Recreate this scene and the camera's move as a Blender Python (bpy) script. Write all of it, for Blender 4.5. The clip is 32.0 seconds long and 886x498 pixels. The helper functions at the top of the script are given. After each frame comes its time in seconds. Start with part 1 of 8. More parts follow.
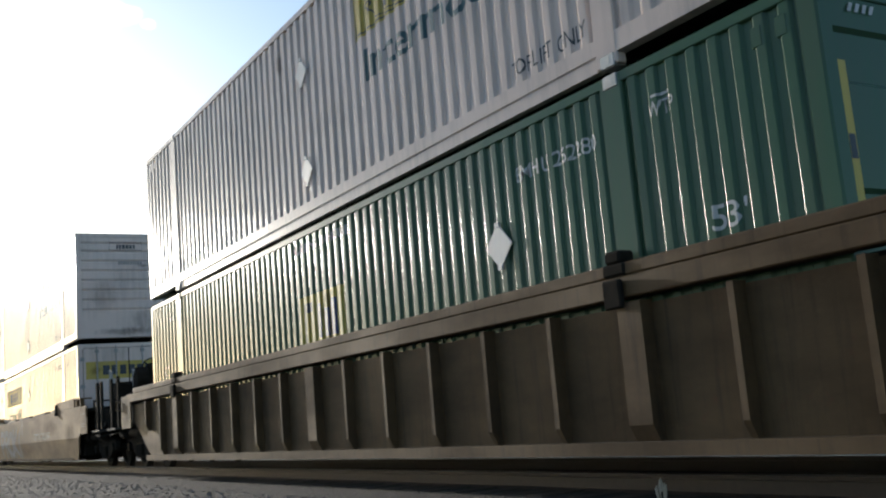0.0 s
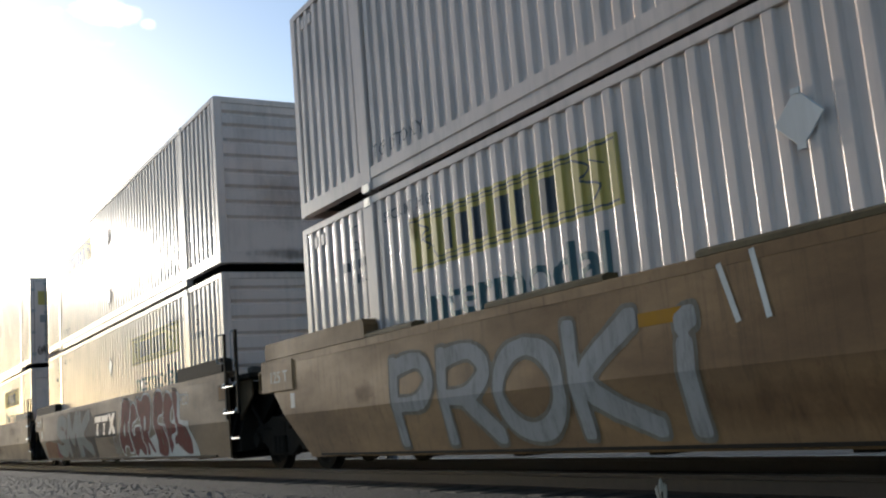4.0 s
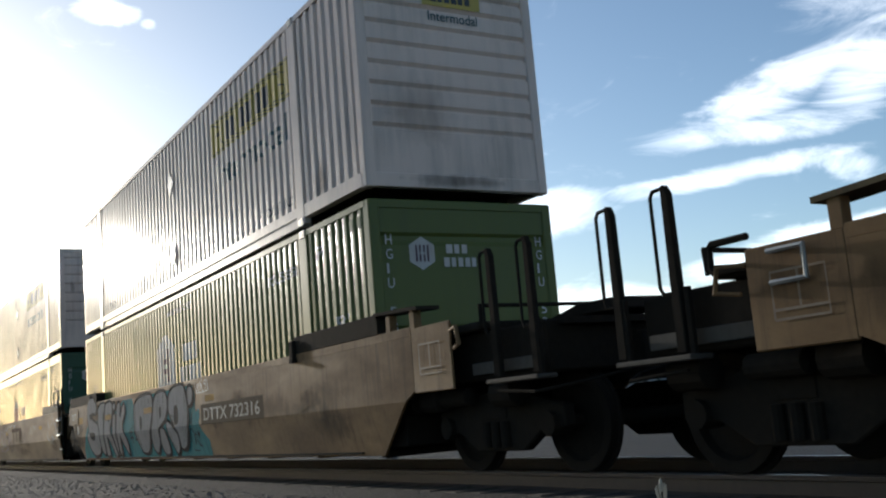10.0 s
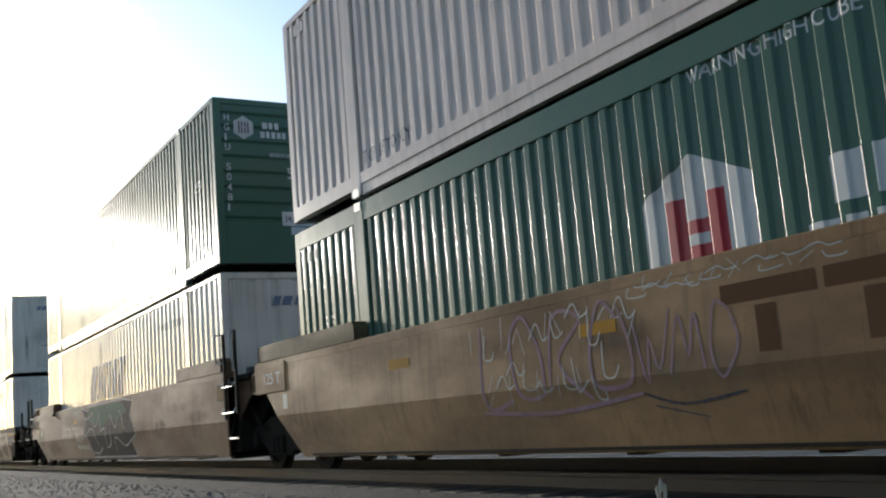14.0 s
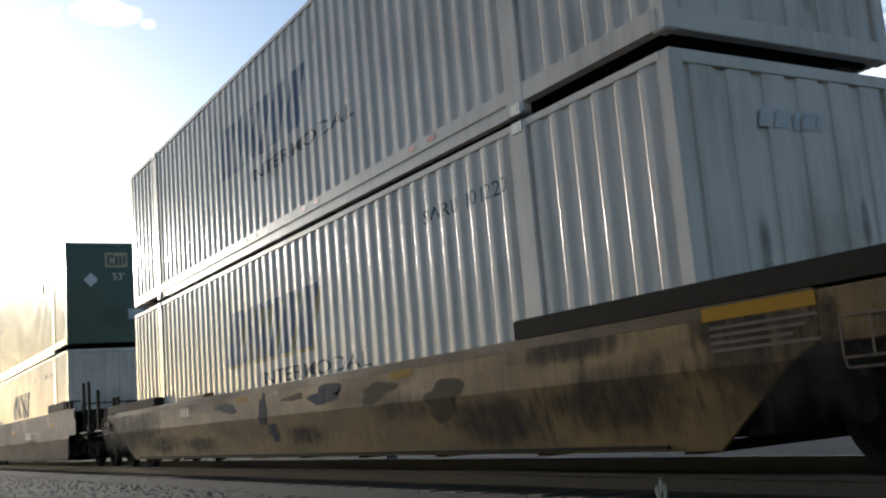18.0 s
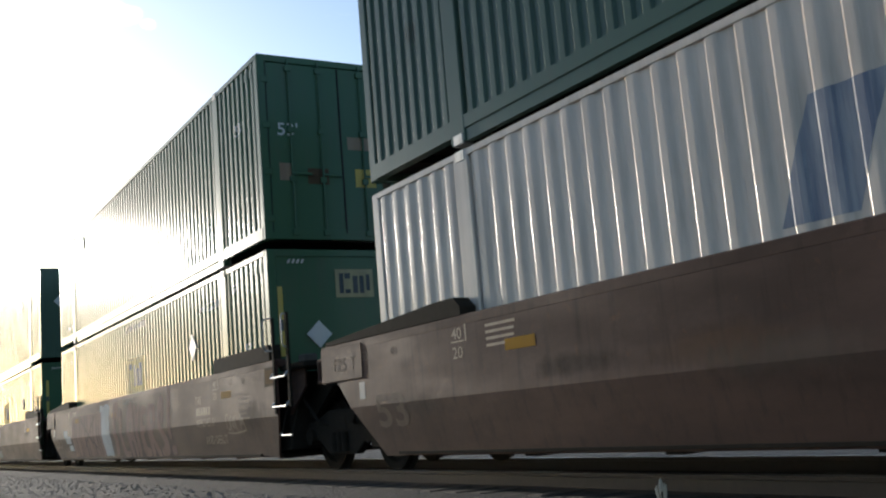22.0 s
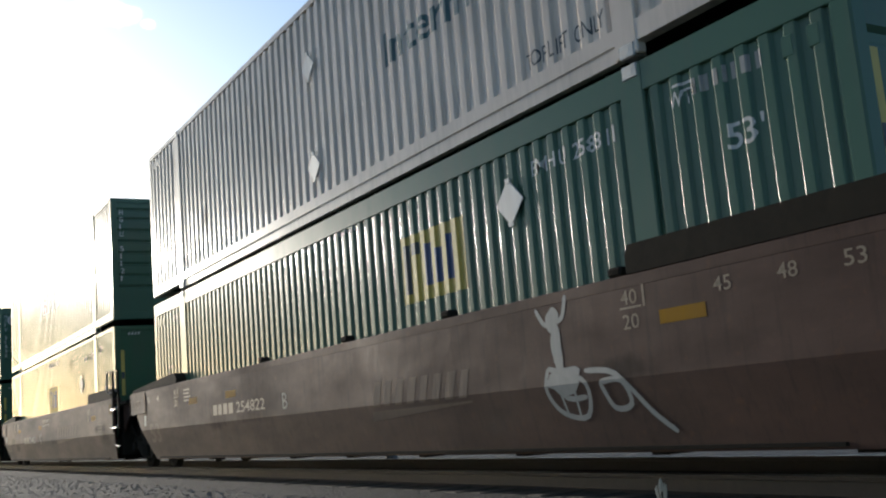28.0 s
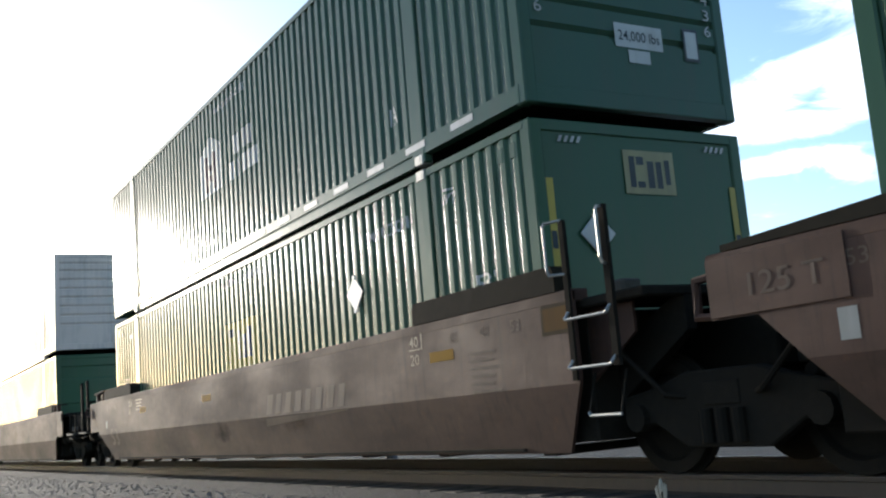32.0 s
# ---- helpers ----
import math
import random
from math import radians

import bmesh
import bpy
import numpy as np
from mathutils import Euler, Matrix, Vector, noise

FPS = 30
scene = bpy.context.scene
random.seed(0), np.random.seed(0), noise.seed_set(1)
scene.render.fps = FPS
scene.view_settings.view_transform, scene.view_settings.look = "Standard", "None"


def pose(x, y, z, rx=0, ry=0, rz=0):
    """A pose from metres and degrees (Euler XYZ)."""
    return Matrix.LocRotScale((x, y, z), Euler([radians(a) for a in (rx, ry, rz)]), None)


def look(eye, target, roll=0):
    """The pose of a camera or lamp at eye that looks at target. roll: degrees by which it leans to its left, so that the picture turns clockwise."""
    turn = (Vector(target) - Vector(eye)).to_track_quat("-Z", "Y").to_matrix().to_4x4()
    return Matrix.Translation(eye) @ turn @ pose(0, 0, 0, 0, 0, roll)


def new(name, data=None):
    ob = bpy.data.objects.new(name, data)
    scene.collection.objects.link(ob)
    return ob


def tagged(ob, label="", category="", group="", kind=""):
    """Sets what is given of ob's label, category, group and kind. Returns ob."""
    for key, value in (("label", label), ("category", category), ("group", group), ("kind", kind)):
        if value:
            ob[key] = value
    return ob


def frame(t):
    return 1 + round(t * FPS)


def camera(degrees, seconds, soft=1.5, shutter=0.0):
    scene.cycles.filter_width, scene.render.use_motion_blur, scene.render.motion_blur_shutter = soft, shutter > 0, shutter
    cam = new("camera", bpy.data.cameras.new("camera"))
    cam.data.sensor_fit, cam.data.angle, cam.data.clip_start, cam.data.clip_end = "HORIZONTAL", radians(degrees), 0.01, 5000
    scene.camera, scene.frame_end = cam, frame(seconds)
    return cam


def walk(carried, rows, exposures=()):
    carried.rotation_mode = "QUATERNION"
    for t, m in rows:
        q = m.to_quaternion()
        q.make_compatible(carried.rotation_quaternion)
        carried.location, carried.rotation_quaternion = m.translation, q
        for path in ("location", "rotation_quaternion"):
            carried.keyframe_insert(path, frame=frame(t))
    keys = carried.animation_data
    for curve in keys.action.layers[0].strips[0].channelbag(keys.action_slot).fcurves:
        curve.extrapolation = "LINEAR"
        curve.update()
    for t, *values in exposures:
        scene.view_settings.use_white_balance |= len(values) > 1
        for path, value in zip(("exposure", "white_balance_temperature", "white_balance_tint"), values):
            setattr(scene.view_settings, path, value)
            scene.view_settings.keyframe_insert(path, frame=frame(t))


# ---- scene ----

# ================= camera =================
cam = camera(46.9, 32.0, soft=2.2)
EYE = Vector((0.0, 0.0, 0.623))
YAW, PITCH, ROLL = radians(30.76), radians(9.104), -4.763
AIM = EYE + Vector((math.sin(YAW) * math.cos(PITCH), math.cos(YAW) * math.cos(PITCH), math.sin(PITCH)))
EXPOSURES = ((0.0, 0.84), (1.0, 0.9), (2.0, 0.46), (3.0, 0.54), (6.0, 0.72), (7.0, 0.7), (8.0, 0.76), (9.0, 0.58), (10.0, 0.34), (11.0, 0.7), (12.0, 0.84), (13.0, 0.86), (14.0, 0.98), (16.5, 0.8), (17.0, 0.52), (18.0, 0.56), (19.0, 0.74), (20.0, 0.38), (21.0, 0.64), (22.0, 0.86), (23.0, 1.02), (24.0, 1.04), (26.0, 0.95), (27.0, 0.68), (28.0, 0.78), (29.0, 1.04), (30.0, 1.26), (31.0, 1.34), (32.0, 1.32))
KELVIN, TINT = 6850, 8.5                         # a camera that leans a little to green
walk(cam, [(0.0, look(EYE, AIM, ROLL)), (32.0, look(EYE, AIM, ROLL))], exposures=[(t, e, KELVIN, TINT) for t, e in EXPOSURES])

# ================= light =================
SUN_TO = Vector((-0.085, 0.982, 0.168)).normalized()
SUN_ELEV = math.asin(SUN_TO.z)
SUN_ROT = math.atan2(SUN_TO.x, SUN_TO.y)

world = bpy.data.worlds.new("sky")
scene.world = world
world.use_nodes = True


# cloud wisps: a direction, how wide and how high they are, and their lean
def toward(u, v):
    """The way through a place of the view: u to the right and v up, from -1 to 1 across the width."""
    m = look(EYE, AIM, ROLL).to_3x3()
    k = math.tan(radians(46.9) / 2)
    return (m @ Vector((u * k, v * k, -1))).normalized(), (m @ Vector((1, 0, 0))), (m @ Vector((0, 1, 0)))


CLOUDS = ((0.68, 0.265, 0.30, 0.045, 0.10, 1.1), (0.75, 0.36, 0.30, 0.07, 0.5, 1.05), (0.95, 0.40, 0.14, 0.11, 0.75, 1.0), (0.64, 0.17, 0.36, 0.034, 0.20, 1.2), (0.92, 0.19, 0.16, 0.045, -0.3, 0.7), (0.17, 0.062, 0.27, 0.075, 0.16, 1.35), (0.82, 0.005, 0.34, 0.06, 0.26, 1.35), (0.12, 0.205, 0.12, 0.022, 0.06, 0.9), (-0.755, 0.535, 0.08, 0.032, 0.0, 0.95), (-0.663, 0.507, 0.022, 0.016, 0.0, 0.9), (0.40, -0.12, 0.34, 0.05, 0.0, 1.1), (1.12, 0.62, 0.4, 0.12, 0.3, 0.9), (-0.42, 0.22, 0.14, 0.04, 0.35, 0.6))


def build_sky():
    nt = world.node_tree
    nt.nodes.clear()
    L = nt.links.new

    def node(kind, **sets):
        n = nt.nodes.new(kind)
        for k, val in sets.items():
            n.inputs[k].default_value = val
        return n

    def maths(op, a, b, clamp=False):
        n = nt.nodes.new("ShaderNodeMath")
        n.operation, n.use_clamp = op, clamp
        for i, x in enumerate((a, b)):
            if isinstance(x, (int, float)):
                n.inputs[i].default_value = x
            else:
                L(x, n.inputs[i])
        return n.outputs[0]

    out, bg = node("ShaderNodeOutputWorld"), node("ShaderNodeBackground", Strength=0.15)
    sky = node("ShaderNodeTexSky")
    sky.sky_type, sky.sun_disc = "NISHITA", False
    sky.sun_elevation, sky.sun_rotation = SUN_ELEV, SUN_ROT
    sky.air_density, sky.dust_density, sky.ozone_density = 0.85, 0.9, 2.6
    tc = node("ShaderNodeTexCoord")
    way = tc.outputs["Generated"]
    mp = node("ShaderNodeMapping", Rotation=(0.2, 0.35, 0.5), Scale=(3.0, 3.0, 9.0))
    n1 = node("ShaderNodeTexNoise", Scale=2.6, Detail=11.0, Roughness=0.66, Distortion=1.1)
    L(way, mp.inputs["Vector"])
    L(mp.outputs[0], n1.inputs["Vector"])
    mask = None
    for u, v, w, h, lean, dense in CLOUDS:
        c, tx, ty = toward(u, v)
        k = math.tan(radians(46.9) / 2)
        ax = (tx * math.cos(lean) + ty * math.sin(lean)) / (w * k)
        ay = (ty * math.cos(lean) - tx * math.sin(lean)) / (h * k)
        parts = []
        for a in (ax, ay):
            dot = nt.nodes.new("ShaderNodeVectorMath")
            dot.operation = "DOT_PRODUCT"
            dot.inputs[1].default_value = a
            L(way, dot.inputs[0])
            parts.append(maths("POWER", maths("ABSOLUTE", maths("SUBTRACT", dot.outputs["Value"], a.dot(c)), 0), 2.0))
        m = maths("SUBTRACT", 1.0, maths("ADD", parts[0], parts[1]), True)
        front = nt.nodes.new("ShaderNodeVectorMath")
        front.operation = "DOT_PRODUCT"
        front.inputs[1].default_value = c
        L(way, front.inputs[0])
        m = maths("MULTIPLY", maths("MULTIPLY", m, dense), maths("GREATER_THAN", front.outputs["Value"], 0.0))
        mask = m if mask is None else maths("MAXIMUM", mask, m)
    # a bank low over the horizon all round
    sep = node("ShaderNodeSeparateXYZ")
    L(way, sep.inputs[0])
    bank = nt.nodes.new("ShaderNodeMapRange")
    bank.inputs[1].default_value, bank.inputs[2].default_value = 0.13, 0.03
    bank.inputs[4].default_value = 0.75
    L(sep.outputs[2], bank.inputs[0])
    mask = maths("MAXIMUM", mask, bank.outputs[0])
    dense = maths("ADD", maths("MULTIPLY", mask, 0.8), maths("MULTIPLY", n1.outputs["Fac"], 2.0))
    ramp = nt.nodes.new("ShaderNodeMapRange")
    ramp.interpolation_type = "SMOOTHSTEP"
    ramp.inputs[1].default_value, ramp.inputs[2].default_value = 1.15, 1.95
    L(dense, ramp.inputs[0])
    lit = node("ShaderNodeMixRGB")
    lit.blend_type = "ADD"
    lit.inputs[0].default_value = 1.0
    lit.inputs[2].default_value = (4.6, 4.6, 4.7, 1)
    L(sky.outputs[0], lit.inputs[1])
    mix = node("ShaderNodeMixRGB")
    L(ramp.outputs[0], mix.inputs[0])
    L(sky.outputs[0], mix.inputs[1])
    L(lit.outputs[0], mix.inputs[2])
    L(mix.outputs[0], bg.inputs[0])
    L(bg.outputs[0], out.inputs[0])


build_sky()
sun_data = bpy.data.lights.new("sun", "SUN")
sun_data.energy, sun_data.angle, sun_data.color = 2.0, radians(0.6), (1.0, 0.95, 0.89)
sun = new("sun", sun_data)
sun.matrix_world = look(SUN_TO * 50, (0, 0, 0))

# ================= materials =================
MATS = {}


def nodes_of(name):
    m = bpy.data.materials.new(name)
    m.use_nodes = True
    nt = m.node_tree
    return m, nt, nt.nodes["Principled BSDF"]


def paint(name, col, rough=0.42, dirt=0.35, dirt_col=(0.09, 0.07, 0.055), metal=0.0, bump=0.12, streak=True, spec=0.5):
    """Painted steel with drifted dirt, run-down streaks and a slight skin of orange peel."""
    if name in MATS:
        return MATS[name]
    m, nt, p = nodes_of(name)
    L = nt.links.new
    tc = nt.nodes.new("ShaderNodeTexCoord")
    info = nt.nodes.new("ShaderNodeObjectInfo")
    off = nt.nodes.new("ShaderNodeVectorMath")
    off.operation = "ADD"
    L(tc.outputs["Object"], off.inputs[0])
    L(info.outputs["Random"], off.inputs[1])
    big = nt.nodes.new("ShaderNodeTexNoise")
    big.inputs["Scale"].default_value, big.inputs["Detail"].default_value = 0.9, 6
    L(off.outputs[0], big.inputs["Vector"])
    mp = nt.nodes.new("ShaderNodeMapping")
    mp.inputs["Scale"].default_value = (9, 9, 0.7) if streak else (14, 14, 14)
    L(off.outputs[0], mp.inputs["Vector"])
    st = nt.nodes.new("ShaderNodeTexNoise")
    st.inputs["Scale"].default_value, st.inputs["Detail"].default_value, st.inputs["Roughness"].default_value = 1.0, 8, 0.65
    L(mp.outputs[0], st.inputs["Vector"])
    mul = nt.nodes.new("ShaderNodeMath")
    mul.operation = "MULTIPLY"
    L(big.outputs["Fac"], mul.inputs[0])
    L(st.outputs["Fac"], mul.inputs[1])
    rg = nt.nodes.new("ShaderNodeMapRange")
    rg.inputs[1].default_value, rg.inputs[2].default_value = 0.2, 0.42
    rg.inputs[3].default_value, rg.inputs[4].default_value = 0.04 * dirt, dirt
    L(mul.outputs[0], rg.inputs[0])
    mix = nt.nodes.new("ShaderNodeMixRGB")
    mix.inputs[1].default_value, mix.inputs[2].default_value = (*col, 1), (*dirt_col, 1)
    L(rg.outputs[0], mix.inputs[0])
    L(mix.outputs[0], p.inputs["Base Color"])
    rr = nt.nodes.new("ShaderNodeMapRange")
    rr.inputs[3].default_value, rr.inputs[4].default_value = rough - 0.06, rough + 0.1
    L(st.outputs["Fac"], rr.inputs[0])
    L(rr.outputs[0], p.inputs["Roughness"])
    p.inputs["Metallic"].default_value = metal
    p.inputs["Specular IOR Level"].default_value = spec
    if "spray" in name or "worn white" in name:                          # thin, brushed-off coverage
        wear = nt.nodes.new("ShaderNodeTexNoise")
        wear.inputs["Scale"].default_value, wear.inputs["Detail"].default_value, wear.inputs["Roughness"].default_value = 5.0, 9, 0.75
        mw = nt.nodes.new("ShaderNodeMapping")
        mw.inputs["Scale"].default_value = (1, 2.2, 0.6)
        L(off.outputs[0], mw.inputs["Vector"])
        L(mw.outputs[0], wear.inputs["Vector"])
        cov = nt.nodes.new("ShaderNodeMapRange")
        cov.inputs[1].default_value, cov.inputs[2].default_value, cov.inputs[3].default_value, cov.inputs[4].default_value = 0.36, 0.52, 0.72, 1.0
        L(wear.outputs["Fac"], cov.inputs[0])
        L(cov.outputs[0], p.inputs["Alpha"])
    if bump:
        fine = nt.nodes.new("ShaderNodeTexNoise")
        fine.inputs["Scale"].default_value, fine.inputs["Detail"].default_value = 5.0, 5
        L(off.outputs[0], fine.inputs["Vector"])
        b = nt.nodes.new("ShaderNodeBump")
        b.inputs["Strength"].default_value, b.inputs["Distance"].default_value = bump, 0.03
        L(fine.outputs["Fac"], b.inputs["Height"])
        L(b.outputs[0], p.inputs["Normal"])
    MATS[name] = m
    return m


def rusty(name, col, rust=(0.13, 0.06, 0.03), amount=0.6, rough=0.62):
    """Old car paint under brake dust: broad soot clouds, rust freckles and thin runs."""
    if name in MATS:
        return MATS[name]
    m, nt, p = nodes_of(name)
    L = nt.links.new
    tc = nt.nodes.new("ShaderNodeTexCoord")
    info = nt.nodes.new("ShaderNodeObjectInfo")
    off = nt.nodes.new("ShaderNodeVectorMath")
    off.operation = "ADD"
    L(tc.outputs["Object"], off.inputs[0])
    L(info.outputs["Random"], off.inputs[1])

    def noise_of(scale, detail, roughness, stretch=(1, 1, 1)):
        mp = nt.nodes.new("ShaderNodeMapping")
        mp.inputs["Scale"].default_value = stretch
        n = nt.nodes.new("ShaderNodeTexNoise")
        n.inputs["Scale"].default_value, n.inputs["Detail"].default_value, n.inputs["Roughness"].default_value = scale, detail, roughness
        L(off.outputs[0], mp.inputs["Vector"])
        L(mp.outputs[0], n.inputs["Vector"])
        return n.outputs["Fac"]

    def ramp(fac, lo, hi, top, foot=0.0):
        r = nt.nodes.new("ShaderNodeMapRange")
        r.inputs[1].default_value, r.inputs[2].default_value, r.inputs[3].default_value, r.inputs[4].default_value = lo, hi, foot, top
        L(fac, r.inputs[0])
        return r.outputs[0]

    def over(base, colour, fac):
        x = nt.nodes.new("ShaderNodeMixRGB")
        x.inputs[2].default_value = (*colour, 1)
        if isinstance(base, tuple):
            x.inputs[1].default_value = (*base, 1)
        else:
            L(base, x.inputs[1])
        L(fac, x.inputs[0])
        return x.outputs[0]

    soot = noise_of(0.9, 9, 0.68, (1, 0.45, 1.3))
    fleck = noise_of(9.0, 8, 0.7)
    runs = noise_of(1.6, 8, 0.7, (7, 7, 0.5))
    c = over(col, rust, ramp(soot, 0.38, 0.66, amount))
    c = over(c, tuple(k * 0.45 for k in rust), ramp(runs, 0.52, 0.75, 0.6))
    c = over(c, (0.10, 0.042, 0.02), ramp(fleck, 0.58, 0.72, 0.55))
    c = over(c, tuple(min(1.0, k * 1.5 + 0.015) for k in col), ramp(noise_of(2.6, 7, 0.7), 0.6, 0.8, 0.35))
    L(c, p.inputs["Base Color"])
    L(ramp(soot, 0.3, 0.7, rough + 0.28, rough), p.inputs["Roughness"])
    p.inputs["Specular IOR Level"].default_value = 0.22
    b = nt.nodes.new("ShaderNodeBump")
    b.inputs["Strength"].default_value, b.inputs["Distance"].default_value = 0.22, 0.02
    L(noise_of(4.0, 6, 0.6), b.inputs["Height"])
    L(b.outputs[0], p.inputs["Normal"])
    MATS[name] = m
    return m


WHITE = paint("white container paint", (0.64, 0.52, 0.455), 0.2, 0.45, (0.2, 0.185, 0.165), bump=0.03, spec=0.14)
WHITE_WARM = paint("warm white container paint", (0.565, 0.485, 0.42), 0.2, 0.45, (0.2, 0.17, 0.14), bump=0.03, spec=0.14)
GREEN = paint("dark green container paint", (0.046, 0.1, 0.058), 0.2, 0.38, (0.08, 0.085, 0.065), bump=0.03, spec=0.14)
TEAL = paint("blue green container paint", (0.051, 0.104, 0.072), 0.2, 0.38, (0.08, 0.09, 0.07), bump=0.03, spec=0.14)
LIME = paint("olive green container paint", (0.09, 0.112, 0.032), 0.2, 0.3, (0.07, 0.075, 0.04), bump=0.03, spec=0.14)
DEEP = paint("deep sea green container paint", (0.058, 0.094, 0.07), 0.2, 0.35, (0.06, 0.066, 0.055), bump=0.03, spec=0.14)
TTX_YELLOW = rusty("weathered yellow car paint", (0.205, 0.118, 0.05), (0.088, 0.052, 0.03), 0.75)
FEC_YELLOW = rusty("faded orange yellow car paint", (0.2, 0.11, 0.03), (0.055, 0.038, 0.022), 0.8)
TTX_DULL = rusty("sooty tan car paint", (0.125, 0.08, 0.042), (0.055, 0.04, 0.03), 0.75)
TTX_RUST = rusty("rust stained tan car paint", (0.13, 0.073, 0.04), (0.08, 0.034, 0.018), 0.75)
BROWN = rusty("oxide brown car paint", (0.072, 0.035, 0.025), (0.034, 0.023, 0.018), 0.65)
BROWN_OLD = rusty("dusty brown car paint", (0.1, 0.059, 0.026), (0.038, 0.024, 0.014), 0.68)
STEEL_DARK = paint("sooty dark steel", (0.018, 0.0155, 0.0125), 0.85, 0.5, (0.032, 0.026, 0.02), bump=0.3, streak=False, spec=0.03)
STEEL_GREY = paint("worn galvanised steel", (0.30, 0.30, 0.29), 0.45, 0.4, (0.12, 0.09, 0.07), metal=0.6, streak=False)
STEP_STEEL = paint("worn step steel", (0.075, 0.066, 0.055), 0.75, 0.6, (0.03, 0.026, 0.022), bump=0.2, streak=False, spec=0.2)
RUBBER = paint("black door rubber", (0.012, 0.012, 0.012), 0.7, 0.4, (0.04, 0.036, 0.032), bump=0.1, streak=False, spec=0.2)
RAIL_STEEL = paint("rusted rail side", (0.055, 0.036, 0.026), 0.7, 0.5, (0.03, 0.025, 0.02), bump=0.3, streak=False)
RAIL_HEAD = paint("polished rail head", (0.24, 0.23, 0.22), 0.4, 0.1, (0.3, 0.28, 0.25), metal=1.0, bump=0.0, streak=False)
TIE_WOOD = paint("creosoted timber", (0.045, 0.035, 0.028), 0.85, 0.6, (0.09, 0.08, 0.07), bump=0.5, streak=False)
INK_DARK = paint("dark lettering paint", (0.03, 0.04, 0.05), 0.5, 0.3, (0.2, 0.2, 0.2), bump=0, spec=0.3)
FAINT = paint("ghost lettering paint", (0.12, 0.085, 0.065), 0.7, 0.6, (0.05, 0.033, 0.025), bump=0, spec=0.1)
INK_WORN = paint("worn white lettering paint", (0.40, 0.37, 0.32), 0.7, 0.6, (0.14, 0.11, 0.08), bump=0, spec=0.1)
INK_GREEN = paint("dark teal lettering paint", (0.02, 0.075, 0.085), 0.45, 0.3, (0.2, 0.22, 0.22), bump=0, spec=0.3)
INK_WHITE = paint("white lettering paint", (0.47, 0.465, 0.445), 0.5, 0.55, (0.22, 0.19, 0.16), bump=0, spec=0.3)
YELLOW = paint("yellow logo film", (0.44, 0.33, 0.07), 0.5, 0.5, (0.26, 0.22, 0.12), bump=0, spec=0.3)


def ground_material():
    m, nt, p = nodes_of("grey gravel ground")
    L = nt.links.new
    tc = nt.nodes.new("ShaderNodeTexCoord")
    v = nt.nodes.new("ShaderNodeTexVoronoi")
    v.inputs["Scale"].default_value = 22
    n = nt.nodes.new("ShaderNodeTexNoise")
    n.inputs["Scale"].default_value, n.inputs["Detail"].default_value = 0.6, 8
    cr = nt.nodes.new("ShaderNodeValToRGB")
    cr.color_ramp.elements[0].color, cr.color_ramp.elements[1].color = (0.015, 0.0142, 0.0138, 1), (0.048, 0.045, 0.041, 1)
    mx = nt.nodes.new("ShaderNodeMixRGB")
    mx.blend_type, mx.inputs[0].default_value = "MULTIPLY", 0.6
    L(tc.outputs["Object"], v.inputs["Vector"])
    L(tc.outputs["Object"], n.inputs["Vector"])
    L(n.outputs["Fac"], cr.inputs[0])
    L(cr.outputs[0], mx.inputs[1])
    L(v.outputs["Color"], mx.inputs[2])
    L(mx.outputs[0], p.inputs["Base Color"])
    p.inputs["Roughness"].default_value = 0.9
    b = nt.nodes.new("ShaderNodeBump")
    b.inputs["Strength"].default_value, b.inputs["Distance"].default_value = 0.7, 0.03
    L(v.outputs["Distance"], b.inputs["Height"])
    L(b.outputs[0], p.inputs["Normal"])
    return m


GRAVEL = ground_material()


# ================= mesh helpers =================
def box(bm, x0, x1, y0, y1, z0, z1):
    v = [bm.verts.new(c) for c in ((x0, y0, z0), (x1, y0, z0), (x1, y1, z0), (x0, y1, z0), (x0, y0, z1), (x1, y0, z1), (x1, y1, z1), (x0, y1, z1))]
    for f in ((3, 2, 1, 0), (4, 5, 6, 7), (0, 1, 5, 4), (1, 2, 6, 5), (2, 3, 7, 6), (3, 0, 4, 7)):
        bm.faces.new([v[i] for i in f])
    return v


def prism(bm, pts, axis, a, b):
    """A solid with the outline pts, drawn out along x ('x': pts are y, z), y ('y': x, z) or z ('z': x, y) from a to b."""
    put = {"x": lambda p, d: (d, p[0], p[1]), "y": lambda p, d: (p[0], d, p[1]), "z": lambda p, d: (p[0], p[1], d)}[axis]
    lo = [bm.verts.new(put(p, a)) for p in pts]
    hi = [bm.verts.new(put(p, b)) for p in pts]
    faces = [bm.faces.new(lo[::-1]), bm.faces.new(hi)]
    for i in range(len(pts)):
        j = (i + 1) % len(pts)
        faces.append(bm.faces.new((lo[i], lo[j], hi[j], hi[i])))
    bmesh.ops.recalc_face_normals(bm, faces=faces)


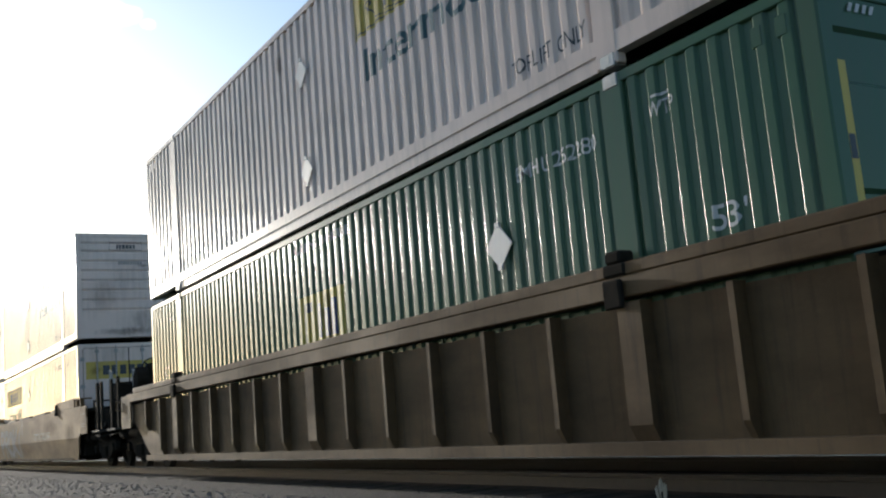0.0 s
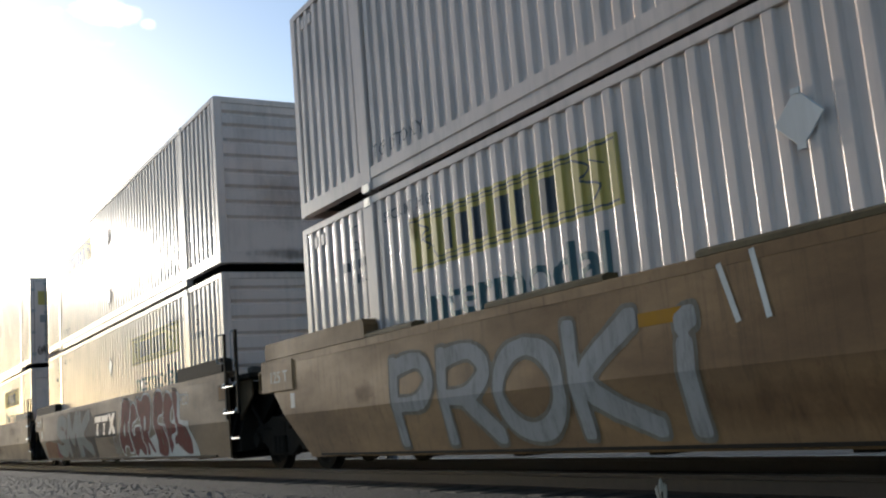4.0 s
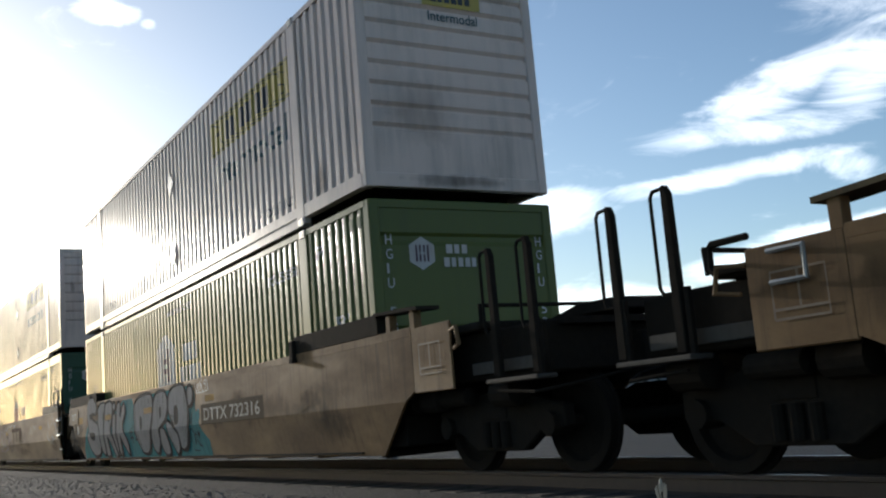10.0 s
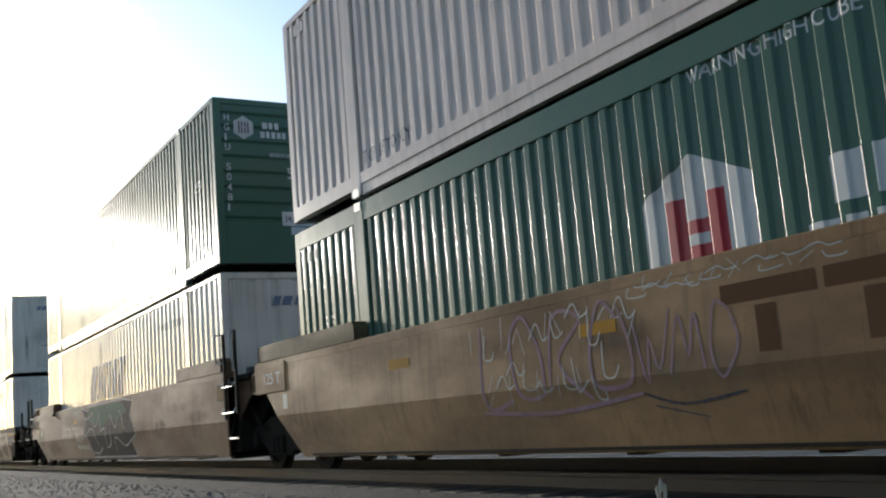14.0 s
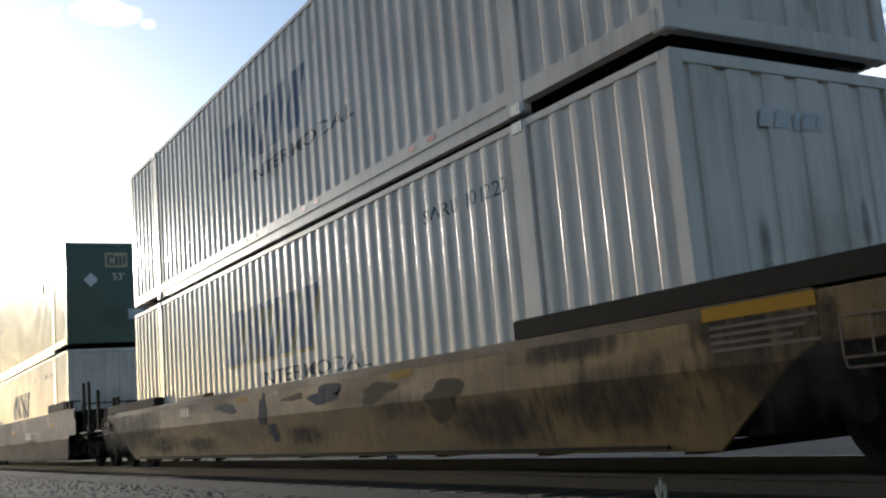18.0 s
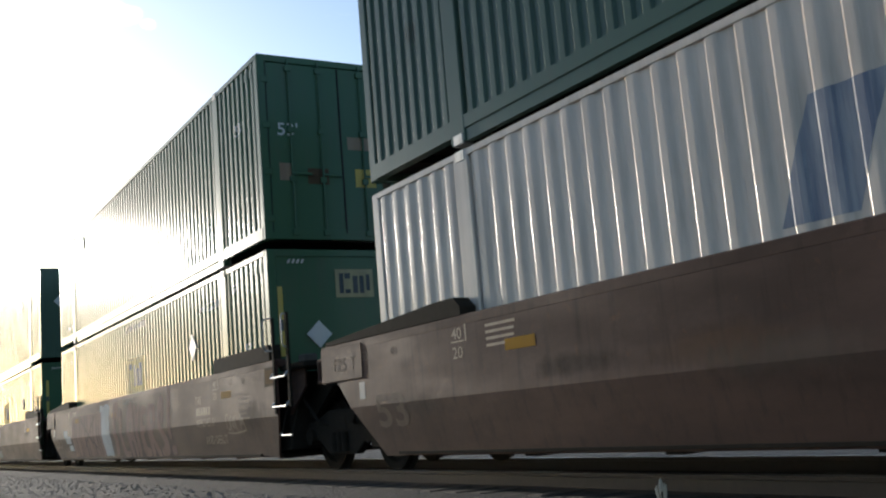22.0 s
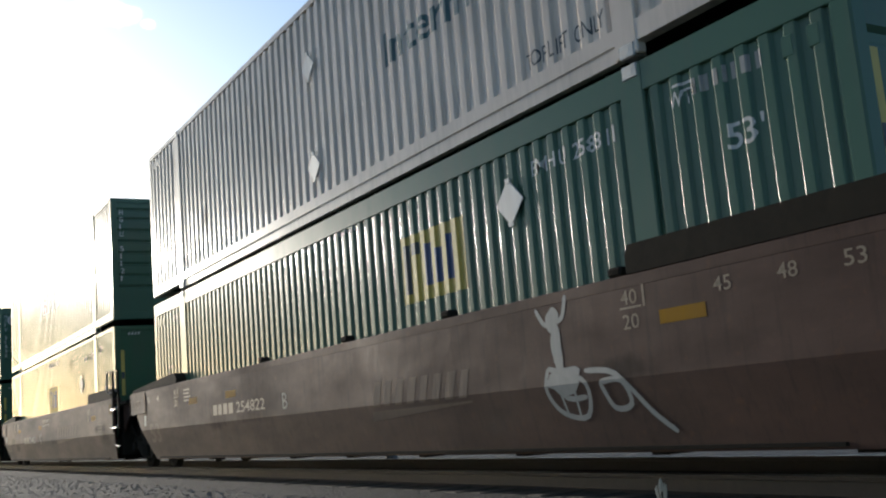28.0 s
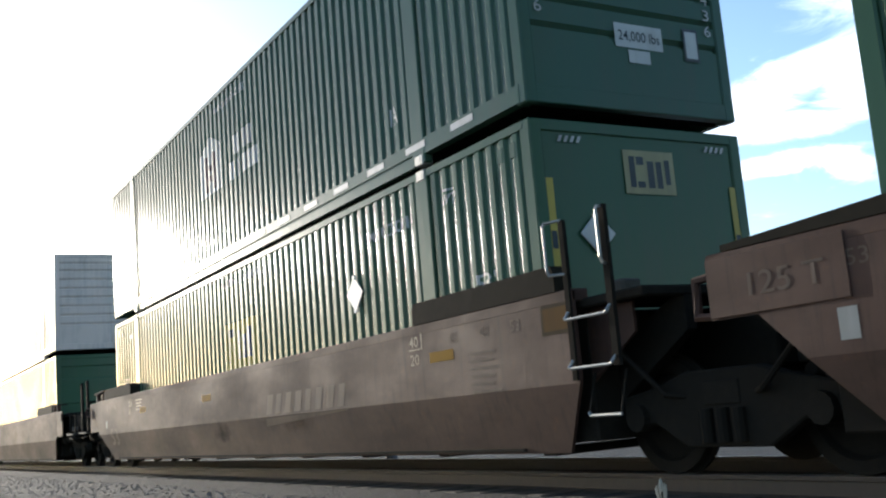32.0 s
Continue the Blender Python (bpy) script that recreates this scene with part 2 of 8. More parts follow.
def rod(bm, a, b, r, n=8):
    a, b = Vector(a), Vector(b)
    q = (b - a).to_track_quat("Z", "Y").to_matrix()
    rings = []
    for c in (a, b):
        rings.append([bm.verts.new(c + q @ Vector((r * math.cos(6.28319 * i / n), r * math.sin(6.28319 * i / n), 0))) for i in range(n)])
    for i in range(n):
        j = (i + 1) % n
        bm.faces.new((rings[0][i], rings[0][j], rings[1][j], rings[1][i]))
    bm.faces.new(rings[0][::-1])
    bm.faces.new(rings[1])


def tube(bm, pts, r, n=6):
    """One bent bar through the points."""
    pts = [Vector(p) for p in pts]
    shut = (pts[0] - pts[-1]).length < 1e-6
    if shut:
        pts.pop()
    rings, count, side = [], len(pts), None
    for i, p in enumerate(pts):
        before = pts[i - 1] if i or shut else None
        after = pts[(i + 1) % count] if i < count - 1 or shut else None
        a = (p - before).normalized() if before else (after - p).normalized()
        b = (after - p).normalized() if after else a
        d = (a + b).normalized() if (a + b).length > 1e-4 else a
        if side is None:
            side = d.orthogonal().normalized()
        side = (side - d * side.dot(d)).normalized()
        up = d.cross(side)
        k = r / max(0.5, math.sqrt(max(0.0, (1 + a.dot(b)) / 2)))
        rings.append([bm.verts.new(p + (side * math.cos(2 * math.pi * j / n) + up * math.sin(2 * math.pi * j / n)) * k) for j in range(n)])
    for i in range(count if shut else count - 1):
        u, v = rings[i], rings[(i + 1) % count]
        for j in range(n):
            bm.faces.new((u[j], u[(j + 1) % n], v[(j + 1) % n], v[j]))
    if not shut:
        bm.faces.new(rings[0][::-1])
        bm.faces.new(rings[-1])


def ring(bm, centre, axis, radius, r, n=24, m=6):
    c = Vector(centre)
    u = Vector((0, 0, 1)) if axis != "z" else Vector((1, 0, 0))
    ax = {"x": Vector((1, 0, 0)), "y": Vector((0, 1, 0)), "z": Vector((0, 0, 1))}[axis]
    w = ax.cross(u)
    vs = []
    for i in range(n):
        a = 2 * math.pi * i / n
        d = u * math.cos(a) + w * math.sin(a)
        vs.append([bm.verts.new(c + d * (radius + r * math.cos(2 * math.pi * j / m)) + ax * r * math.sin(2 * math.pi * j / m)) for j in range(m)])
    for i in range(n):
        for j in range(m):
            bm.faces.new((vs[i][j], vs[(i + 1) % n][j], vs[(i + 1) % n][(j + 1) % m], vs[i][(j + 1) % m]))


def lathe(bm, prof, axis_from, axis="z", n=20):
    """prof: (radius, height) pairs, turned round an axis through axis_from."""
    c = Vector(axis_from)
    rings = []
    for r, h in prof:
        rg = []
        for i in range(n):
            a = 2 * math.pi * i / n
            p = {"z": (r * math.cos(a), r * math.sin(a), h), "x": (h, r * math.cos(a), r * math.sin(a)), "y": (r * math.cos(a), h, r * math.sin(a))}[axis]
            rg.append(bm.verts.new(c + Vector(p)))
        rings.append(rg)
    fs = []
    for a, b in zip(rings, rings[1:]):
        for i in range(n):
            fs.append(bm.faces.new((a[i], a[(i + 1) % n], b[(i + 1) % n], b[i])))
    fs.append(bm.faces.new(rings[0]))
    fs.append(bm.faces.new(rings[-1]))
    bmesh.ops.recalc_face_normals(bm, faces=fs)


def soften(bm, w=0.008):
    bmesh.ops.bevel(bm, geom=bm.edges[:], offset=w, segments=1, affect="EDGES", clamp_overlap=True)


def mesh_from(name, bm, material, smooth=False):
    me = bpy.data.meshes.new(name)
    bm.to_mesh(me)
    bm.free()
    me.materials.append(material)
    if smooth:
        me.shade_smooth()
        me.set_sharp_from_angle(angle=radians(smooth if smooth is not True else 50))
    return me


def part(name, bm, material, parent, label="", at=None, smooth=False):
    """Links a bmesh, or a mesh that is there already, as one mesh object under a thing or a part."""
    me = bm if isinstance(bm, bpy.types.Mesh) else mesh_from(name, bm, material, smooth)
    ob = new(name, me)
    ob.parent = parent
    if at is not None:
        ob.matrix_basis = at
    if label:
        tagged(ob, label)
    return ob


CACHE = {}


def cached(key, make):
    if key not in CACHE:
        CACHE[key] = make()
    return CACHE[key]


# ================= the train's way =================
NEAR_X = 5.196                                   # near face of the containers
BOX_Z = 0.249                                    # floor of the lower containers above the rail
BL, BW, BH = 16.154, 2.591, 2.896                # a 53-foot container
UPPER_Z = BOX_Z + BH + 0.0485
FAR_END, POST = BL, 1.981
WAY = (7.7394, 0.4171, 0.0235, -0.0230)          # metres run, by powers of the time
PLACES = (3.964, 27.54, 47.094, 66.594, 90.37, 109.923, 129.263, 152.968, 176.623, 196.203, 215.778, 239.433, 259.046, 278.554, 302.2, 321.75, 341.3, 365.0)


def run(t):
    return sum(a * t ** (i + 1) / 16 ** i for i, a in enumerate(WAY))


MOVERS = []                                      # thing, unit, x, z
WHEELSETS = []                                   # wheelset, its pose's x, y, z


# ================= containers =================
def rib_profile(pitch, depth, outer, slope, y0, y1, near=1.0):
    """(y, x) along a corrugated sheet; x = 0 on the outer flats. Bends are rounded by one facet."""
    n = max(1, round((y1 - y0) / pitch))
    p = (y1 - y0) / n
    pts = []
    r = 0.10
    for i in range(n):
        a = y0 + i * p
        s0 = a + p * (1 - outer - (1 + near) * slope) / 2
        s1 = s0 + p * slope * near
        s2 = s1 + p * outer
        s3 = s2 + p * slope
        e, f = p * slope * 0.35, p * slope * near * 0.35
        g = 0.006                                # keeps the flats flat between the bends
        pts += [(s0 - f - g, depth), (s0 - f, depth), (s0 + f, depth * 0.8), (s1 - f, depth * 0.2), (s1 + f, 0.0), (s1 + f + g, 0.0), (s2 - e - g, 0.0), (s2 - e, 0.0), (s2 + e, depth * 0.2), (s3 - e, depth * 0.8), (s3 + e, depth), (s3 + e + g, depth)]
    return [(y0, depth)] + pts + [(y1, depth)]


STYLES = {  # rib pitch, depth, outer flat, slope, top rail
    "broad": (0.236, 0.030, 0.42, 0.09, 0.095),
    "fine": (0.2115, 0.028, 0.42, 0.07, 0.09),
    "plate": (0.281, 0.02, 0.34, 0.06, 0.075),
    "deep": (0.2115, 0.028, 0.42, 0.07, 0.24),
}
SPANS = ((0.15, POST - 0.12), (POST + 0.14, BL - POST - 0.14), (BL - POST + 0.12, BL - 0.15))


def side_profiles(style):
    pitch, depth, outer, slope, _ = STYLES[style]
    return [rib_profile(pitch, depth, outer, slope, a, b, 4.0 if style == "plate" else 1.0) for a, b in SPANS]


def skin_x(style, y):
    """How far the sheet lies behind its outer flats at y."""
    for prof in cached(("prof", style), lambda: side_profiles(style)):
        if prof[0][0] <= y <= prof[-1][0]:
            return float(np.interp(y, [p[0] for p in prof], [p[1] for p in prof]))
    return -0.004


def sheet(prof, z0, z1):
    bm = bmesh.new()
    lo = [bm.verts.new((x + 0.006, y, z0)) for y, x in prof]
    hi = [bm.verts.new((x + 0.006, y, z1)) for y, x in prof]
    for i in range(len(prof) - 1):
        bm.faces.new((lo[i + 1], lo[i], hi[i], hi[i + 1]))
    return bm


def soft_box(*c, w=0.008):
    bm = bmesh.new()
    box(bm, *c)
    soften(bm, w)
    return bm


def end_front(kind):
    """The near end wall, in the plane y = 0, outside towards -y."""
    bm = bmesh.new()
    if kind == "ribs":
        pts = [(0.02, 0.25)]
        for z in (0.84, 1.1, 1.36, 1.62, 1.88, 2.14, 2.4, 2.62):
            pts += [(0.02, z - 0.035), (0.055, z - 0.02), (0.055, z + 0.005), (0.02, z + 0.05)]
        pts += [(0.02, BH - 0.1)]
    elif kind == "high ribs":
        pts = [(0.02, 0.25)]
        for z in (0.5, 1.3, 1.55, 1.8, 2.05, 2.3, 2.55):
            pts += [(0.02, z - 0.035), (0.055, z - 0.02), (0.055, z + 0.005), (0.02, z + 0.05)]
        pts += [(0.02, BH - 0.1)]
    elif kind == "framed":
        pts = [(0.02, 0.25), (0.02, 0.62), (0.05, 0.66), (0.05, 0.9), (0.022, 0.94), (0.022, 1.12), (0.05, 1.16), (0.05, 1.36), (0.022, 1.4), (0.022, 2.34), (0.05, 2.4), (0.05, 2.46), (0.02, 2.5), (0.02, BH - 0.1)]
    elif kind == "wide":
        pts = [(0.02, 0.25), (0.02, 0.95), (0.05, 0.98), (0.05, 1.5), (0.02, 1.53), (0.02, 2.2), (0.05, 2.23), (0.05, 2.55), (0.02, 2.58), (0.02, BH - 0.1)]
    else:
        pts = [(0.025, 0.25), (0.025, BH - 0.1)]
    x0, x1 = 0.14, BW - 0.14
    if kind == "flutes":
        prof = rib_profile(0.42, 0.03, 0.6, 0.1, x0, x1)
        lo = [bm.verts.new((a, 0.02 + d, 0.2)) for a, d in prof]
        hi = [bm.verts.new((a, 0.02 + d, BH - 0.1)) for a, d in prof]
        for i in range(len(prof) - 1):
            bm.faces.new((lo[i], lo[i + 1], hi[i + 1], hi[i]))
    else:
        a = [bm.verts.new((x0, y, z)) for y, z in pts]
        b = [bm.verts.new((x1, y, z)) for y, z in pts]
        for i in range(len(pts) - 1):
            bm.faces.new((a[i], b[i], b[i + 1], a[i + 1]))
    return bm


def add_doors(thing, mat):
    bars_of = STEEL_GREY if mat is WHITE else mat
    for x in (0.125, BW / 2, BW - 0.125):
        part("gasket", cached(("gasket", x), lambda: mesh_from("gasket", soft_box(x - 0.013, x + 0.013, 0.0, 0.03, 0.2, BH - 0.12, w=0.004), RUBBER)), RUBBER, thing, "black rubber door gasket")
    for i, (a, b) in enumerate(((0.13, BW / 2 - 0.008), (BW / 2 + 0.008, BW - 0.13))):
        door = part("door", cached(("door", i, mat.name), lambda: mesh_from("door", soft_box(a, b, 0.012, 0.06, 0.2, BH - 0.12), mat)), mat, thing)
        for j, fx in enumerate((0.3, 0.72)):
            x = a + (b - a) * fx
            def bar():
                bm = bmesh.new()
                rod(bm, (x, -0.012, 0.16), (x, -0.012, BH - 0.06), 0.018)
                return mesh_from("lock_rod", bm, bars_of, True)
            part("lock_rod", cached(("lock", i, j, mat.name), bar), bars_of, door)
            for z in (0.2, 1.0, 1.75, BH - 0.2):
                part("lock_keeper", cached(("keep", i, j, z, mat.name), lambda: mesh_from("lock_keeper", soft_box(x - 0.05, x + 0.05, -0.03, 0.011, z - 0.045, z + 0.045), bars_of)), bars_of, door)
            part("lock_handle", cached(("handle", i, j, mat.name), lambda: mesh_from("lock_handle", soft_box(x - 0.02, x + 0.3, -0.04, -0.02, 1.06, 1.1), bars_of)), bars_of, door)
        for z in (0.4, 1.1, 1.8, 2.5):
            hx = 0.105 if i == 0 else BW - 0.105
            part("hinge", cached(("hinge", i, z, mat.name), lambda: mesh_from("hinge", soft_box(hx - 0.06, hx + 0.06, -0.012, 0.02, z - 0.05, z + 0.05), bars_of)), bars_of, door)


def container(label, mat, style, end, unit, upper):
    thing = new("shipping_container")
    tagged(thing, label, "container", "containers on the train")
    top = STYLES[style][4]
    key = (style, mat.name)
    profs = cached(("prof", style), lambda: side_profiles(style))
    turn = pose(BW, BL, 0, 0, 0, 180)
    for side in (Matrix(), turn):
        for i in range(3):
            part("side_panel", cached(("side", i) + key, lambda: mesh_from("side_panel", sheet(profs[i], 0.27, BH - top + 0.01), mat, 60)), mat, thing, at=side)
        part("top_rail", cached(("trail",) + key, lambda: mesh_from("top_rail", soft_box(-0.003, 0.1, 0.1, BL - 0.1, BH - top, BH - 0.004), mat)), mat, thing, at=side)
        part("bottom_rail", cached(("brail",) + key, lambda: mesh_from("bottom_rail", bottom_rail(), mat)), mat, thing, at=side)
        for y in (POST, BL - POST):
            part("lift_post", cached(("post", y) + key, lambda: mesh_from("lift_post", soft_box(-0.008, 0.09, y - 0.125, y + 0.145, 0.02, BH - 0.01, w=0.012), mat)), mat, thing, at=side)
        for y in (0.0, BL - 0.16):
            part("corner_post", cached(("cpost", y) + key, lambda: mesh_from("corner_post", soft_box(0.0, 0.14, y, y + 0.16, 0.09, BH - 0.002, w=0.015), mat)), mat, thing, at=side)
        for y in (POST - 0.09, BL - POST - 0.09):
            for z in (0.0, BH - 0.118):
                part("corner_casting", cached(("cast", y, z), lambda: mesh_from("corner_casting", casting(y, z), STEEL_GREY)), STEEL_GREY, thing, at=side)
        if style != "plate":
            for y in (0.29, 0.5, BL - 0.42, BL - 0.64):
                part("vent", cached(("vent", y) + key, lambda: mesh_from("vent", soft_box(0.002, 0.03, y - 0.05, y + 0.05, BH - top - 0.22, BH - top - 0.07, w=0.01), mat)), mat, thing, at=side)
    for y, rz in ((0, 0), (1, 1)):
        at = Matrix() if y == 0 else turn
        part("end_sill", cached(("sill",) + key, lambda: mesh_from("end_sill", soft_box(0.12, BW - 0.12, 0.005, 0.12, 0.10, 0.27), mat)), mat, thing, at=at)
        part("end_header", cached(("head",) + key, lambda: mesh_from("end_header", soft_box(0.12, BW - 0.12, 0.005, 0.12, BH - 0.11, BH - 0.003), mat)), mat, thing, at=at)
        if y == 0 and end == "doors":
            add_doors(thing, mat)
        else:
            kind = end if y == 0 else "plain"
            part("end_wall", cached(("end", kind) + key, lambda: mesh_from("end_wall", end_front(kind), mat)), mat, thing, at=at)
    part("roof", cached(("roof",) + key, lambda: mesh_from("roof", roof(), mat)), mat, thing)
    part("underfloor", cached("floor", lambda: mesh_from("underfloor", underfloor(), STEEL_DARK)), STEEL_DARK, thing)
    MOVERS.append((thing, unit, NEAR_X, UPPER_Z if upper else BOX_Z))
    return thing


def bottom_rail():
    bm = bmesh.new()
    a, b = POST - 0.1, BL - POST + 0.1
    prism(bm, [(-0.004, 0.15), (-0.004, 0.28), (0.05, 0.29), (0.09, 0.29), (0.09, 0.02), (0.012, 0.02), (0.012, 0.14)], "y", a, b)
    for y0, y1 in ((0.1, a), (b, BL - 0.1)):
        prism(bm, [(-0.004, 0.11), (-0.004, 0.28), (0.09, 0.29), (0.09, 0.10)], "y", y0, y1)
    return bm


def casting(y, z):
    bm = bmesh.new()
    box(bm, -0.016, 0.12, y, y + 0.178, z, z + 0.118)
    soften(bm, 0.012)
    box(bm, -0.0175, -0.0155, y + 0.055, y + 0.12, z + 0.03, z + 0.09)
    return bm


def roof():
    bm = bmesh.new()
    prof = rib_profile(0.42, 0.02, 0.5, 0.12, 0.05, BL - 0.05)
    a = [bm.verts.new((0.05, y, BH - 0.012 - d)) for y, d in prof]
    b = [bm.verts.new((BW - 0.05, y, BH - 0.012 - d)) for y, d in prof]
    for i in range(len(prof) - 1):
        bm.faces.new((a[i], b[i], b[i + 1], a[i + 1]))
    return bm


def underfloor():
    """Floor with its cross beams, one folded plate."""
    bm = bmesh.new()
    low, y = [], 0.2
    while y < BL - 0.5:
        low += [(y, 0.2), (y, 0.1), (y + 0.05, 0.1), (y + 0.05, 0.2)]
        y += 0.6
    prism(bm, [(0.08, 0.26), (0.08, 0.2)] + low + [(BL - 0.08, 0.2), (BL - 0.08, 0.26)], "x", 0.09, BW - 0.09)
    return bm


# ================= lettering, emblems and graffiti =================
GRAF_RED = paint("dark red spray paint", (0.11, 0.012, 0.014), 0.8, 0.3, (0.07, 0.02, 0.02), bump=0, spec=0.04)
GRAF_WHITE = paint("chalky white spray paint", (0.55, 0.55, 0.53), 0.8, 0.45, (0.22, 0.19, 0.15), bump=0, spec=0.04)
GRAF_SILVER = paint("silver spray paint", (0.28, 0.275, 0.27), 0.8, 0.4, (0.16, 0.15, 0.14), bump=0, spec=0.04)
GRAF_GREY = paint("grey green spray paint", (0.17, 0.185, 0.178), 0.8, 0.45, (0.13, 0.11, 0.09), bump=0, spec=0.04)
GRAF_FADED = paint("faded grey spray paint", (0.17, 0.155, 0.13), 0.8, 0.5, (0.12, 0.09, 0.06), bump=0, spec=0.04)
GRAF_TEAL = paint("teal spray paint", (0.03, 0.21, 0.22), 0.8, 0.35, (0.03, 0.09, 0.09), bump=0, spec=0.04)
GRAF_BLACK = paint("black spray paint", (0.014, 0.014, 0.016), 0.8, 0.3, (0.05, 0.045, 0.04), bump=0, spec=0.04)
GRAF_PINK = paint("dull pink spray paint", (0.31, 0.2, 0.165), 0.8, 0.4, (0.15, 0.08, 0.06), bump=0, spec=0.04)
GRAF_BLUE = paint("blue spray paint", (0.04, 0.042, 0.06), 0.8, 0.5, (0.12, 0.09, 0.06), bump=0, spec=0.04)
GRAF_PURPLE = paint("pale purple spray paint", (0.21, 0.14, 0.17), 0.8, 0.5, (0.25, 0.15, 0.08), bump=0, spec=0.04)
GRAF_GREEN = paint("deep green spray paint", (0.025, 0.085, 0.05), 0.8, 0.4, (0.03, 0.04, 0.03), bump=0, spec=0.04)
EMBLEM_BLUE = paint("blue emblem film", (0.03, 0.055, 0.135), 0.42, 0.4, (0.16, 0.18, 0.24), bump=0, spec=0.25)
FADED_BLUE = paint("faded blue emblem film", (0.085, 0.11, 0.17), 0.5, 0.55, (0.4, 0.4, 0.4), bump=0, spec=0.25)
EMBLEM_GOLD = paint("gold emblem film", (0.32, 0.23, 0.09), 0.45, 0.45, (0.3, 0.25, 0.15), bump=0, spec=0.25)
EMBLEM_RED = paint("red emblem film", (0.32, 0.02, 0.03), 0.42, 0.3, (0.2, 0.08, 0.07), bump=0, spec=0.25)
EMBLEM_MAROON = paint("dull maroon emblem film", (0.07, 0.03, 0.05), 0.45, 0.3, (0.12, 0.1, 0.08), bump=0, spec=0.25)
PLACARD = paint("white placard plate", (0.5, 0.5, 0.49), 0.45, 0.45, (0.3, 0.28, 0.26), bump=0, spec=0.25)
REFLECT = paint("yellow reflector film", (0.3, 0.15, 0.015), 0.7, 0.5, (0.22, 0.12, 0.04), bump=0, spec=0.03)
CARD = paint("dull orange card", (0.12, 0.065, 0.025), 0.8, 0.6, (0.07, 0.05, 0.04), bump=0, spec=0.04)
PATCH = paint("dark stencil patch", (0.068, 0.048, 0.03), 0.8, 0.4, (0.1, 0.07, 0.04), bump=0, spec=0.04)
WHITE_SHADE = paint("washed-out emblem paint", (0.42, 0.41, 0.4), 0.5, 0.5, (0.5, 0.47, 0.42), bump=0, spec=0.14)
GHOST_GREY = paint("grey worn lettering paint", (0.22, 0.22, 0.21), 0.6, 0.5, (0.35, 0.34, 0.32), bump=0, spec=0.25)
PALE_PANEL = paint("pale yellow panel film", (0.34, 0.30, 0.17), 0.5, 0.6, (0.16, 0.15, 0.11), bump=0, spec=0.25)
GHOST = paint("faded lettering paint", (0.22, 0.165, 0.115), 0.6, 0.5, (0.14, 0.08, 0.05), bump=0, spec=0.25)
TTX_BROWN = paint("dark brown emblem paint", (0.075, 0.04, 0.022), 0.85, 0.4, (0.11, 0.065, 0.036), bump=0, spec=0.03)


def word(text, h, w=None, bold=0.0, lean=0.0, bent=0.0):
    """Flat letters, h high, w wide, starting at the origin."""
    cu = bpy.data.curves.new("letters", "FONT")
    cu.body, cu.resolution_u, cu.offset, cu.shear = text, 3, bold, lean
    ob = bpy.data.objects.new("letters", cu)
    me = bpy.data.meshes.new_from_object(ob)
    bm = bmesh.new()
    bm.from_mesh(me)
    bpy.data.objects.remove(ob)
    bpy.data.curves.remove(cu)
    bpy.data.meshes.remove(me)
    xs, ys = [v.co.x for v in bm.verts], [v.co.y for v in bm.verts]
    x0, y0 = min(xs), min(ys)
    k = h / (max(ys) - y0)
    kx = w / (max(xs) - x0) if w else k
    for v in bm.verts:
        v.co = ((v.co.x - x0) * kx, (v.co.y - y0) * k, 0)
        if bent:
            v.co.y += bent * math.sin(v.co.x * 2.1) * 0.5
    return bm


def flat(*outlines):
    """Flat shapes from outlines."""
    bm = bmesh.new()
    for pts in outlines:
        bm.faces.new([bm.verts.new((x, y, 0)) for x, y in pts])
    bmesh.ops.triangulate(bm, faces=bm.faces[:])
    return bm


def rect(x0, y0, x1, y1, lean=0.0):
    return [(x0 + lean * y0, y0), (x1 + lean * y0, y0), (x1 + lean * y1, y1), (x0 + lean * y1, y1)]


def diamond(cx, cy, r):
    return [(cx - r, cy), (cx, cy - r), (cx + r, cy), (cx, cy + r)]


def blob(cx, cy, rx, ry, n=20, rough=0.12, seed=1):
    rnd = random.Random(seed)
    ph = [rnd.uniform(0, 6.28) for _ in range(4)]
    out = []
    for i in range(n):
        a = 2 * math.pi * i / n
        k = 1 + rough * (math.sin(2 * a + ph[0]) + 0.6 * math.sin(3 * a + ph[1]) + 0.5 * math.sin(5 * a + ph[2]))
        out.append((cx + rx * k * math.cos(a), cy + ry * k * math.sin(a)))
    return out


def smooth_line(pts):
    """A rounder hand through the same points."""
    if len(pts) < 3:
        return pts
    p = [pts[0]] + list(pts) + [pts[-1]]
    out = []
    for i in range(1, len(p) - 2):
        for k in range(4):
            t = k / 4
            out.append(tuple(0.5 * (2 * p[i][c] + (p[i + 1][c] - p[i - 1][c]) * t + (2 * p[i - 1][c] - 5 * p[i][c] + 4 * p[i + 1][c] - p[i + 2][c]) * t * t + (3 * p[i][c] - p[i - 1][c] - 3 * p[i + 1][c] + p[i + 2][c]) * t ** 3) for c in (0, 1)))
    return out + [tuple(pts[-1])]


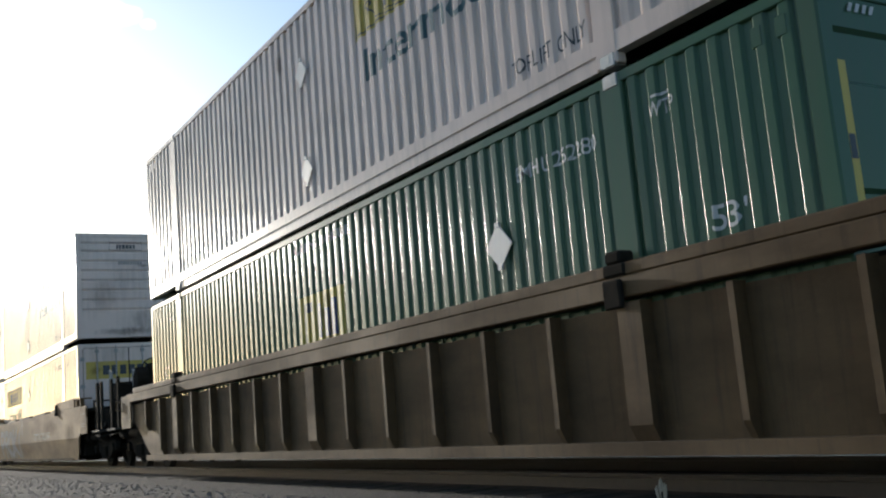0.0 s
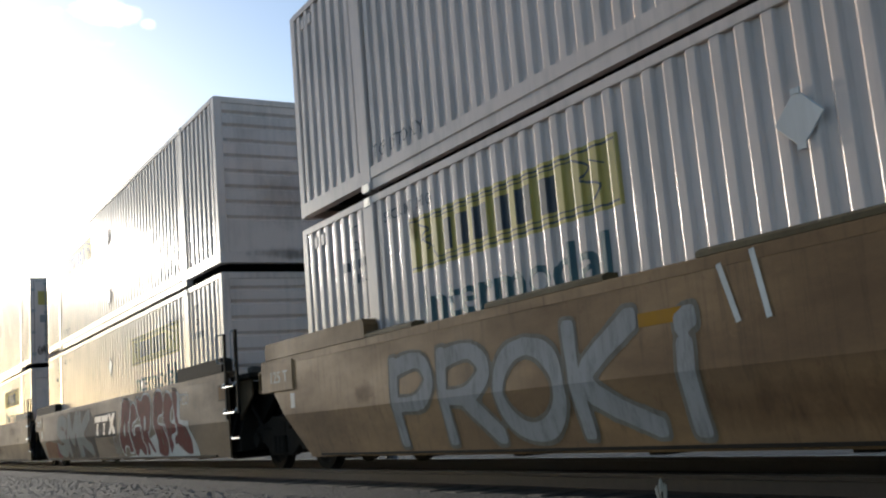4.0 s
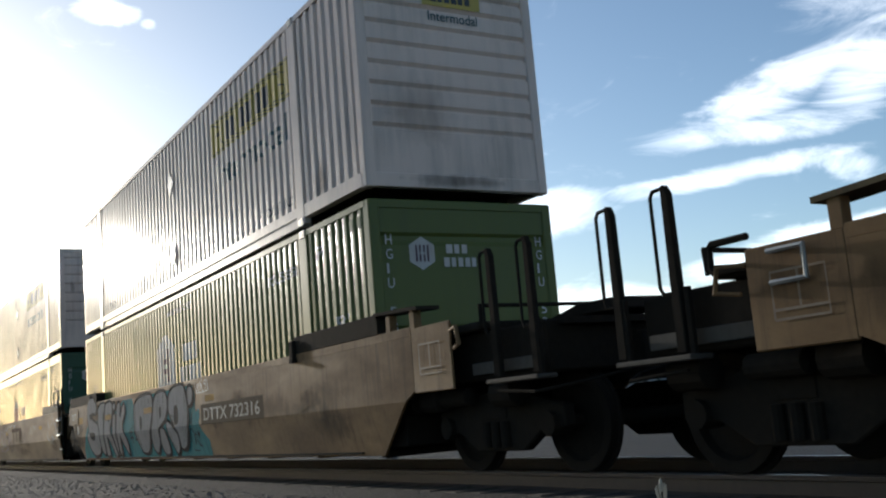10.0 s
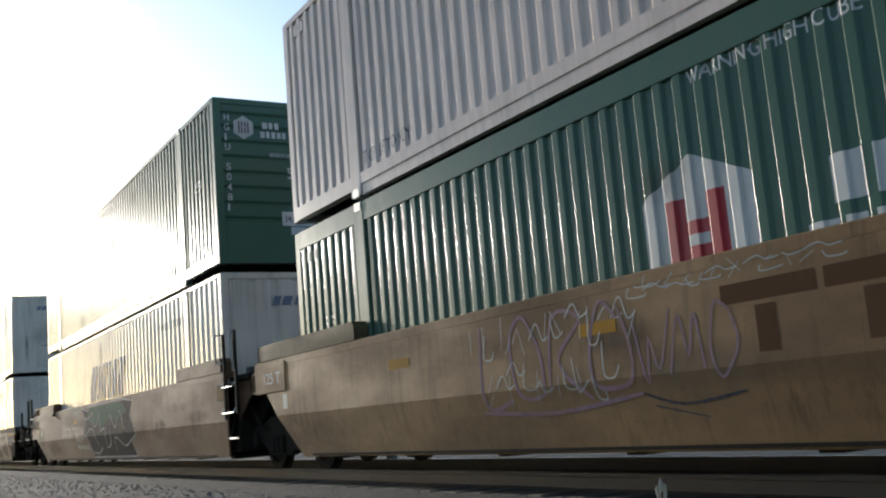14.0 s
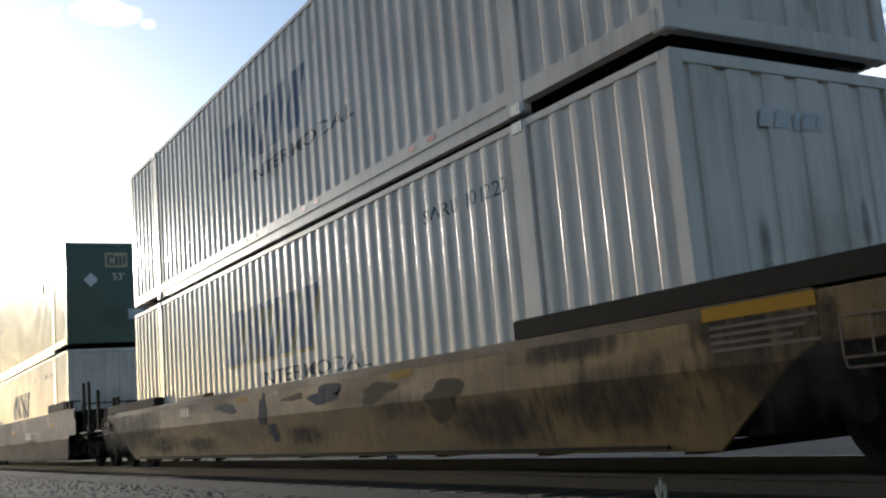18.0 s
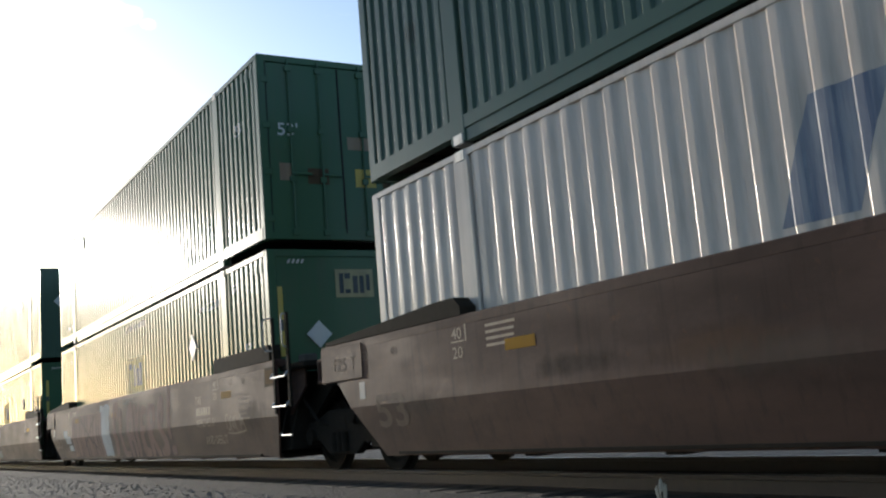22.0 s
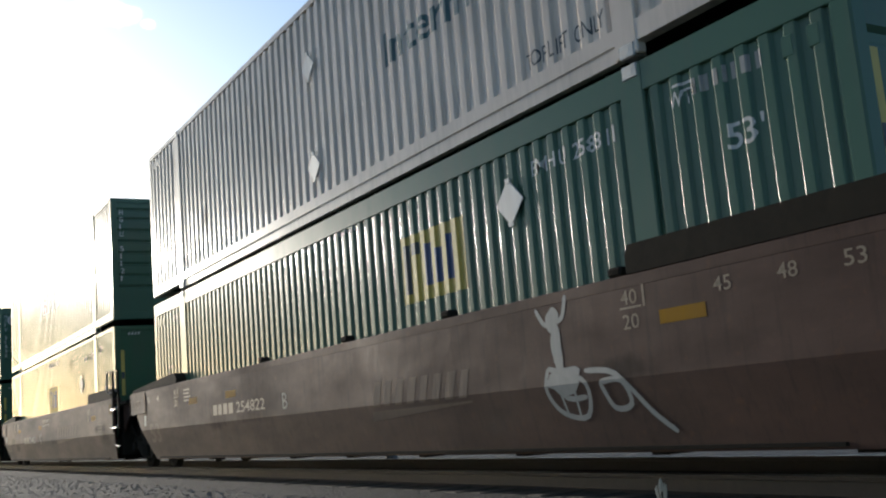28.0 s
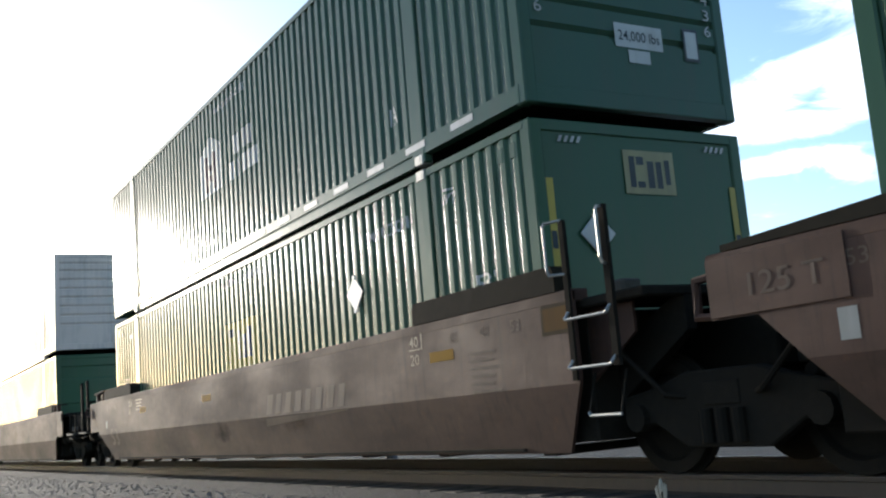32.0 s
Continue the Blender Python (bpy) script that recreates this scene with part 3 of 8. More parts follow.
def strokes(lines, w, soft=True):
    """Hand-drawn ribbons of width w through points."""
    bm = bmesh.new()
    for row, pts in enumerate(lines):
        rise = 0.0003 * (row % 7)                # ribbons that cross lie one over the other
        pts = [Vector(p) for p in (smooth_line(pts) if soft else pts)]
        pts = [p for i, p in enumerate(pts) if i == 0 or (p - pts[i - 1]).length > 1e-4]
        left, right = [], []
        for i, p in enumerate(pts):
            a, b = pts[max(0, i - 1)], pts[min(len(pts) - 1, i + 1)]
            d = (b - a).normalized()
            n = Vector((-d.y, d.x)) * w / 2
            end = 0.6 if i in (0, len(pts) - 1) and soft else 1.0
            left.append(bm.verts.new((p.x + n.x * end, p.y + n.y * end, rise)))
            right.append(bm.verts.new((p.x - n.x * end, p.y - n.y * end, rise)))
        for i in range(len(pts) - 1):
            bm.faces.new((left[i], right[i], right[i + 1], left[i + 1]))
    return bm


def inked(lines, w):
    """Fat sprayed strokes that run into one flat shape, square at their corners."""
    rows = [smooth_line(p) if len(p) > 2 else list(p) for p in lines]
    seg = np.array([(*a[:2], *b[:2]) for r in rows for a, b in zip(r, r[1:])], float)
    cell = max(w / 7, 0.014)
    x0, y0 = seg[:, 0::2].min() - w, seg[:, 1::2].min() - w
    nx, ny = int((seg[:, 0::2].max() + w - x0) / cell) + 2, int((seg[:, 1::2].max() + w - y0) / cell) + 2
    px, py = np.meshgrid(x0 + cell * np.arange(nx), y0 + cell * np.arange(ny))
    near = np.full(px.shape, 1e3)
    for ax, ay, bx, by in seg:
        dx, dy = bx - ax, by - ay
        t = np.clip(((px - ax) * dx + (py - ay) * dy) / max(dx * dx + dy * dy, 1e-9), 0, 1)
        near = np.minimum(near, ((np.abs(px - ax - t * dx) ** 4 + np.abs(py - ay - t * dy) ** 4)) ** 0.25)
    f = w / 2 * (1 + 0.09 * np.sin(px * 7.0 + 2 * np.sin(py * 5.0))) - near
    bm = bmesh.new()

    def face(pts):
        bm.faces.new([bm.verts.new((x, y, 0)) for x, y in pts])
    for j in range(ny - 1):
        start = None
        for i in range(nx - 1):
            c = ((i, j), (i + 1, j), (i + 1, j + 1), (i, j + 1))
            val = [f[b, a] for a, b in c]
            whole = min(val) >= 0
            if whole and start is None:
                start = i
            if not whole and start is not None:
                face([(x0 + cell * a, y0 + cell * b) for a, b in ((start, j), (i, j), (i, j + 1), (start, j + 1))])
                start = None
            if whole or max(val) <= 0:
                continue
            pts = []
            for k in range(4):
                (a, b), (p, q), u, v = c[k], c[(k + 1) % 4], val[k], val[(k + 1) % 4]
                if u > 0:
                    pts.append((x0 + cell * a, y0 + cell * b))
                if (u > 0) != (v > 0):
                    t = u / (u - v)
                    pts.append((x0 + cell * (a + t * (p - a)), y0 + cell * (b + t * (q - b))))
            if len(pts) > 2:
                face(pts)
    return bm


def scribble(n, w, h, seed, pen):
    """An unreadable spray tag as loops, hooks and zigzags."""
    rnd = random.Random(seed)
    u = w / n
    last, lines = -1, []
    for i in range(n):
        x = u * i
        k = rnd.choice([c for c in range(6) if c != last])
        last = k
        base = {0: [(0, 0), (0.25, 1), (0.55, 0.2), (0.75, 0.9), (1, 0)],
                1: [(0.5 + 0.42 * math.cos(a * 0.9 + 1), 0.5 + 0.46 * math.sin(a * 0.9 + 1)) for a in range(8)],
                2: [(0.1, 1.1), (0.15, 0), (0.95, 0.12)],
                3: [(0, 0), (0.1, 1), (0.75, 0.85), (0.2, 0.5), (0.95, -0.1)],
                4: [(0.9, 0.95), (0.2, 0.8), (0.8, 0.4), (0.1, 0.02)],
                5: [(0, 0.9), (0.35, 0.05), (0.5, 0.6), (0.65, 0.05), (1.05, 1.05)]}[k]
        lines.append([(x + u * (px + rnd.uniform(-0.1, 0.1)), h * (pz + rnd.uniform(-0.12, 0.12))) for px, pz in base])
    if n > 3:
        lines.append([(0, -0.1 * h), (w * 0.5, -0.16 * h), (w, -0.02 * h)])
    return strokes(lines, pen)


def bars(widths, h, gap, lean=0.0, hole=True):
    """A name as plain bars, one for each sign."""
    out, x = [], 0.0
    for i, w in enumerate(widths):
        k = (i * 7 + len(widths) * 3) % 3
        out.append(rect(x, 0, x + w * (1.0, 0.86, 0.93)[k], h, lean))
        x += w + gap
    return flat(*out)


def spikes(n, w, h, seed, pen):
    """A tag of pointed arches and slashes."""
    rnd = random.Random(seed)
    u = w / n
    lines = []
    for i in range(n):
        x = i * u
        a, b = h * rnd.uniform(0.75, 1.05), h * rnd.uniform(-0.1, 0.2)
        lines.append([(x, b), (x + u * rnd.uniform(0.2, 0.4), h * 0.55), (x + 0.5 * u, a), (x + u * 0.75, h * 0.5), (x + u * rnd.uniform(0.9, 1.15), h * rnd.uniform(0.0, 0.2))])
        if rnd.random() < 0.6:
            lines.append([(x + 0.2 * u, h * 0.3), (x + 0.6 * u, h * 0.5), (x + 0.9 * u, h * 0.35)])
        if rnd.random() < 0.5:
            lines.append([(x + 0.4 * u, b), (x + 0.55 * u, h * 0.35), (x + 0.45 * u, -0.12 * h)])
    return strokes(lines, pen, False)


def scrawl(n, w, h, seed, pen):
    """A loose tag of single slashes, hooks and ticks."""
    rnd = random.Random(seed)
    lines = []
    for i in range(n):
        x, z = w * (i + rnd.uniform(-0.3, 0.6)) / n, h * rnd.uniform(0.0, 0.5)
        a, lean = h * rnd.uniform(0.25, 0.75), rnd.uniform(-0.12, 0.12)
        if rnd.random() < 0.5:
            lines.append([(x, z), (x + lean, z + a)])
        elif rnd.random() < 0.6:
            lines.append([(x, z + a), (x + lean * 0.4, z + 0.1 * a), (x + rnd.uniform(0.06, 0.16), z), (x + rnd.uniform(0.12, 0.22), z + 0.3 * a)])
        else:
            lines.append([(x - 0.1, z + 0.5 * a), (x + 0.02, z + a), (x + 0.1, z + 0.45 * a), (x + 0.2, z + 0.6 * a)])
    return strokes(lines, pen)


def lay(parent, name, bm, mat, y, z, on, lift=0.004, label=""):
    """Lays flat shapes on a side: on = a container's style, "car" or "end". y: where they begin, z: their foot."""
    bmesh.ops.translate(bm, verts=bm.verts[:], vec=(0, z, 0))
    if on == "car":
        lift = 0.0008 + lift * 0.14
    elif on not in ("end", "rail"):
        lift = 0.0006 + lift * 0.35
    if on == "end":
        for v in bm.verts:
            v.co = (y + v.co.x, 0.010 - lift - v.co.z, v.co.y)
        flip = False
    else:
        for v in bm.verts:
            v.co = (-v.co.z, y - v.co.x, v.co.y)
        flip = True
        lo, hi = min(v.co.y for v in bm.verts), max(v.co.y for v in bm.verts)
        if on.startswith("car"):
            top = max(v.co.z for v in bm.verts)
            if min(v.co.z for v in bm.verts) < 0.77 < top:
                bmesh.ops.bisect_plane(bm, geom=bm.verts[:] + bm.edges[:] + bm.faces[:], plane_co=(0, 0, 0.77), plane_no=(0, 0, 1))
            for v in bm.verts:
                v.co.x += WX - lift + (0.13 / 0.52 * max(0.0, 0.77 - v.co.z))
        elif on == "rail":
            for v in bm.verts:
                v.co.x += -0.006 - lift
        else:
            cuts = [p[0] for prof in CACHE[("prof", on)] for p in prof if lo < p[0] < hi]
            for c in cuts:
                bmesh.ops.bisect_plane(bm, geom=bm.verts[:] + bm.edges[:] + bm.faces[:], plane_co=(0, c, 0), plane_no=(0, 1, 0), dist=1e-5)
            for v in bm.verts:
                v.co.x += skin_x(on, v.co.y) + 0.006 - lift
    want = Vector((0, -1, 0)) if on == "end" else Vector((-1, 0, 0))
    bm.normal_update()
    for f in bm.faces:
        if f.normal.dot(want) < 0:
            f.normal_flip()
    if name not in PIECED:
        return part(name, bm, mat, parent, label)
    first, left = None, set(bm.faces)
    while left:
        todo, isle = [left.pop()], []
        while todo:
            f = todo.pop()
            isle.append(f)
            for v in f.verts:
                for g in v.link_faces:
                    if g in left:
                        left.discard(g)
                        todo.append(g)
        one, copy = bmesh.new(), {}
        for f in isle:
            for v in f.verts:
                if v not in copy:
                    copy[v] = one.verts.new(v.co)
            one.faces.new([copy[v] for v in f.verts])
        ob = part(name, one, mat, parent, label)
        first = first or ob
    bm.free()
    return first


PIECED = {"name_mark", "number_mark", "paint_patch", "weight_sign", "emblem_mark", "emblem", "hazard_mark", "figure_rule"}


def shared(key, parent, name, make, mat, y, z, on, lift=0.004, label=""):
    """Like lay(), but alike marks in the same place on the same kind of side share one mesh."""
    k = ("mark", key, name, mat.name, y, z, on, lift)
    if k in CACHE and name not in PIECED:
        return part(name, CACHE[k], mat, parent, label)
    ob = lay(parent, name, make(), mat, y, z, on, lift, label)
    CACHE[k] = ob.data
    return ob


def placard(thing, y, z, r, on="side"):
    """A folded diamond plate holder that stands a little off the sheet."""
    def make():
        bm = bmesh.new()
        pts = diamond(0, 0, r)
        if on == "side":
            prism(bm, pts, "x", -0.016, -0.004)
        else:
            prism(bm, [(a, b) for a, b in pts], "y", -0.012, 0.004)
        soften(bm, 0.006)
        for s in (-1, 1):
            if on == "side":
                box(bm, -0.022, -0.004, -0.035, 0.035, s * (r - 0.02) - 0.02, s * (r - 0.02) + 0.02)
        return mesh_from("placard_holder", bm, PLACARD)
    part("placard_holder", cached(("plac", r, on), make), PLACARD, thing, "white diamond placard holder", at=pose(0, y, z) if on == "side" else pose(y, 0, z))


def white_box_marks(thing, y, on, dark=False):
    """Yellow name panel with bars in place of the brand, and the word below it."""
    w = 3.5
    if not dark:
        shared("panel", thing, "name_panel", lambda: flat(rect(0, 0, w, 0.58)), YELLOW, y, 1.86, on, 0.003, "yellow name panel")
        shared("rim", thing, "panel_border", lambda: strokes([[(0.03, 0.04), (w - 0.03, 0.04), (w - 0.03, 0.54), (0.03, 0.54), (0.03, 0.04)]], 0.02, False), INK_DARK, y, 1.86, on, 0.005)
        shared("scroll", thing, "scroll_emblem", lambda: strokes([[(0.2, 0.5), (0.42, 0.42), (0.32, 0.34), (0.5, 0.2), (0.62, 0.08)], [(0.28, 0.3), (0.46, 0.34), (0.4, 0.2)], [(2.9, 0.5), (3.1, 0.4), (3.0, 0.3), (3.25, 0.22), (3.15, 0.1)], [(3.1, 0.46), (3.3, 0.38)], [(0.6, 0.5), (2.9, 0.5)], [(0.62, 0.09), (3.1, 0.09)]], 0.022), INK_DARK, y, 1.86, on, 0.006)
    shared("name", thing, "name_mark", lambda: bars((0.13, 0.25, 0.28, 0.28, 0.28, 0.26), 0.32, 0.09), INK_DARK, y - 0.75, 1.985, on, 0.007)
    shared("word", thing, "lettering", lambda: word("Intermodal", 0.40, 3.05, 0.016), INK_GREEN, y - 0.22, 1.30, on, 0.004)
    for yy in (3.33, 13.95):
        shared("lift", thing, "lettering", lambda: word("TOP LIFT ONLY", 0.15, 1.12, 0.004), INK_DARK, yy, 0.36, on, 0.004)
    for z in (0.68, 2.02):
        placard(thing, 8.04, z, 0.2)


def number_bits(thing, on, number, ink, z=2.36):
    lay(thing, "lettering", word(number, 0.14, 1.18, 0.008), ink, 3.42, z, on)
    shared("vtp", thing, "lettering", lambda: word("WTP", 0.12, 0.28, 0.006), ink, 1.61, 2.42, on)
    shared("vtpbar", thing, "overbar", lambda: flat(rect(0.05, 0, 0.24, 0.02)), ink, 1.61, 2.57, on)


def green_box_marks(thing, on, number, y_logo=8.6, z_logo=1.30, z_placard=1.84, z_size=1.46):
    number_bits(thing, on, number, INK_WHITE)
    shared("53", thing, "lettering", lambda: word("53'", 0.19, 0.32, 0.008), INK_WHITE, 1.1, z_size, on)
    shared("53b", thing, "lettering", lambda: word("53'", 0.19, 0.32, 0.008), INK_WHITE, BL - 0.8, 1.46, on)
    shared("vtp2", thing, "lettering", lambda: word("WTP", 0.12, 0.28, 0.006), INK_WHITE, BL - 1.3, 2.42, on)
    placard(thing, 3.74, z_placard, 0.22)
    shared("warn", thing, "lettering", lambda: word("WARNING HIGH CUBE", 0.12, 1.75, 0.006), INK_WHITE, 8.75, 2.60, on)
    shared("logo", thing, "emblem_panel", lambda: flat(rect(0, 0, 1.36, 0.72)), YELLOW, y_logo, z_logo, on, 0.003, "yellow emblem panel")
    shared("logo1", thing, "emblem_mark", lambda: flat(rect(0.1, 0.1, 0.2, 0.63), rect(0.22, 0.5, 0.42, 0.63)), INK_DARK, y_logo, z_logo, on, 0.005)
    shared("logo2", thing, "emblem_mark", lambda: flat(rect(0.55, 0.14, 0.68, 0.58), rect(0.76, 0.14, 0.9, 0.5), rect(1.0, 0.14, 1.13, 0.6)), EMBLEM_BLUE, y_logo, z_logo, on, 0.005)
    for i, x in enumerate((0.13, BW - 0.21)):
        shared("haz%d" % i, thing, "hazard_strip", lambda: flat(rect(0, 0, 0.08, 1.0)), YELLOW, x, 1.35, "end", 0.0)
        shared("hazb%d" % i, thing, "hazard_mark", lambda: flat(rect(0.01, 0.36, 0.07, 0.52)), INK_DARK, x, 1.35, "end", 0.003)
        for k in range(4):
            shared("chev%d%d" % (i, k), thing, "hazard_bar", lambda: flat(rect(0, 0, 0.035, 0.06, 0.5)), INK_WHITE, (0.3, BW - 0.5)[i] + 0.07 * k, 2.69, "end", 0.003)


def emblem_box_marks(thing, on, number, h_mat, y=9.45, dz=0.0):
    """White hexagon with an upright mark, and bars for the brand beside it."""
    shared("hex", thing, "hexagon_emblem", lambda: flat([(0, 0.0), (1.12, 0.0), (1.12, 0.72), (0.56, 0.98), (0.0, 0.72)]), INK_WHITE, y, 1.30 + dz, on, 0.003, "white hexagon emblem")
    shared("hexm", thing, "emblem_mark", lambda: flat(rect(0.27, 0.06, 0.45, 0.68), rect(0.66, 0.06, 0.84, 0.68), rect(0.45, 0.22, 0.66, 0.32), rect(0.45, 0.4, 0.66, 0.5)), h_mat, y, 1.30 + dz, on, 0.005)
    shared("hub1", thing, "name_mark", lambda: bars((0.26, 0.22, 0.22), 0.3, 0.07), INK_WHITE, y - 1.72, 1.66 + dz, on, 0.004)
    shared("hub2", thing, "name_mark", lambda: bars((0.24, 0.16, 0.22, 0.2, 0.22), 0.28, 0.06), INK_WHITE, y - 1.5, 1.29 + dz, on, 0.004)
    shared("warn", thing, "lettering", lambda: word("WARNING HIGH CUBE", 0.12, 1.5, 0.006), INK_WHITE, 8.74, 2.55, on)
    if number:
        number_bits(thing, on, number, INK_WHITE, 2.34)
        shared("53", thing, "lettering", lambda: word("53'", 0.19, 0.32, 0.008), INK_WHITE, 1.1, 1.46, on)
        shared("53b", thing, "lettering", lambda: word("53'", 0.19, 0.32, 0.008), INK_WHITE, BL - 0.8, 1.5, on)


def plate_box_marks(thing, on, number, blue, gold, words=True, y=10.4):
    """Large leaning blue signs with a gold shadow, in place of the brand."""
    def signs():
        out, h, ln = [], 0.80, 0.42
        for a, b in ((0.0, 0.6), (0.78, 1.02), (1.12, 1.36), (1.46, 1.68), (1.86, 2.1), (2.26, 2.72), (2.9, 3.4)):
            out.append(rect(a, 0.0, b, h, ln))
        return flat(*out)
    if gold:
        shared("gold", thing, "emblem_shadow", signs, gold, y - 0.07, 1.31, on, 0.003, "gold shadow of the emblem")
    shared("blue", thing, "emblem", signs, blue, y, 1.36, on, 0.005, "large blue leaning emblem")
    if words:
        lay(thing, "lettering", word("INTERMODAL", 0.19, 3.6, 0.002), INK_DARK, y - 1.5, 0.98 if words == "low" else 1.02, on)
    lay(thing, "lettering", word(number, 0.15, 1.6, 0.004), INK_DARK, 3.85, 2.32, on)
    for yy in (4.0, 7.0, 9.3, 12.2):
        for d in (0, 0.42):
            shared("cons", thing, "reflector", lambda: flat(rect(0, 0, 0.14, 0.05)), EMBLEM_RED, yy - d, 0.2, "rail", 0.003)


def car_number(car, text, y, z, w, patch=True, h=0.2, mat=None, letters=None):
    if patch:
        lay(car, "stencil_patch", flat(rect(0, 0, w + 0.3, h + 0.12)), PATCH, y + 0.15, z - 0.06, "car", 0.003)
    lay(car, "lettering", word(text, h, w, 0.012), mat or INK_WORN, y, z, "car", 0.006)


def brand_bars(car, y, z, w, h, mat, lean=0.0, under=False):
    lay(car, "name_mark", bars([w / 8 * 0.62] * 8, h, w / 8 * 0.38, lean), FAINT if under else mat, y, z, "car", 0.005)
    if under:
        lay(car, "swoosh", flat([(-0.1, -0.16), (w * 0.98, -0.05), (w * 0.98, -0.035), (-0.04, -0.05)]), FAINT, y, z, "car", 0.005)


def reflectors(car, ys, z=1.12):
    for y in ys:
        lay(car, "reflector", flat(rect(0, 0, 0.46, 0.1)), REFLECT, y, z, "car", 0.008)


def data_marks(car, clear=False):
    """Gauge figures and small data lines on a brown car."""
    for y0, sgn in ((2.05, 1), (14.2, -1)):
        lay(car, "lettering", word("40", 0.11, 0.18, 0.004), GHOST, y0 + 0.1, 1.3, "car")
        lay(car, "figure_rule", flat(rect(0, 0, 0.24, 0.015), rect(0.26, 0.0, 0.285, 0.16)), GHOST, y0 + 0.12, 1.27, "car")
        lay(car, "lettering", word("20", 0.11, 0.18, 0.004), GHOST, y0 + 0.1, 1.12, "car")
    for y, s in ((1.35, "45"), (0.8, "48"), (0.3, "53"), (15.6, "45"), (16.3, "53")):
        lay(car, "lettering", word(s, 0.1, 0.16, 0.004), GHOST if clear else FAINT, y - (0.15 if clear else 0.0), 1.27, "car")
    rnd = random.Random(4)
    if not clear:
        lay(car, "data_block", flat(*[rect(0, -0.07 * i, rnd.uniform(0.35, 0.7), -0.07 * i + 0.03) for i in range(6)]), FAINT, 1.0, 1.12, "car")
    lay(car, "data_block", flat(*[rect(0, -0.06 * i, rnd.uniform(0.3, 0.5), -0.06 * i + 0.025) for i in range(4)]), GHOST, 13.7, 1.36, "car")


# ================= well cars =================
WX = -0.196                                       # outer plane of a well side, from the near face of the containers
CX = BW / 2


def side_wall(near, far, mirrored, top=1.52):
    """Plate side of a well: upright above, turned in below the crease. near, far: where it ends at the top, at the foot of the
    end panel, at the crease and at the bottom, and the height of the panel's foot."""
    bm = bmesh.new()
    t = 0.03
    (y0, p0, c0, b0, z0), (y1, p1, c1, b1, z1) = near, far
    up = [(y0, top - 0.02), (y1, top - 0.02), (y1, z1), (p1, z1), (c1, 0.77), (c0, 0.77), (p0, z0), (y0, z0)]
    sx = (lambda x: BW - x) if mirrored else (lambda x: x)
    lay = []
    for d in (0, t):
        lay.append([bm.verts.new((sx(WX + d), y, z)) for y, z in up])
        lay.append([bm.verts.new((sx(x + d), y, z)) for x, y, z in ((WX, c0, 0.77), (WX, c1, 0.77), (WX + 0.139, b1, 0.215), (WX + 0.139, b0, 0.215))])
    for f in lay:
        bm.faces.new(f)
    for f, g in ((lay[0], lay[2]), (lay[1], lay[3])):
        for i in range(len(f)):
            j = (i + 1) % len(f)
            bm.faces.new((f[i], f[j], g[j], g[i]))
    bmesh.ops.remove_doubles(bm, verts=bm.verts[:], dist=0.0005)
    bmesh.ops.recalc_face_normals(bm, faces=bm.faces[:])
    return bm


def ribbed_wall(ya, yb, mirrored):
    bm = bmesh.new()
    x0, x1 = WX + 0.09, WX + 0.12
    if mirrored:
        x0, x1 = BW - x1, BW - x0
    prism(bm, [(ya, 1.3), (yb, 1.3), (yb, 0.95), (yb - 1.3, 0.215), (ya + 1.3, 0.215), (ya, 0.95)], "x", x0, x1)
    return bm


def ledge(ya, yb, mirrored, top=1.52, wedge=False):
    """Raised end cap on the top of a well side, with a sloped nose."""
    bm = bmesh.new()
    high = 0.22 if top > 1.4 else 0.165
    x0, x1 = (WX - 0.004, -0.02) if not mirrored else (BW + 0.02, BW - WX + 0.004)
    if wedge:
        prism(bm, [(ya, top + 0.004), (yb, top + 0.004), (yb, top + 0.045), (ya + 0.45, top + 0.18), (ya + 0.12, top + 0.18), (ya, top + 0.08)], "x", x0, x1)
        return bm
    prism(bm, [(ya, top + 0.004), (yb, top + 0.004), (yb, top + 0.15), (yb - 0.04, top + high), (ya + 0.04, top + high), (ya, top + 0.15)], "x", x0, x1)
    return bm


def cap_plate(ya, yb, mirrored, top=1.52):
    """Thin roof plate that carries the end cap on past the container, dipping towards its tip."""
    bm = bmesh.new()
    high = 0.2 if top > 1.4 else 0.15
    x0, x1 = (WX - 0.02, 0.06) if not mirrored else (BW - 0.06, BW - WX + 0.02)
    tip = yb if abs(yb - BL / 2) > abs(ya - BL / 2) else ya
    root = ya if tip == yb else yb
    prism(bm, [(root, top + high), (root, top + high + 0.035), (tip, top + high - 0.005), (tip, top + high - 0.045)], "x", x0, x1)
    return bm


def chord(ya, yb, mirrored, deep=0.1, top=1.52):
    x0, x1 = (WX - 0.002, -0.03) if not mirrored else (BW + 0.03, BW - WX + 0.002)
    return soft_box(x0, x1, ya, yb, top - deep, top + 0.002, w=0.01)


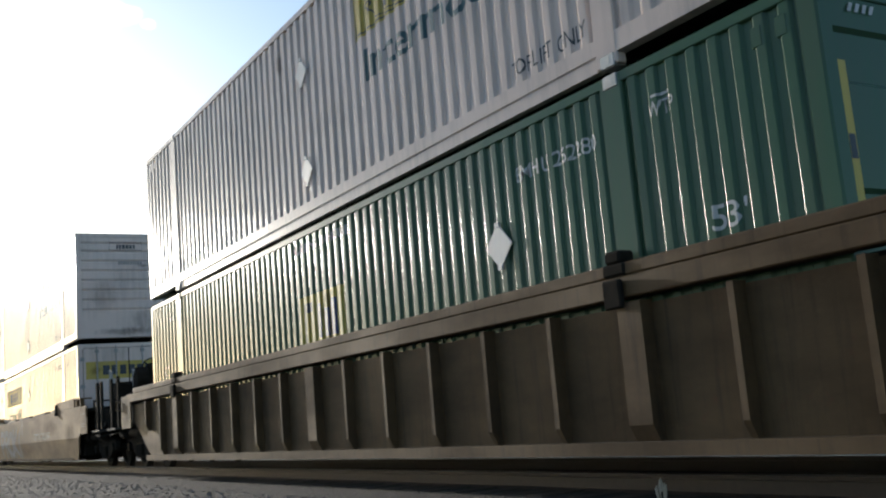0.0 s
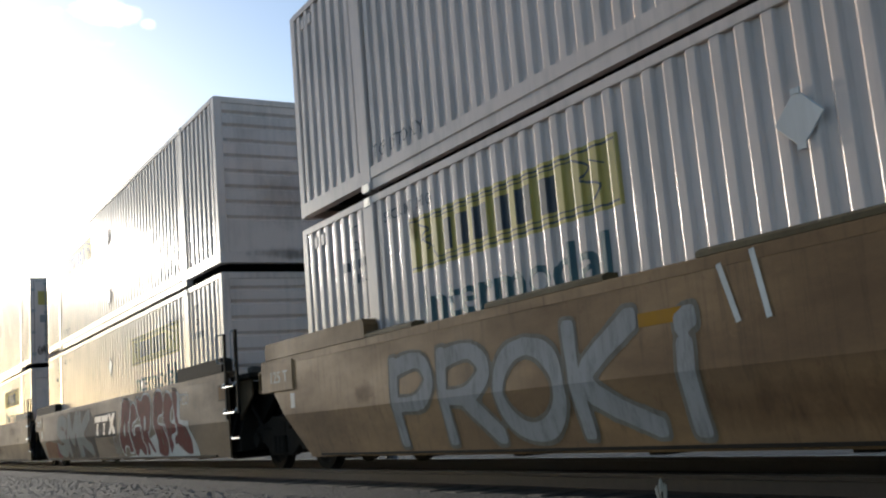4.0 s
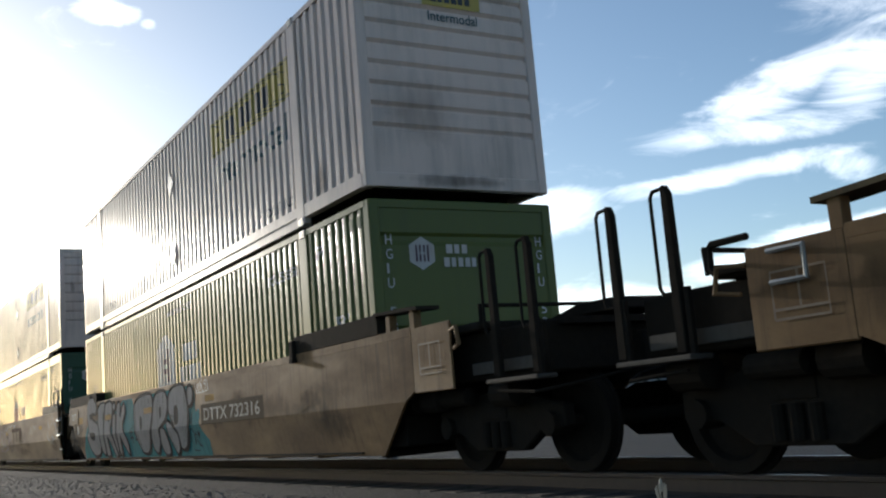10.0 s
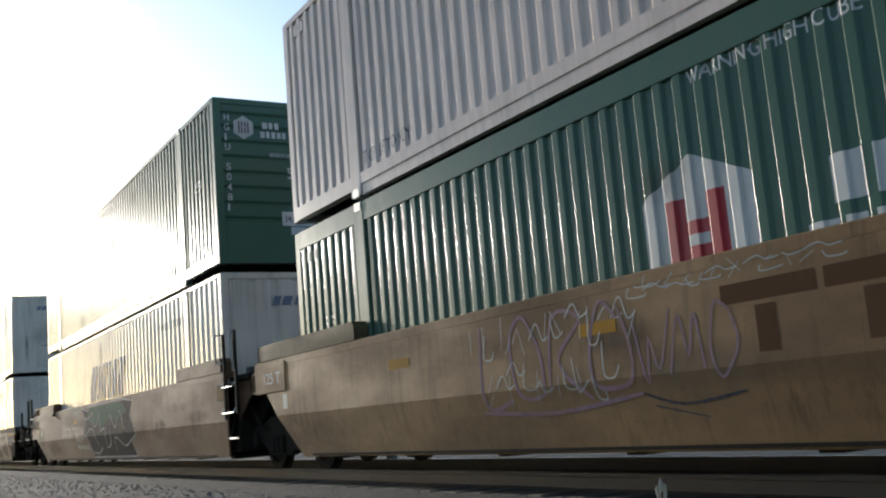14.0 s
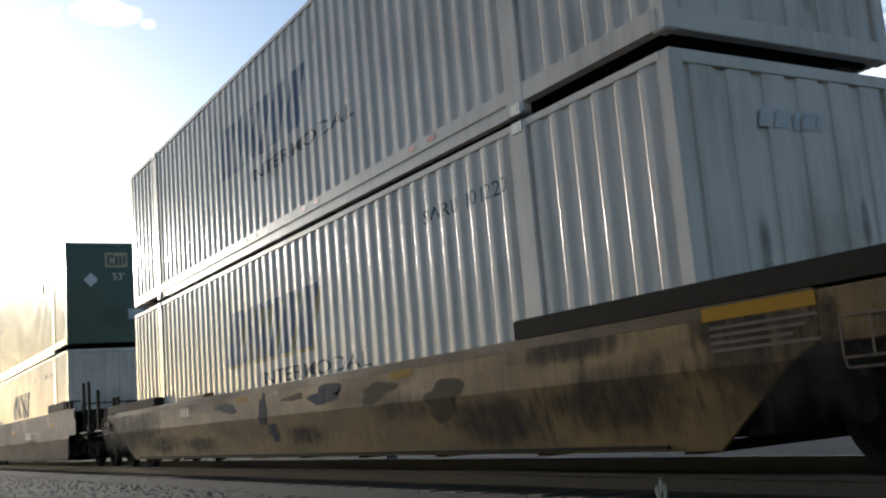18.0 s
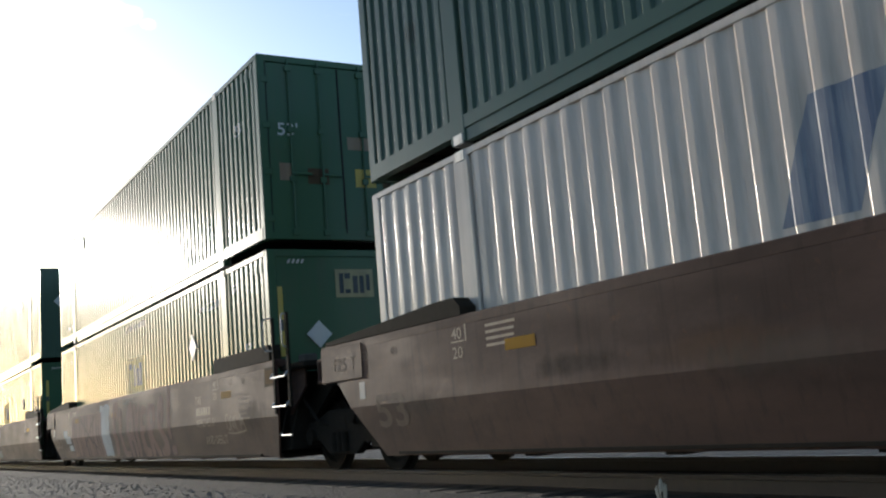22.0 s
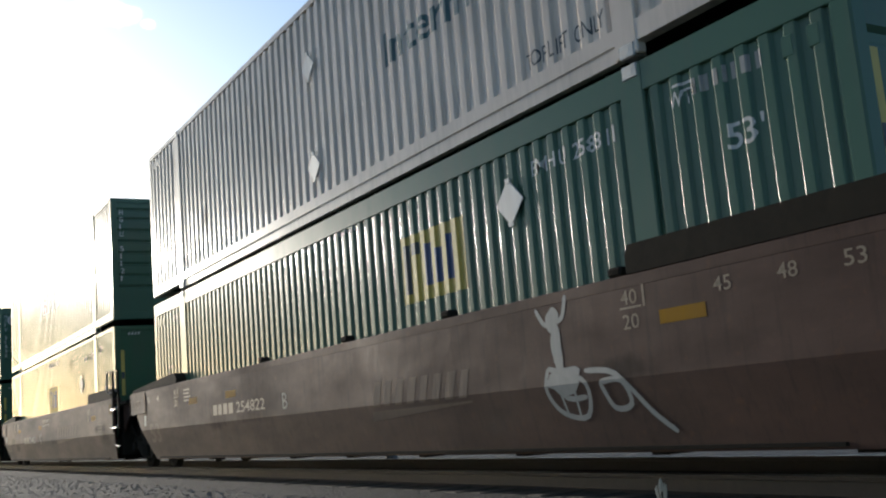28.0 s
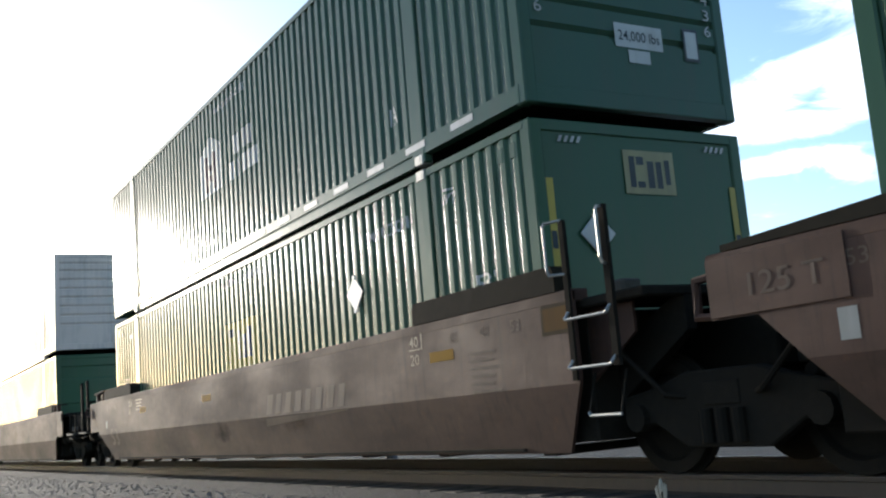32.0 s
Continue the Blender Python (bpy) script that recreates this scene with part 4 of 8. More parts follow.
def bogie_parts(car, y, unit_keyed=True, label=""):
    """Three-piece freight truck at y: side frames, bolster, springs and two turning wheelsets."""
    def bolster():
        bm = bmesh.new()
        box(bm, 0.2, BW - 0.2, y - 0.2, y + 0.2, 0.5, 0.72)
        soften(bm, 0.03)
        return bm
    b = part("bogie", bolster(), STEEL_DARK, car)
    for sx in (0.27, BW - 0.27):
        bm = bmesh.new()
        pts = [(-1.08, 0.42), (-1.08, 0.62), (-0.7, 0.68), (-0.35, 0.78), (0.35, 0.78), (0.7, 0.68), (1.08, 0.62), (1.08, 0.42), (0.72, 0.4), (0.4, 0.22), (-0.4, 0.22), (-0.72, 0.4)]
        prism(bm, [(p[0] + y, p[1]) for p in pts], "x", sx - 0.06, sx + 0.06)
        soften(bm, 0.015)
        part("side_frame", bm, STEEL_DARK, b)
        bm = bmesh.new()
        for dy in (-0.16, 0.0, 0.16):
            rod(bm, (sx - 0.075, y + dy, 0.26), (sx - 0.075, y + dy, 0.5), 0.055, 10)
        part("spring", bm, STEEL_DARK, b)
        for dy in (-0.89, 0.89):
            bm = bmesh.new()
            rod(bm, (sx - 0.12, y + dy, 0.46), (sx + 0.1, y + dy, 0.46), 0.11, 12)
            part("axle_box", bm, STEEL_DARK, b)
    for dy in (-0.89, 0.89):
        ws = part("wheelset", cached("wheelset", wheelset_mesh), STEEL_DARK, b, at=pose(CX, y + dy, 0.455))
        if unit_keyed:
            WHEELSETS.append((ws, CX, y + dy, 0.455))
    return b


def wheelset_mesh():
    bm = bmesh.new()
    rod(bm, (-0.95, 0, 0), (0.95, 0, 0), 0.075, 10)
    for s in (-1, 1):
        lathe(bm, [(0.08, s * 0.66), (0.36, s * 0.70), (0.40, s * 0.685), (0.485, s * 0.685), (0.485, s * 0.712), (0.457, s * 0.72), (0.453, s * 0.80), (0.36, s * 0.80), (0.33, s * 0.745), (0.1, s * 0.78)], (0, 0, 0), "x", 28)
    return mesh_from("wheelset", bm, WHEEL_STEEL, 40)


WHEEL_STEEL = paint("wheel steel", (0.018, 0.015, 0.012), 0.8, 0.5, (0.01, 0.009, 0.008), metal=0.0, bump=0.15, streak=False, spec=0.05)


def ladder(car, y0, y1, z0, z1):
    """End ladder: two flat stiles, bent rungs, an upright grab iron beside each stile and a stirrup below."""
    x = WX - 0.015
    bm = bmesh.new()
    box(bm, x - 0.006, x + 0.03, y0 - 0.03, y0 + 0.03, z0, z1)
    lad = part("ladder", bm, STEEL_DARK, car, "dark steel ladder with bright worn edges")
    bm = bmesh.new()
    box(bm, x - 0.006, x + 0.03, y1 - 0.035, y1 + 0.035, z0 + 0.08, z1 + 0.02)
    part("stile", bm, STEEL_DARK, lad)
    for z in (0.885, 1.27):
        bm = bmesh.new()
        tube(bm, [(x - 0.01, y0, z + 0.06), (x - 0.05, y0, z + 0.01), (x - 0.05, y0 - 0.02, z), (x - 0.05, y1 + 0.02, z), (x - 0.05, y1, z + 0.01), (x - 0.01, y1, z + 0.06)], 0.013)
        part("rung", bm, STEEL_GREY, lad)
    bm = bmesh.new()
    tube(bm, [(x + 0.02, y0 - 0.1, 0.54), (x + 0.02, y0 - 0.12, 0.51), (x + 0.02, y1 + 0.03, 0.51)], 0.013)
    part("stirrup", bm, STEEL_GREY, lad)
    for y in (y0 - 0.1, y1 + 0.04):
        bm = bmesh.new()
        rod(bm, (x + 0.12, y, 0.84), (x + 0.03, y, 0.52), 0.011)
        part("stirrup_hanger", bm, STEEL_DARK, lad)
    for y, dy in ((y0, 0.15), (y1, -0.02)):
        bm = bmesh.new()
        tube(bm, [(x, y, z1 - 0.44), (x - 0.05, y + dy, z1 - 0.43), (x - 0.07, y + dy, z1 - 0.39), (x - 0.07, y + dy, z1 - 0.03), (x - 0.05, y + dy, z1), (x, y, z1)], 0.012)
        part("grab_iron", bm, STEEL_GREY, lad)
    return lad


def grab_post(car, x, y, z0, z1):
    bm = bmesh.new()
    prism(bm, [(y - 0.055, z0), (y + 0.045, z0), (y + 0.035, z1), (y - 0.005, z1), (y - 0.04, z1 - 0.07)], "x", x - 0.03, x + 0.03)
    soften(bm, 0.008)
    p = part("grab_post", bm, STEEL_DARK, car)
    bm = bmesh.new()
    yy, foot = y + 0.17, max(z0 + 0.06, z1 - 0.78)
    tube(bm, [(x, y + 0.03, z1 - 0.015), (x, yy - 0.03, z1 - 0.02), (x, yy, z1 - 0.06), (x, yy, foot + 0.05), (x, yy - 0.03, foot), (x, y + 0.03, foot)], 0.014)
    part("grab_iron", bm, STEEL_DARK, p)


def brake_wheel(car, x, y, z, up_from, r=0.28):
    """Hand brake: stand, round gear housing and a spoked wheel before it."""
    bm = bmesh.new()
    box(bm, x - 0.13, x + 0.1, y + 0.1, y + 0.3, up_from, z - 0.05)
    prism(bm, [(y + 0.1, z - 0.35), (y + 0.3, z - 0.35), (y + 0.55, up_from), (y + 0.1, up_from)], "x", x - 0.1, x + 0.05)
    soften(bm, 0.02)
    st = part("brake_stand", bm, STEEL_DARK, car)
    bm = bmesh.new()
    rod(bm, (x, y + 0.07, z), (x, y + 0.22, z), r * 0.62, 20)
    box(bm, x - r * 0.3, x + r * 0.95, y + 0.09, y + 0.2, z - r * 0.75, z + r * 0.25)
    soften(bm, 0.015)
    part("gear_housing", bm, STEEL_DARK, st, "sooty cast gear housing")
    bm = bmesh.new()
    ring(bm, (x, y, z), "y", r, 0.016, 28, 6)
    ring(bm, (x, y, z), "y", 0.06, 0.02, 12, 6)
    for i in range(9):
        a = 2 * math.pi * i / 9 + 0.3
        tube(bm, [(x + 0.05 * math.cos(a), y, z + 0.05 * math.sin(a)), (x + r * math.cos(a), y, z + r * math.sin(a))], 0.012)
    rod(bm, (x, y - 0.02, z), (x, y + 0.1, z), 0.025)
    part("brake_wheel", bm, STEEL_DARK, st)


def end_sill(car, mat, yc, out, coupled, top=1.52):
    """Sloping end structure between the well and the truck. out: -1 towards the near end, +1 towards the far end."""
    def q(y):
        return yc + out * y
    bm = bmesh.new()
    reach = 2.3 if coupled else 1.35
    box(bm, -0.1, BW + 0.1, min(q(0.5), q(reach)), max(q(0.5), q(reach)), min(1.36, top), min(1.44, top + 0.08))
    soften(bm, 0.015)
    part("end_platform", bm, STEEL_DARK, car, "sooty steel end platform")
    part("bulkhead", soft_box(0.02, BW - 0.02, min(q(0.05), q(0.5)), max(q(0.05), q(0.5)), 0.3, 1.35, w=0.015), STEEL_DARK, car)
    if coupled:
        part("end_frame", soft_box(0.04, BW - 0.04, min(q(0.52), q(3.2)), max(q(0.52), q(3.2)), 0.9, min(1.355, top - 0.006), w=0.02), STEEL_DARK, car, "sooty deep end frame over the truck")
        bm = bmesh.new()
        prism(bm, [(q(1.85), 1.445), (q(2.45), 1.56), (q(3.05), 1.56), (q(3.1), 1.445)], "x", 0.95, 1.75)
        soften(bm, 0.01)
        part("centre_hood", bm, STEEL_DARK, car)
        for k, y in enumerate((0.75, 1.25, 1.75, 2.6)):
            bm = bmesh.new()
            lathe(bm, [(0.02, q(y)), (0.13, q(y) + 0.02), (0.13, q(y) + 0.36), (0.02, q(y) + 0.38)] if k != 2 else [(0.02, q(y)), (0.09, q(y) + 0.02), (0.09, q(y) + 0.5), (0.02, q(y) + 0.52)], (0.1, 0, 0.76), "y", 12)
            part("air_tank", bm, STEEL_DARK, car)
    else:
        bm = bmesh.new()
        prism(bm, [(q(0.3), 1.44), (q(1.06), 1.44), (q(1.06), 1.12), (q(0.42), 0.72), (q(0.3), 0.72)], "x", 0.03, 0.06)
        part("end_gusset", bm, mat, car)
        part("valve_box", soft_box(0.1, 0.3, min(q(0.7), q(0.9)), max(q(0.7), q(0.9)), 1.45, 1.56, w=0.02), STEP_STEEL, car)
        bm = bmesh.new()
        tube(bm, [(0.3, q(0.5), 1.2), (0.12, q(0.8), 0.95), (0.14, q(1.2), 0.62), (0.4, q(1.6), 0.55)], 0.022)
        part("air_pipe", bm, STEEL_DARK, car)
    tip = 3.35 if coupled else 1.6
    part("draft_sill", soft_box(CX - 0.32, CX + 0.32, min(q(0.56), q(tip)), max(q(0.56), q(tip)), 0.78, 1.22, w=0.015), STEEL_DARK, car)
    for sx in (0.35, BW - 0.35):
        bm = bmesh.new()
        prism(bm, [(q(0.1), 0.35), (q(0.1), 0.8), (q(1.2), 1.36), (q(1.35), 1.36), (q(1.35), 1.1)], "x", sx - 0.05, sx + 0.05)
        part("brace", bm, STEEL_DARK, car)
    if coupled:
        bm = bmesh.new()
        box(bm, CX - 0.1, CX + 0.1, min(q(3.35), q(3.62)), max(q(3.35), q(3.62)), 0.78, 0.98)
        box(bm, CX - 0.2, CX + 0.16, min(q(3.6), q(3.78)), max(q(3.6), q(3.78)), 0.72, 1.04)
        soften(bm, 0.03)
        part("coupler", bm, STEEL_DARK, car)
        bm = bmesh.new()
        tube(bm, [(CX + 0.25, q(3.1), 0.95), (CX + 0.3, q(3.4), 0.6), (CX + 0.28, q(3.74), 0.5)], 0.03)
        part("brake_hose", bm, STEEL_DARK, car)
        for sx, w in ((WX, 1), (BW - WX - 0.03, -1)):
            bm = bmesh.new()
            box(bm, sx, sx + 0.03, min(q(1.14), q(1.92)), max(q(1.14), q(1.92)), 0.84, top - 0.02)
            soften(bm, 0.01)
            ep = part("end_panel", bm, mat, car)
            if w > 0:
                a, b = sorted((q(1.3), q(1.72)))
                lay(car, "card_frame", strokes([[(0, 0), (b - a, 0), (b - a, 0.3), (0, 0.3), (0, 0)], [((b - a) / 2, 0.06), ((b - a) / 2, 0.3)], [(0, 0.06), (b - a, 0.06)]], 0.018, False), GHOST if mat in (TTX_YELLOW, TTX_DULL) else FAINT, b, top - 0.5, "car", 0.05)
            bm = bmesh.new()
            tube(bm, [(sx, q(1.92), top - 0.12), (sx - w * 0.05, q(2.12), top - 0.1), (sx - w * 0.05, q(2.16), top - 0.27), (sx, q(1.98), top - 0.3)], 0.016)
            part("grab_iron", bm, mat, ep)
        # crossover step boards hung beside the end frame
        for sx, w in ((-0.1, 1), (BW + 0.1, -1)):
            st = part("step", soft_box(sx - 0.1, sx + 0.12, min(q(2.5), q(3.3)), max(q(2.5), q(3.3)), 0.845, 0.885, w=0.008), STEP_STEEL, car, "worn steel step board")
            for y in (2.56, 3.24):
                part("step_hanger", soft_box(sx - 0.02, sx + 0.02, q(y) - 0.025, q(y) + 0.025, 0.886, 1.36, w=0.005), STEEL_DARK, st)
            part("toe_board", soft_box(sx + 0.08 * w, sx + 0.1 * w, min(q(2.0), q(3.1)), max(q(2.0), q(3.1)), 0.95, 1.06, w=0.004) if w > 0 else soft_box(sx - 0.1, sx - 0.08, min(q(2.0), q(3.1)), max(q(2.0), q(3.1)), 0.95, 1.06, w=0.004), STEP_STEEL, st)
            bm = bmesh.new()
            tube(bm, [(sx - 0.04 * w, q(2.6), 0.78), (sx - 0.06 * w, q(3.2), 0.74), (sx + 0.3 * w, q(3.5), 0.8), (sx + 0.9 * w, q(3.6), 0.9)], 0.014)
            part("uncoupling_lever", bm, STEEL_DARK, car)
        bm = bmesh.new()
        box(bm, 0.15, BW - 0.15, min(q(2.2), q(3.3)), max(q(2.2), q(3.3)), 1.3, 1.36)
        part("running_board", bm, STEEL_DARK, car)


def well_car(label, mat, unit, near_coupled, far_coupled, ribbed=False, keyed=True, top=1.52):
    car = new("well_car")
    tagged(car, label, "rail car", "cars of the train")
    ya = -1.14 if near_coupled else -0.62
    if ribbed:
        ya = -1.9
    yb = BL + 1.14 if far_coupled else BL + 1.25
    for mirrored in (False, True):
        if ribbed:
            side = part("well_side", ribbed_wall(ya, yb, mirrored), mat, car)
            part("top_chord", chord(ya - 0.3, yb + 0.3, mirrored, 0.16), mat, car)
            part("top_lip", chord(ya + 0.25, yb - 0.25, mirrored, 0.095, 1.62), mat, car)
            bm = bmesh.new()
            x0, x1 = (WX - 0.03, WX + 0.12) if not mirrored else (BW - WX - 0.12, BW - WX + 0.03)
            box(bm, x0, x1, ya + 1.3, yb - 1.3, 0.2, 0.3)
            part("bottom_chord", bm, mat, car)
            y = 0.79 - 2.02
            while y < yb - 0.5:
                broad = abs(y - 1.94) < 0.4 or abs(y - 8.2) < 0.4 or abs(y - 14.2) < 0.4
                w = 0.13 if broad else 0.03
                z0 = 0.3 if ya + 1.3 < y < yb - 1.3 else 0.75
                bm = bmesh.new()
                xa, xb = (WX - 0.02, WX + 0.1) if not mirrored else (BW - WX - 0.1, BW - WX + 0.02)
                prism(bm, [(xa if not mirrored else xb, 1.32), (xa if not mirrored else xb, z0 + 0.12), ((xa + xb) / 2, z0), (xb if not mirrored else xa, z0), (xb if not mirrored else xa, 1.32)], "y", y - w, y + w)
                part("side_post", bm, mat, side)
                y += 1.015
        else:
            near_cut = (ya, ya + 0.02, ya + 0.22, ya + 1.05, 0.86) if near_coupled else (ya, ya + 0.004, ya + 0.008, -0.22, 0.8)
            far_cut = (yb, yb - 0.02, yb - 0.22, yb - 1.05, 0.86) if far_coupled else (yb, yb - 0.4, yb - 0.74, yb - 1.3, 1.08)
            part("well_side", side_wall(near_cut, far_cut, mirrored, top), mat, car)
            part("top_chord", chord(ya, yb, mirrored, 0.1, top), BROWN_OLD if mat is FEC_YELLOW else mat, car)
            caps = mat if unit in (1, 6) else CAPS_TAN if mat is TTX_YELLOW and unit != 4 else CAPS
            la = -1.08 if near_coupled else -0.95
            lb = BL + 1.08 if far_coupled else BL + 1.1
            if top < 1.4:
                la, lb = -1.85, BL + 1.85
            low = top < 1.4
            part("end_cap", ledge(la if low else -0.4, 2.05, mirrored, top), caps, car)
            part("end_cap", ledge(BL - 2.05, BL + 0.4 if far_coupled and not low else lb, mirrored, top, mat is BROWN and not far_coupled), caps, car)
            if not low and mat is not BROWN and not mirrored:
                for y, on in ((2.02, near_coupled), (BL - 2.02, far_coupled)):
                    if on:
                        clamp = part("lock_clamp", soft_box(WX - 0.05, WX + 0.08, y - 0.07, y + 0.07, 1.44, 1.7, w=0.02), STEEL_DARK if y < 5 else mat, car, "hinged container lock")
                        part("lock_pin", soft_box(WX - 0.075, WX + 0.02, y - 0.1, y + 0.03, 1.41, 1.47, w=0.012), STEEL_DARK, clamp)
            for a, b, out, on in ((la - 0.25, -0.36, -1, near_coupled), (BL + 0.36, lb + 0.25, 1, far_coupled)):
                if low or not on:
                    continue
                plate = part("cap_plate", cap_plate(a, b, mirrored, top), caps, car)
                xa, xb = (WX, WX + 0.09) if not mirrored else (BW - WX - 0.09, BW - WX)
                for f in (0.3, 0.85):
                    y = a + (b - a) * (f if out > 0 else 1 - f)
                    part("bracket", soft_box(xa, xb, y - 0.05, y + 0.05, top - 0.03, top + 0.17, w=0.006), mat, plate)
        bm = bmesh.new()
        x0, x1 = (WX + 0.1, 0.1) if not mirrored else (BW - 0.1, BW - WX - 0.1)
        box(bm, x0, x1, 0.4, BL - 0.4, 0.235, 0.262)
        part("floor_flange", bm, STEEL_DARK, car)
    y = 0.5
    while y < BL:
        bm = bmesh.new()
        box(bm, 0.25, BW - 0.25, y - 0.1, y + 0.1, 0.17, 0.243)
        part("cross_member", bm, STEEL_DARK, car)
        y += 1.9
    end_sill(car, mat, 0.0, -1, near_coupled, top)
    end_sill(car, mat, BL, 1, far_coupled, top)
    bogie_parts(car, -2.0 if near_coupled else -1.7, keyed)
    if far_coupled:
        bogie_parts(car, BL + 2.0, keyed)
    if not near_coupled and not ribbed:
        ladder(car, -0.58, -1.1, 0.79, 2.08)
    if not ribbed:
        for y, out, coupled in ((ya, -1, near_coupled), (yb, 1, far_coupled)):
            if coupled or out < 0:
                continue
            plate = part("end_panel", soft_box(WX - 0.012, WX - 0.001, y - 1.12, y, 1.09, top - 0.04, w=0.004), BROWN_OLD if unit == 4 else mat, car)
            lay(car, "lettering", word("125 T", 0.15, 0.6, 0.006), FAINT if mat is BROWN else GHOST_GREY, y - 0.36, 1.2, "car", 0.1)
            lay(car, "data_plate", flat(rect(0, 0, 0.14, 0.19)), GHOST_GREY, y - 1.0, 0.85, "car", 0.006)
            bm = bmesh.new()
            x = WX + 0.03
            tube(bm, [(x, y, 1.38), (x, y + out * 0.14, 1.37), (x, y + out * 0.15, 1.12), (x, y, 1.11)], 0.028)
            part("grab_frame", bm, mat, plate)
    MOVERS.append((car, unit, NEAR_X, 0.0))
    return car


CAPS_TAN = rusty("olive tan end cap paint", (0.10, 0.075, 0.034), (0.045, 0.035, 0.02), 0.7)
CAPS = paint("dark end cap paint", (0.028, 0.023, 0.017), 0.85, 0.5, (0.016, 0.014, 0.012), bump=0.2, streak=False, spec=0.05)


# ================= ground and track =================
def build_ground():
    bm = bmesh.new()
    s = 2500
    ys = [-s, -60, 0, 60, 300, s]
    xs = [-s, -50, 0, 4.0, 50, s]
    grid = [[bm.verts.new((x, y, -0.5)) for x in xs] for y in ys]
    for j in range(len(ys) - 1):
        for i in range(len(xs) - 1):
            bm.faces.new((grid[j][i], grid[j][i + 1], grid[j + 1][i + 1], grid[j + 1][i]))
    g = new("ground", mesh_from("ground", bm, GRAVEL))
    tagged(g, "flat grey gravel ground beside the track", "ground", kind="structure")
    bm = bmesh.new()
    cx = NEAR_X + CX
    prism(bm, [(cx - 3.0, -0.5), (cx - 2.0, -0.2), (cx - 1.4, -0.16), (cx + 1.4, -0.16), (cx + 2.0, -0.2), (cx + 3.0, -0.5)], "y", -80, 700)
    b = new("ballast", mesh_from("ballast", bm, GRAVEL))
    tagged(b, "bed of dark crushed stone under the rails", "ballast", kind="structure")
    track = new("railway_track")
    tagged(track, "pair of steel rails on timber ties", "track", kind="structure")
    for dx in (-0.7525, 0.7525):
        x = cx + dx
        bm = bmesh.new()
        prism(bm, [(x - 0.07, -0.172), (x - 0.07, -0.16), (x - 0.012, -0.14), (x - 0.012, -0.045), (x - 0.035, -0.035), (x - 0.035, -0.006), (x + 0.035, -0.006), (x + 0.035, -0.035), (x + 0.012, -0.045), (x + 0.012, -0.14), (x + 0.07, -0.16), (x + 0.07, -0.172)], "y", -80, 700)
        r = part("rail", bm, RAIL_STEEL, track)
        bm = bmesh.new()
        prism(bm, [(x - 0.035, -0.006), (x - 0.03, -0.001), (x, 0.0), (x + 0.03, -0.001), (x + 0.035, -0.006)], "y", -80, 700)
        part("rail_head", bm, RAIL_HEAD, r, "bright polished running surface")
    def tie():
        bm = bmesh.new()
        box(bm, cx - 1.3, cx + 1.3, -0.11, 0.11, -0.34, -0.15)
        soften(bm, 0.015)
        return mesh_from("tie", bm, TIE_WOOD)
    me = tie()
    for i in range(160):
        part("tie", me, TIE_WOOD, track, at=pose(random.uniform(-0.03, 0.03), -8 + i * 0.5, random.uniform(-0.01, 0.004), 0, 0, random.uniform(-0.6, 0.6)))


build_ground()

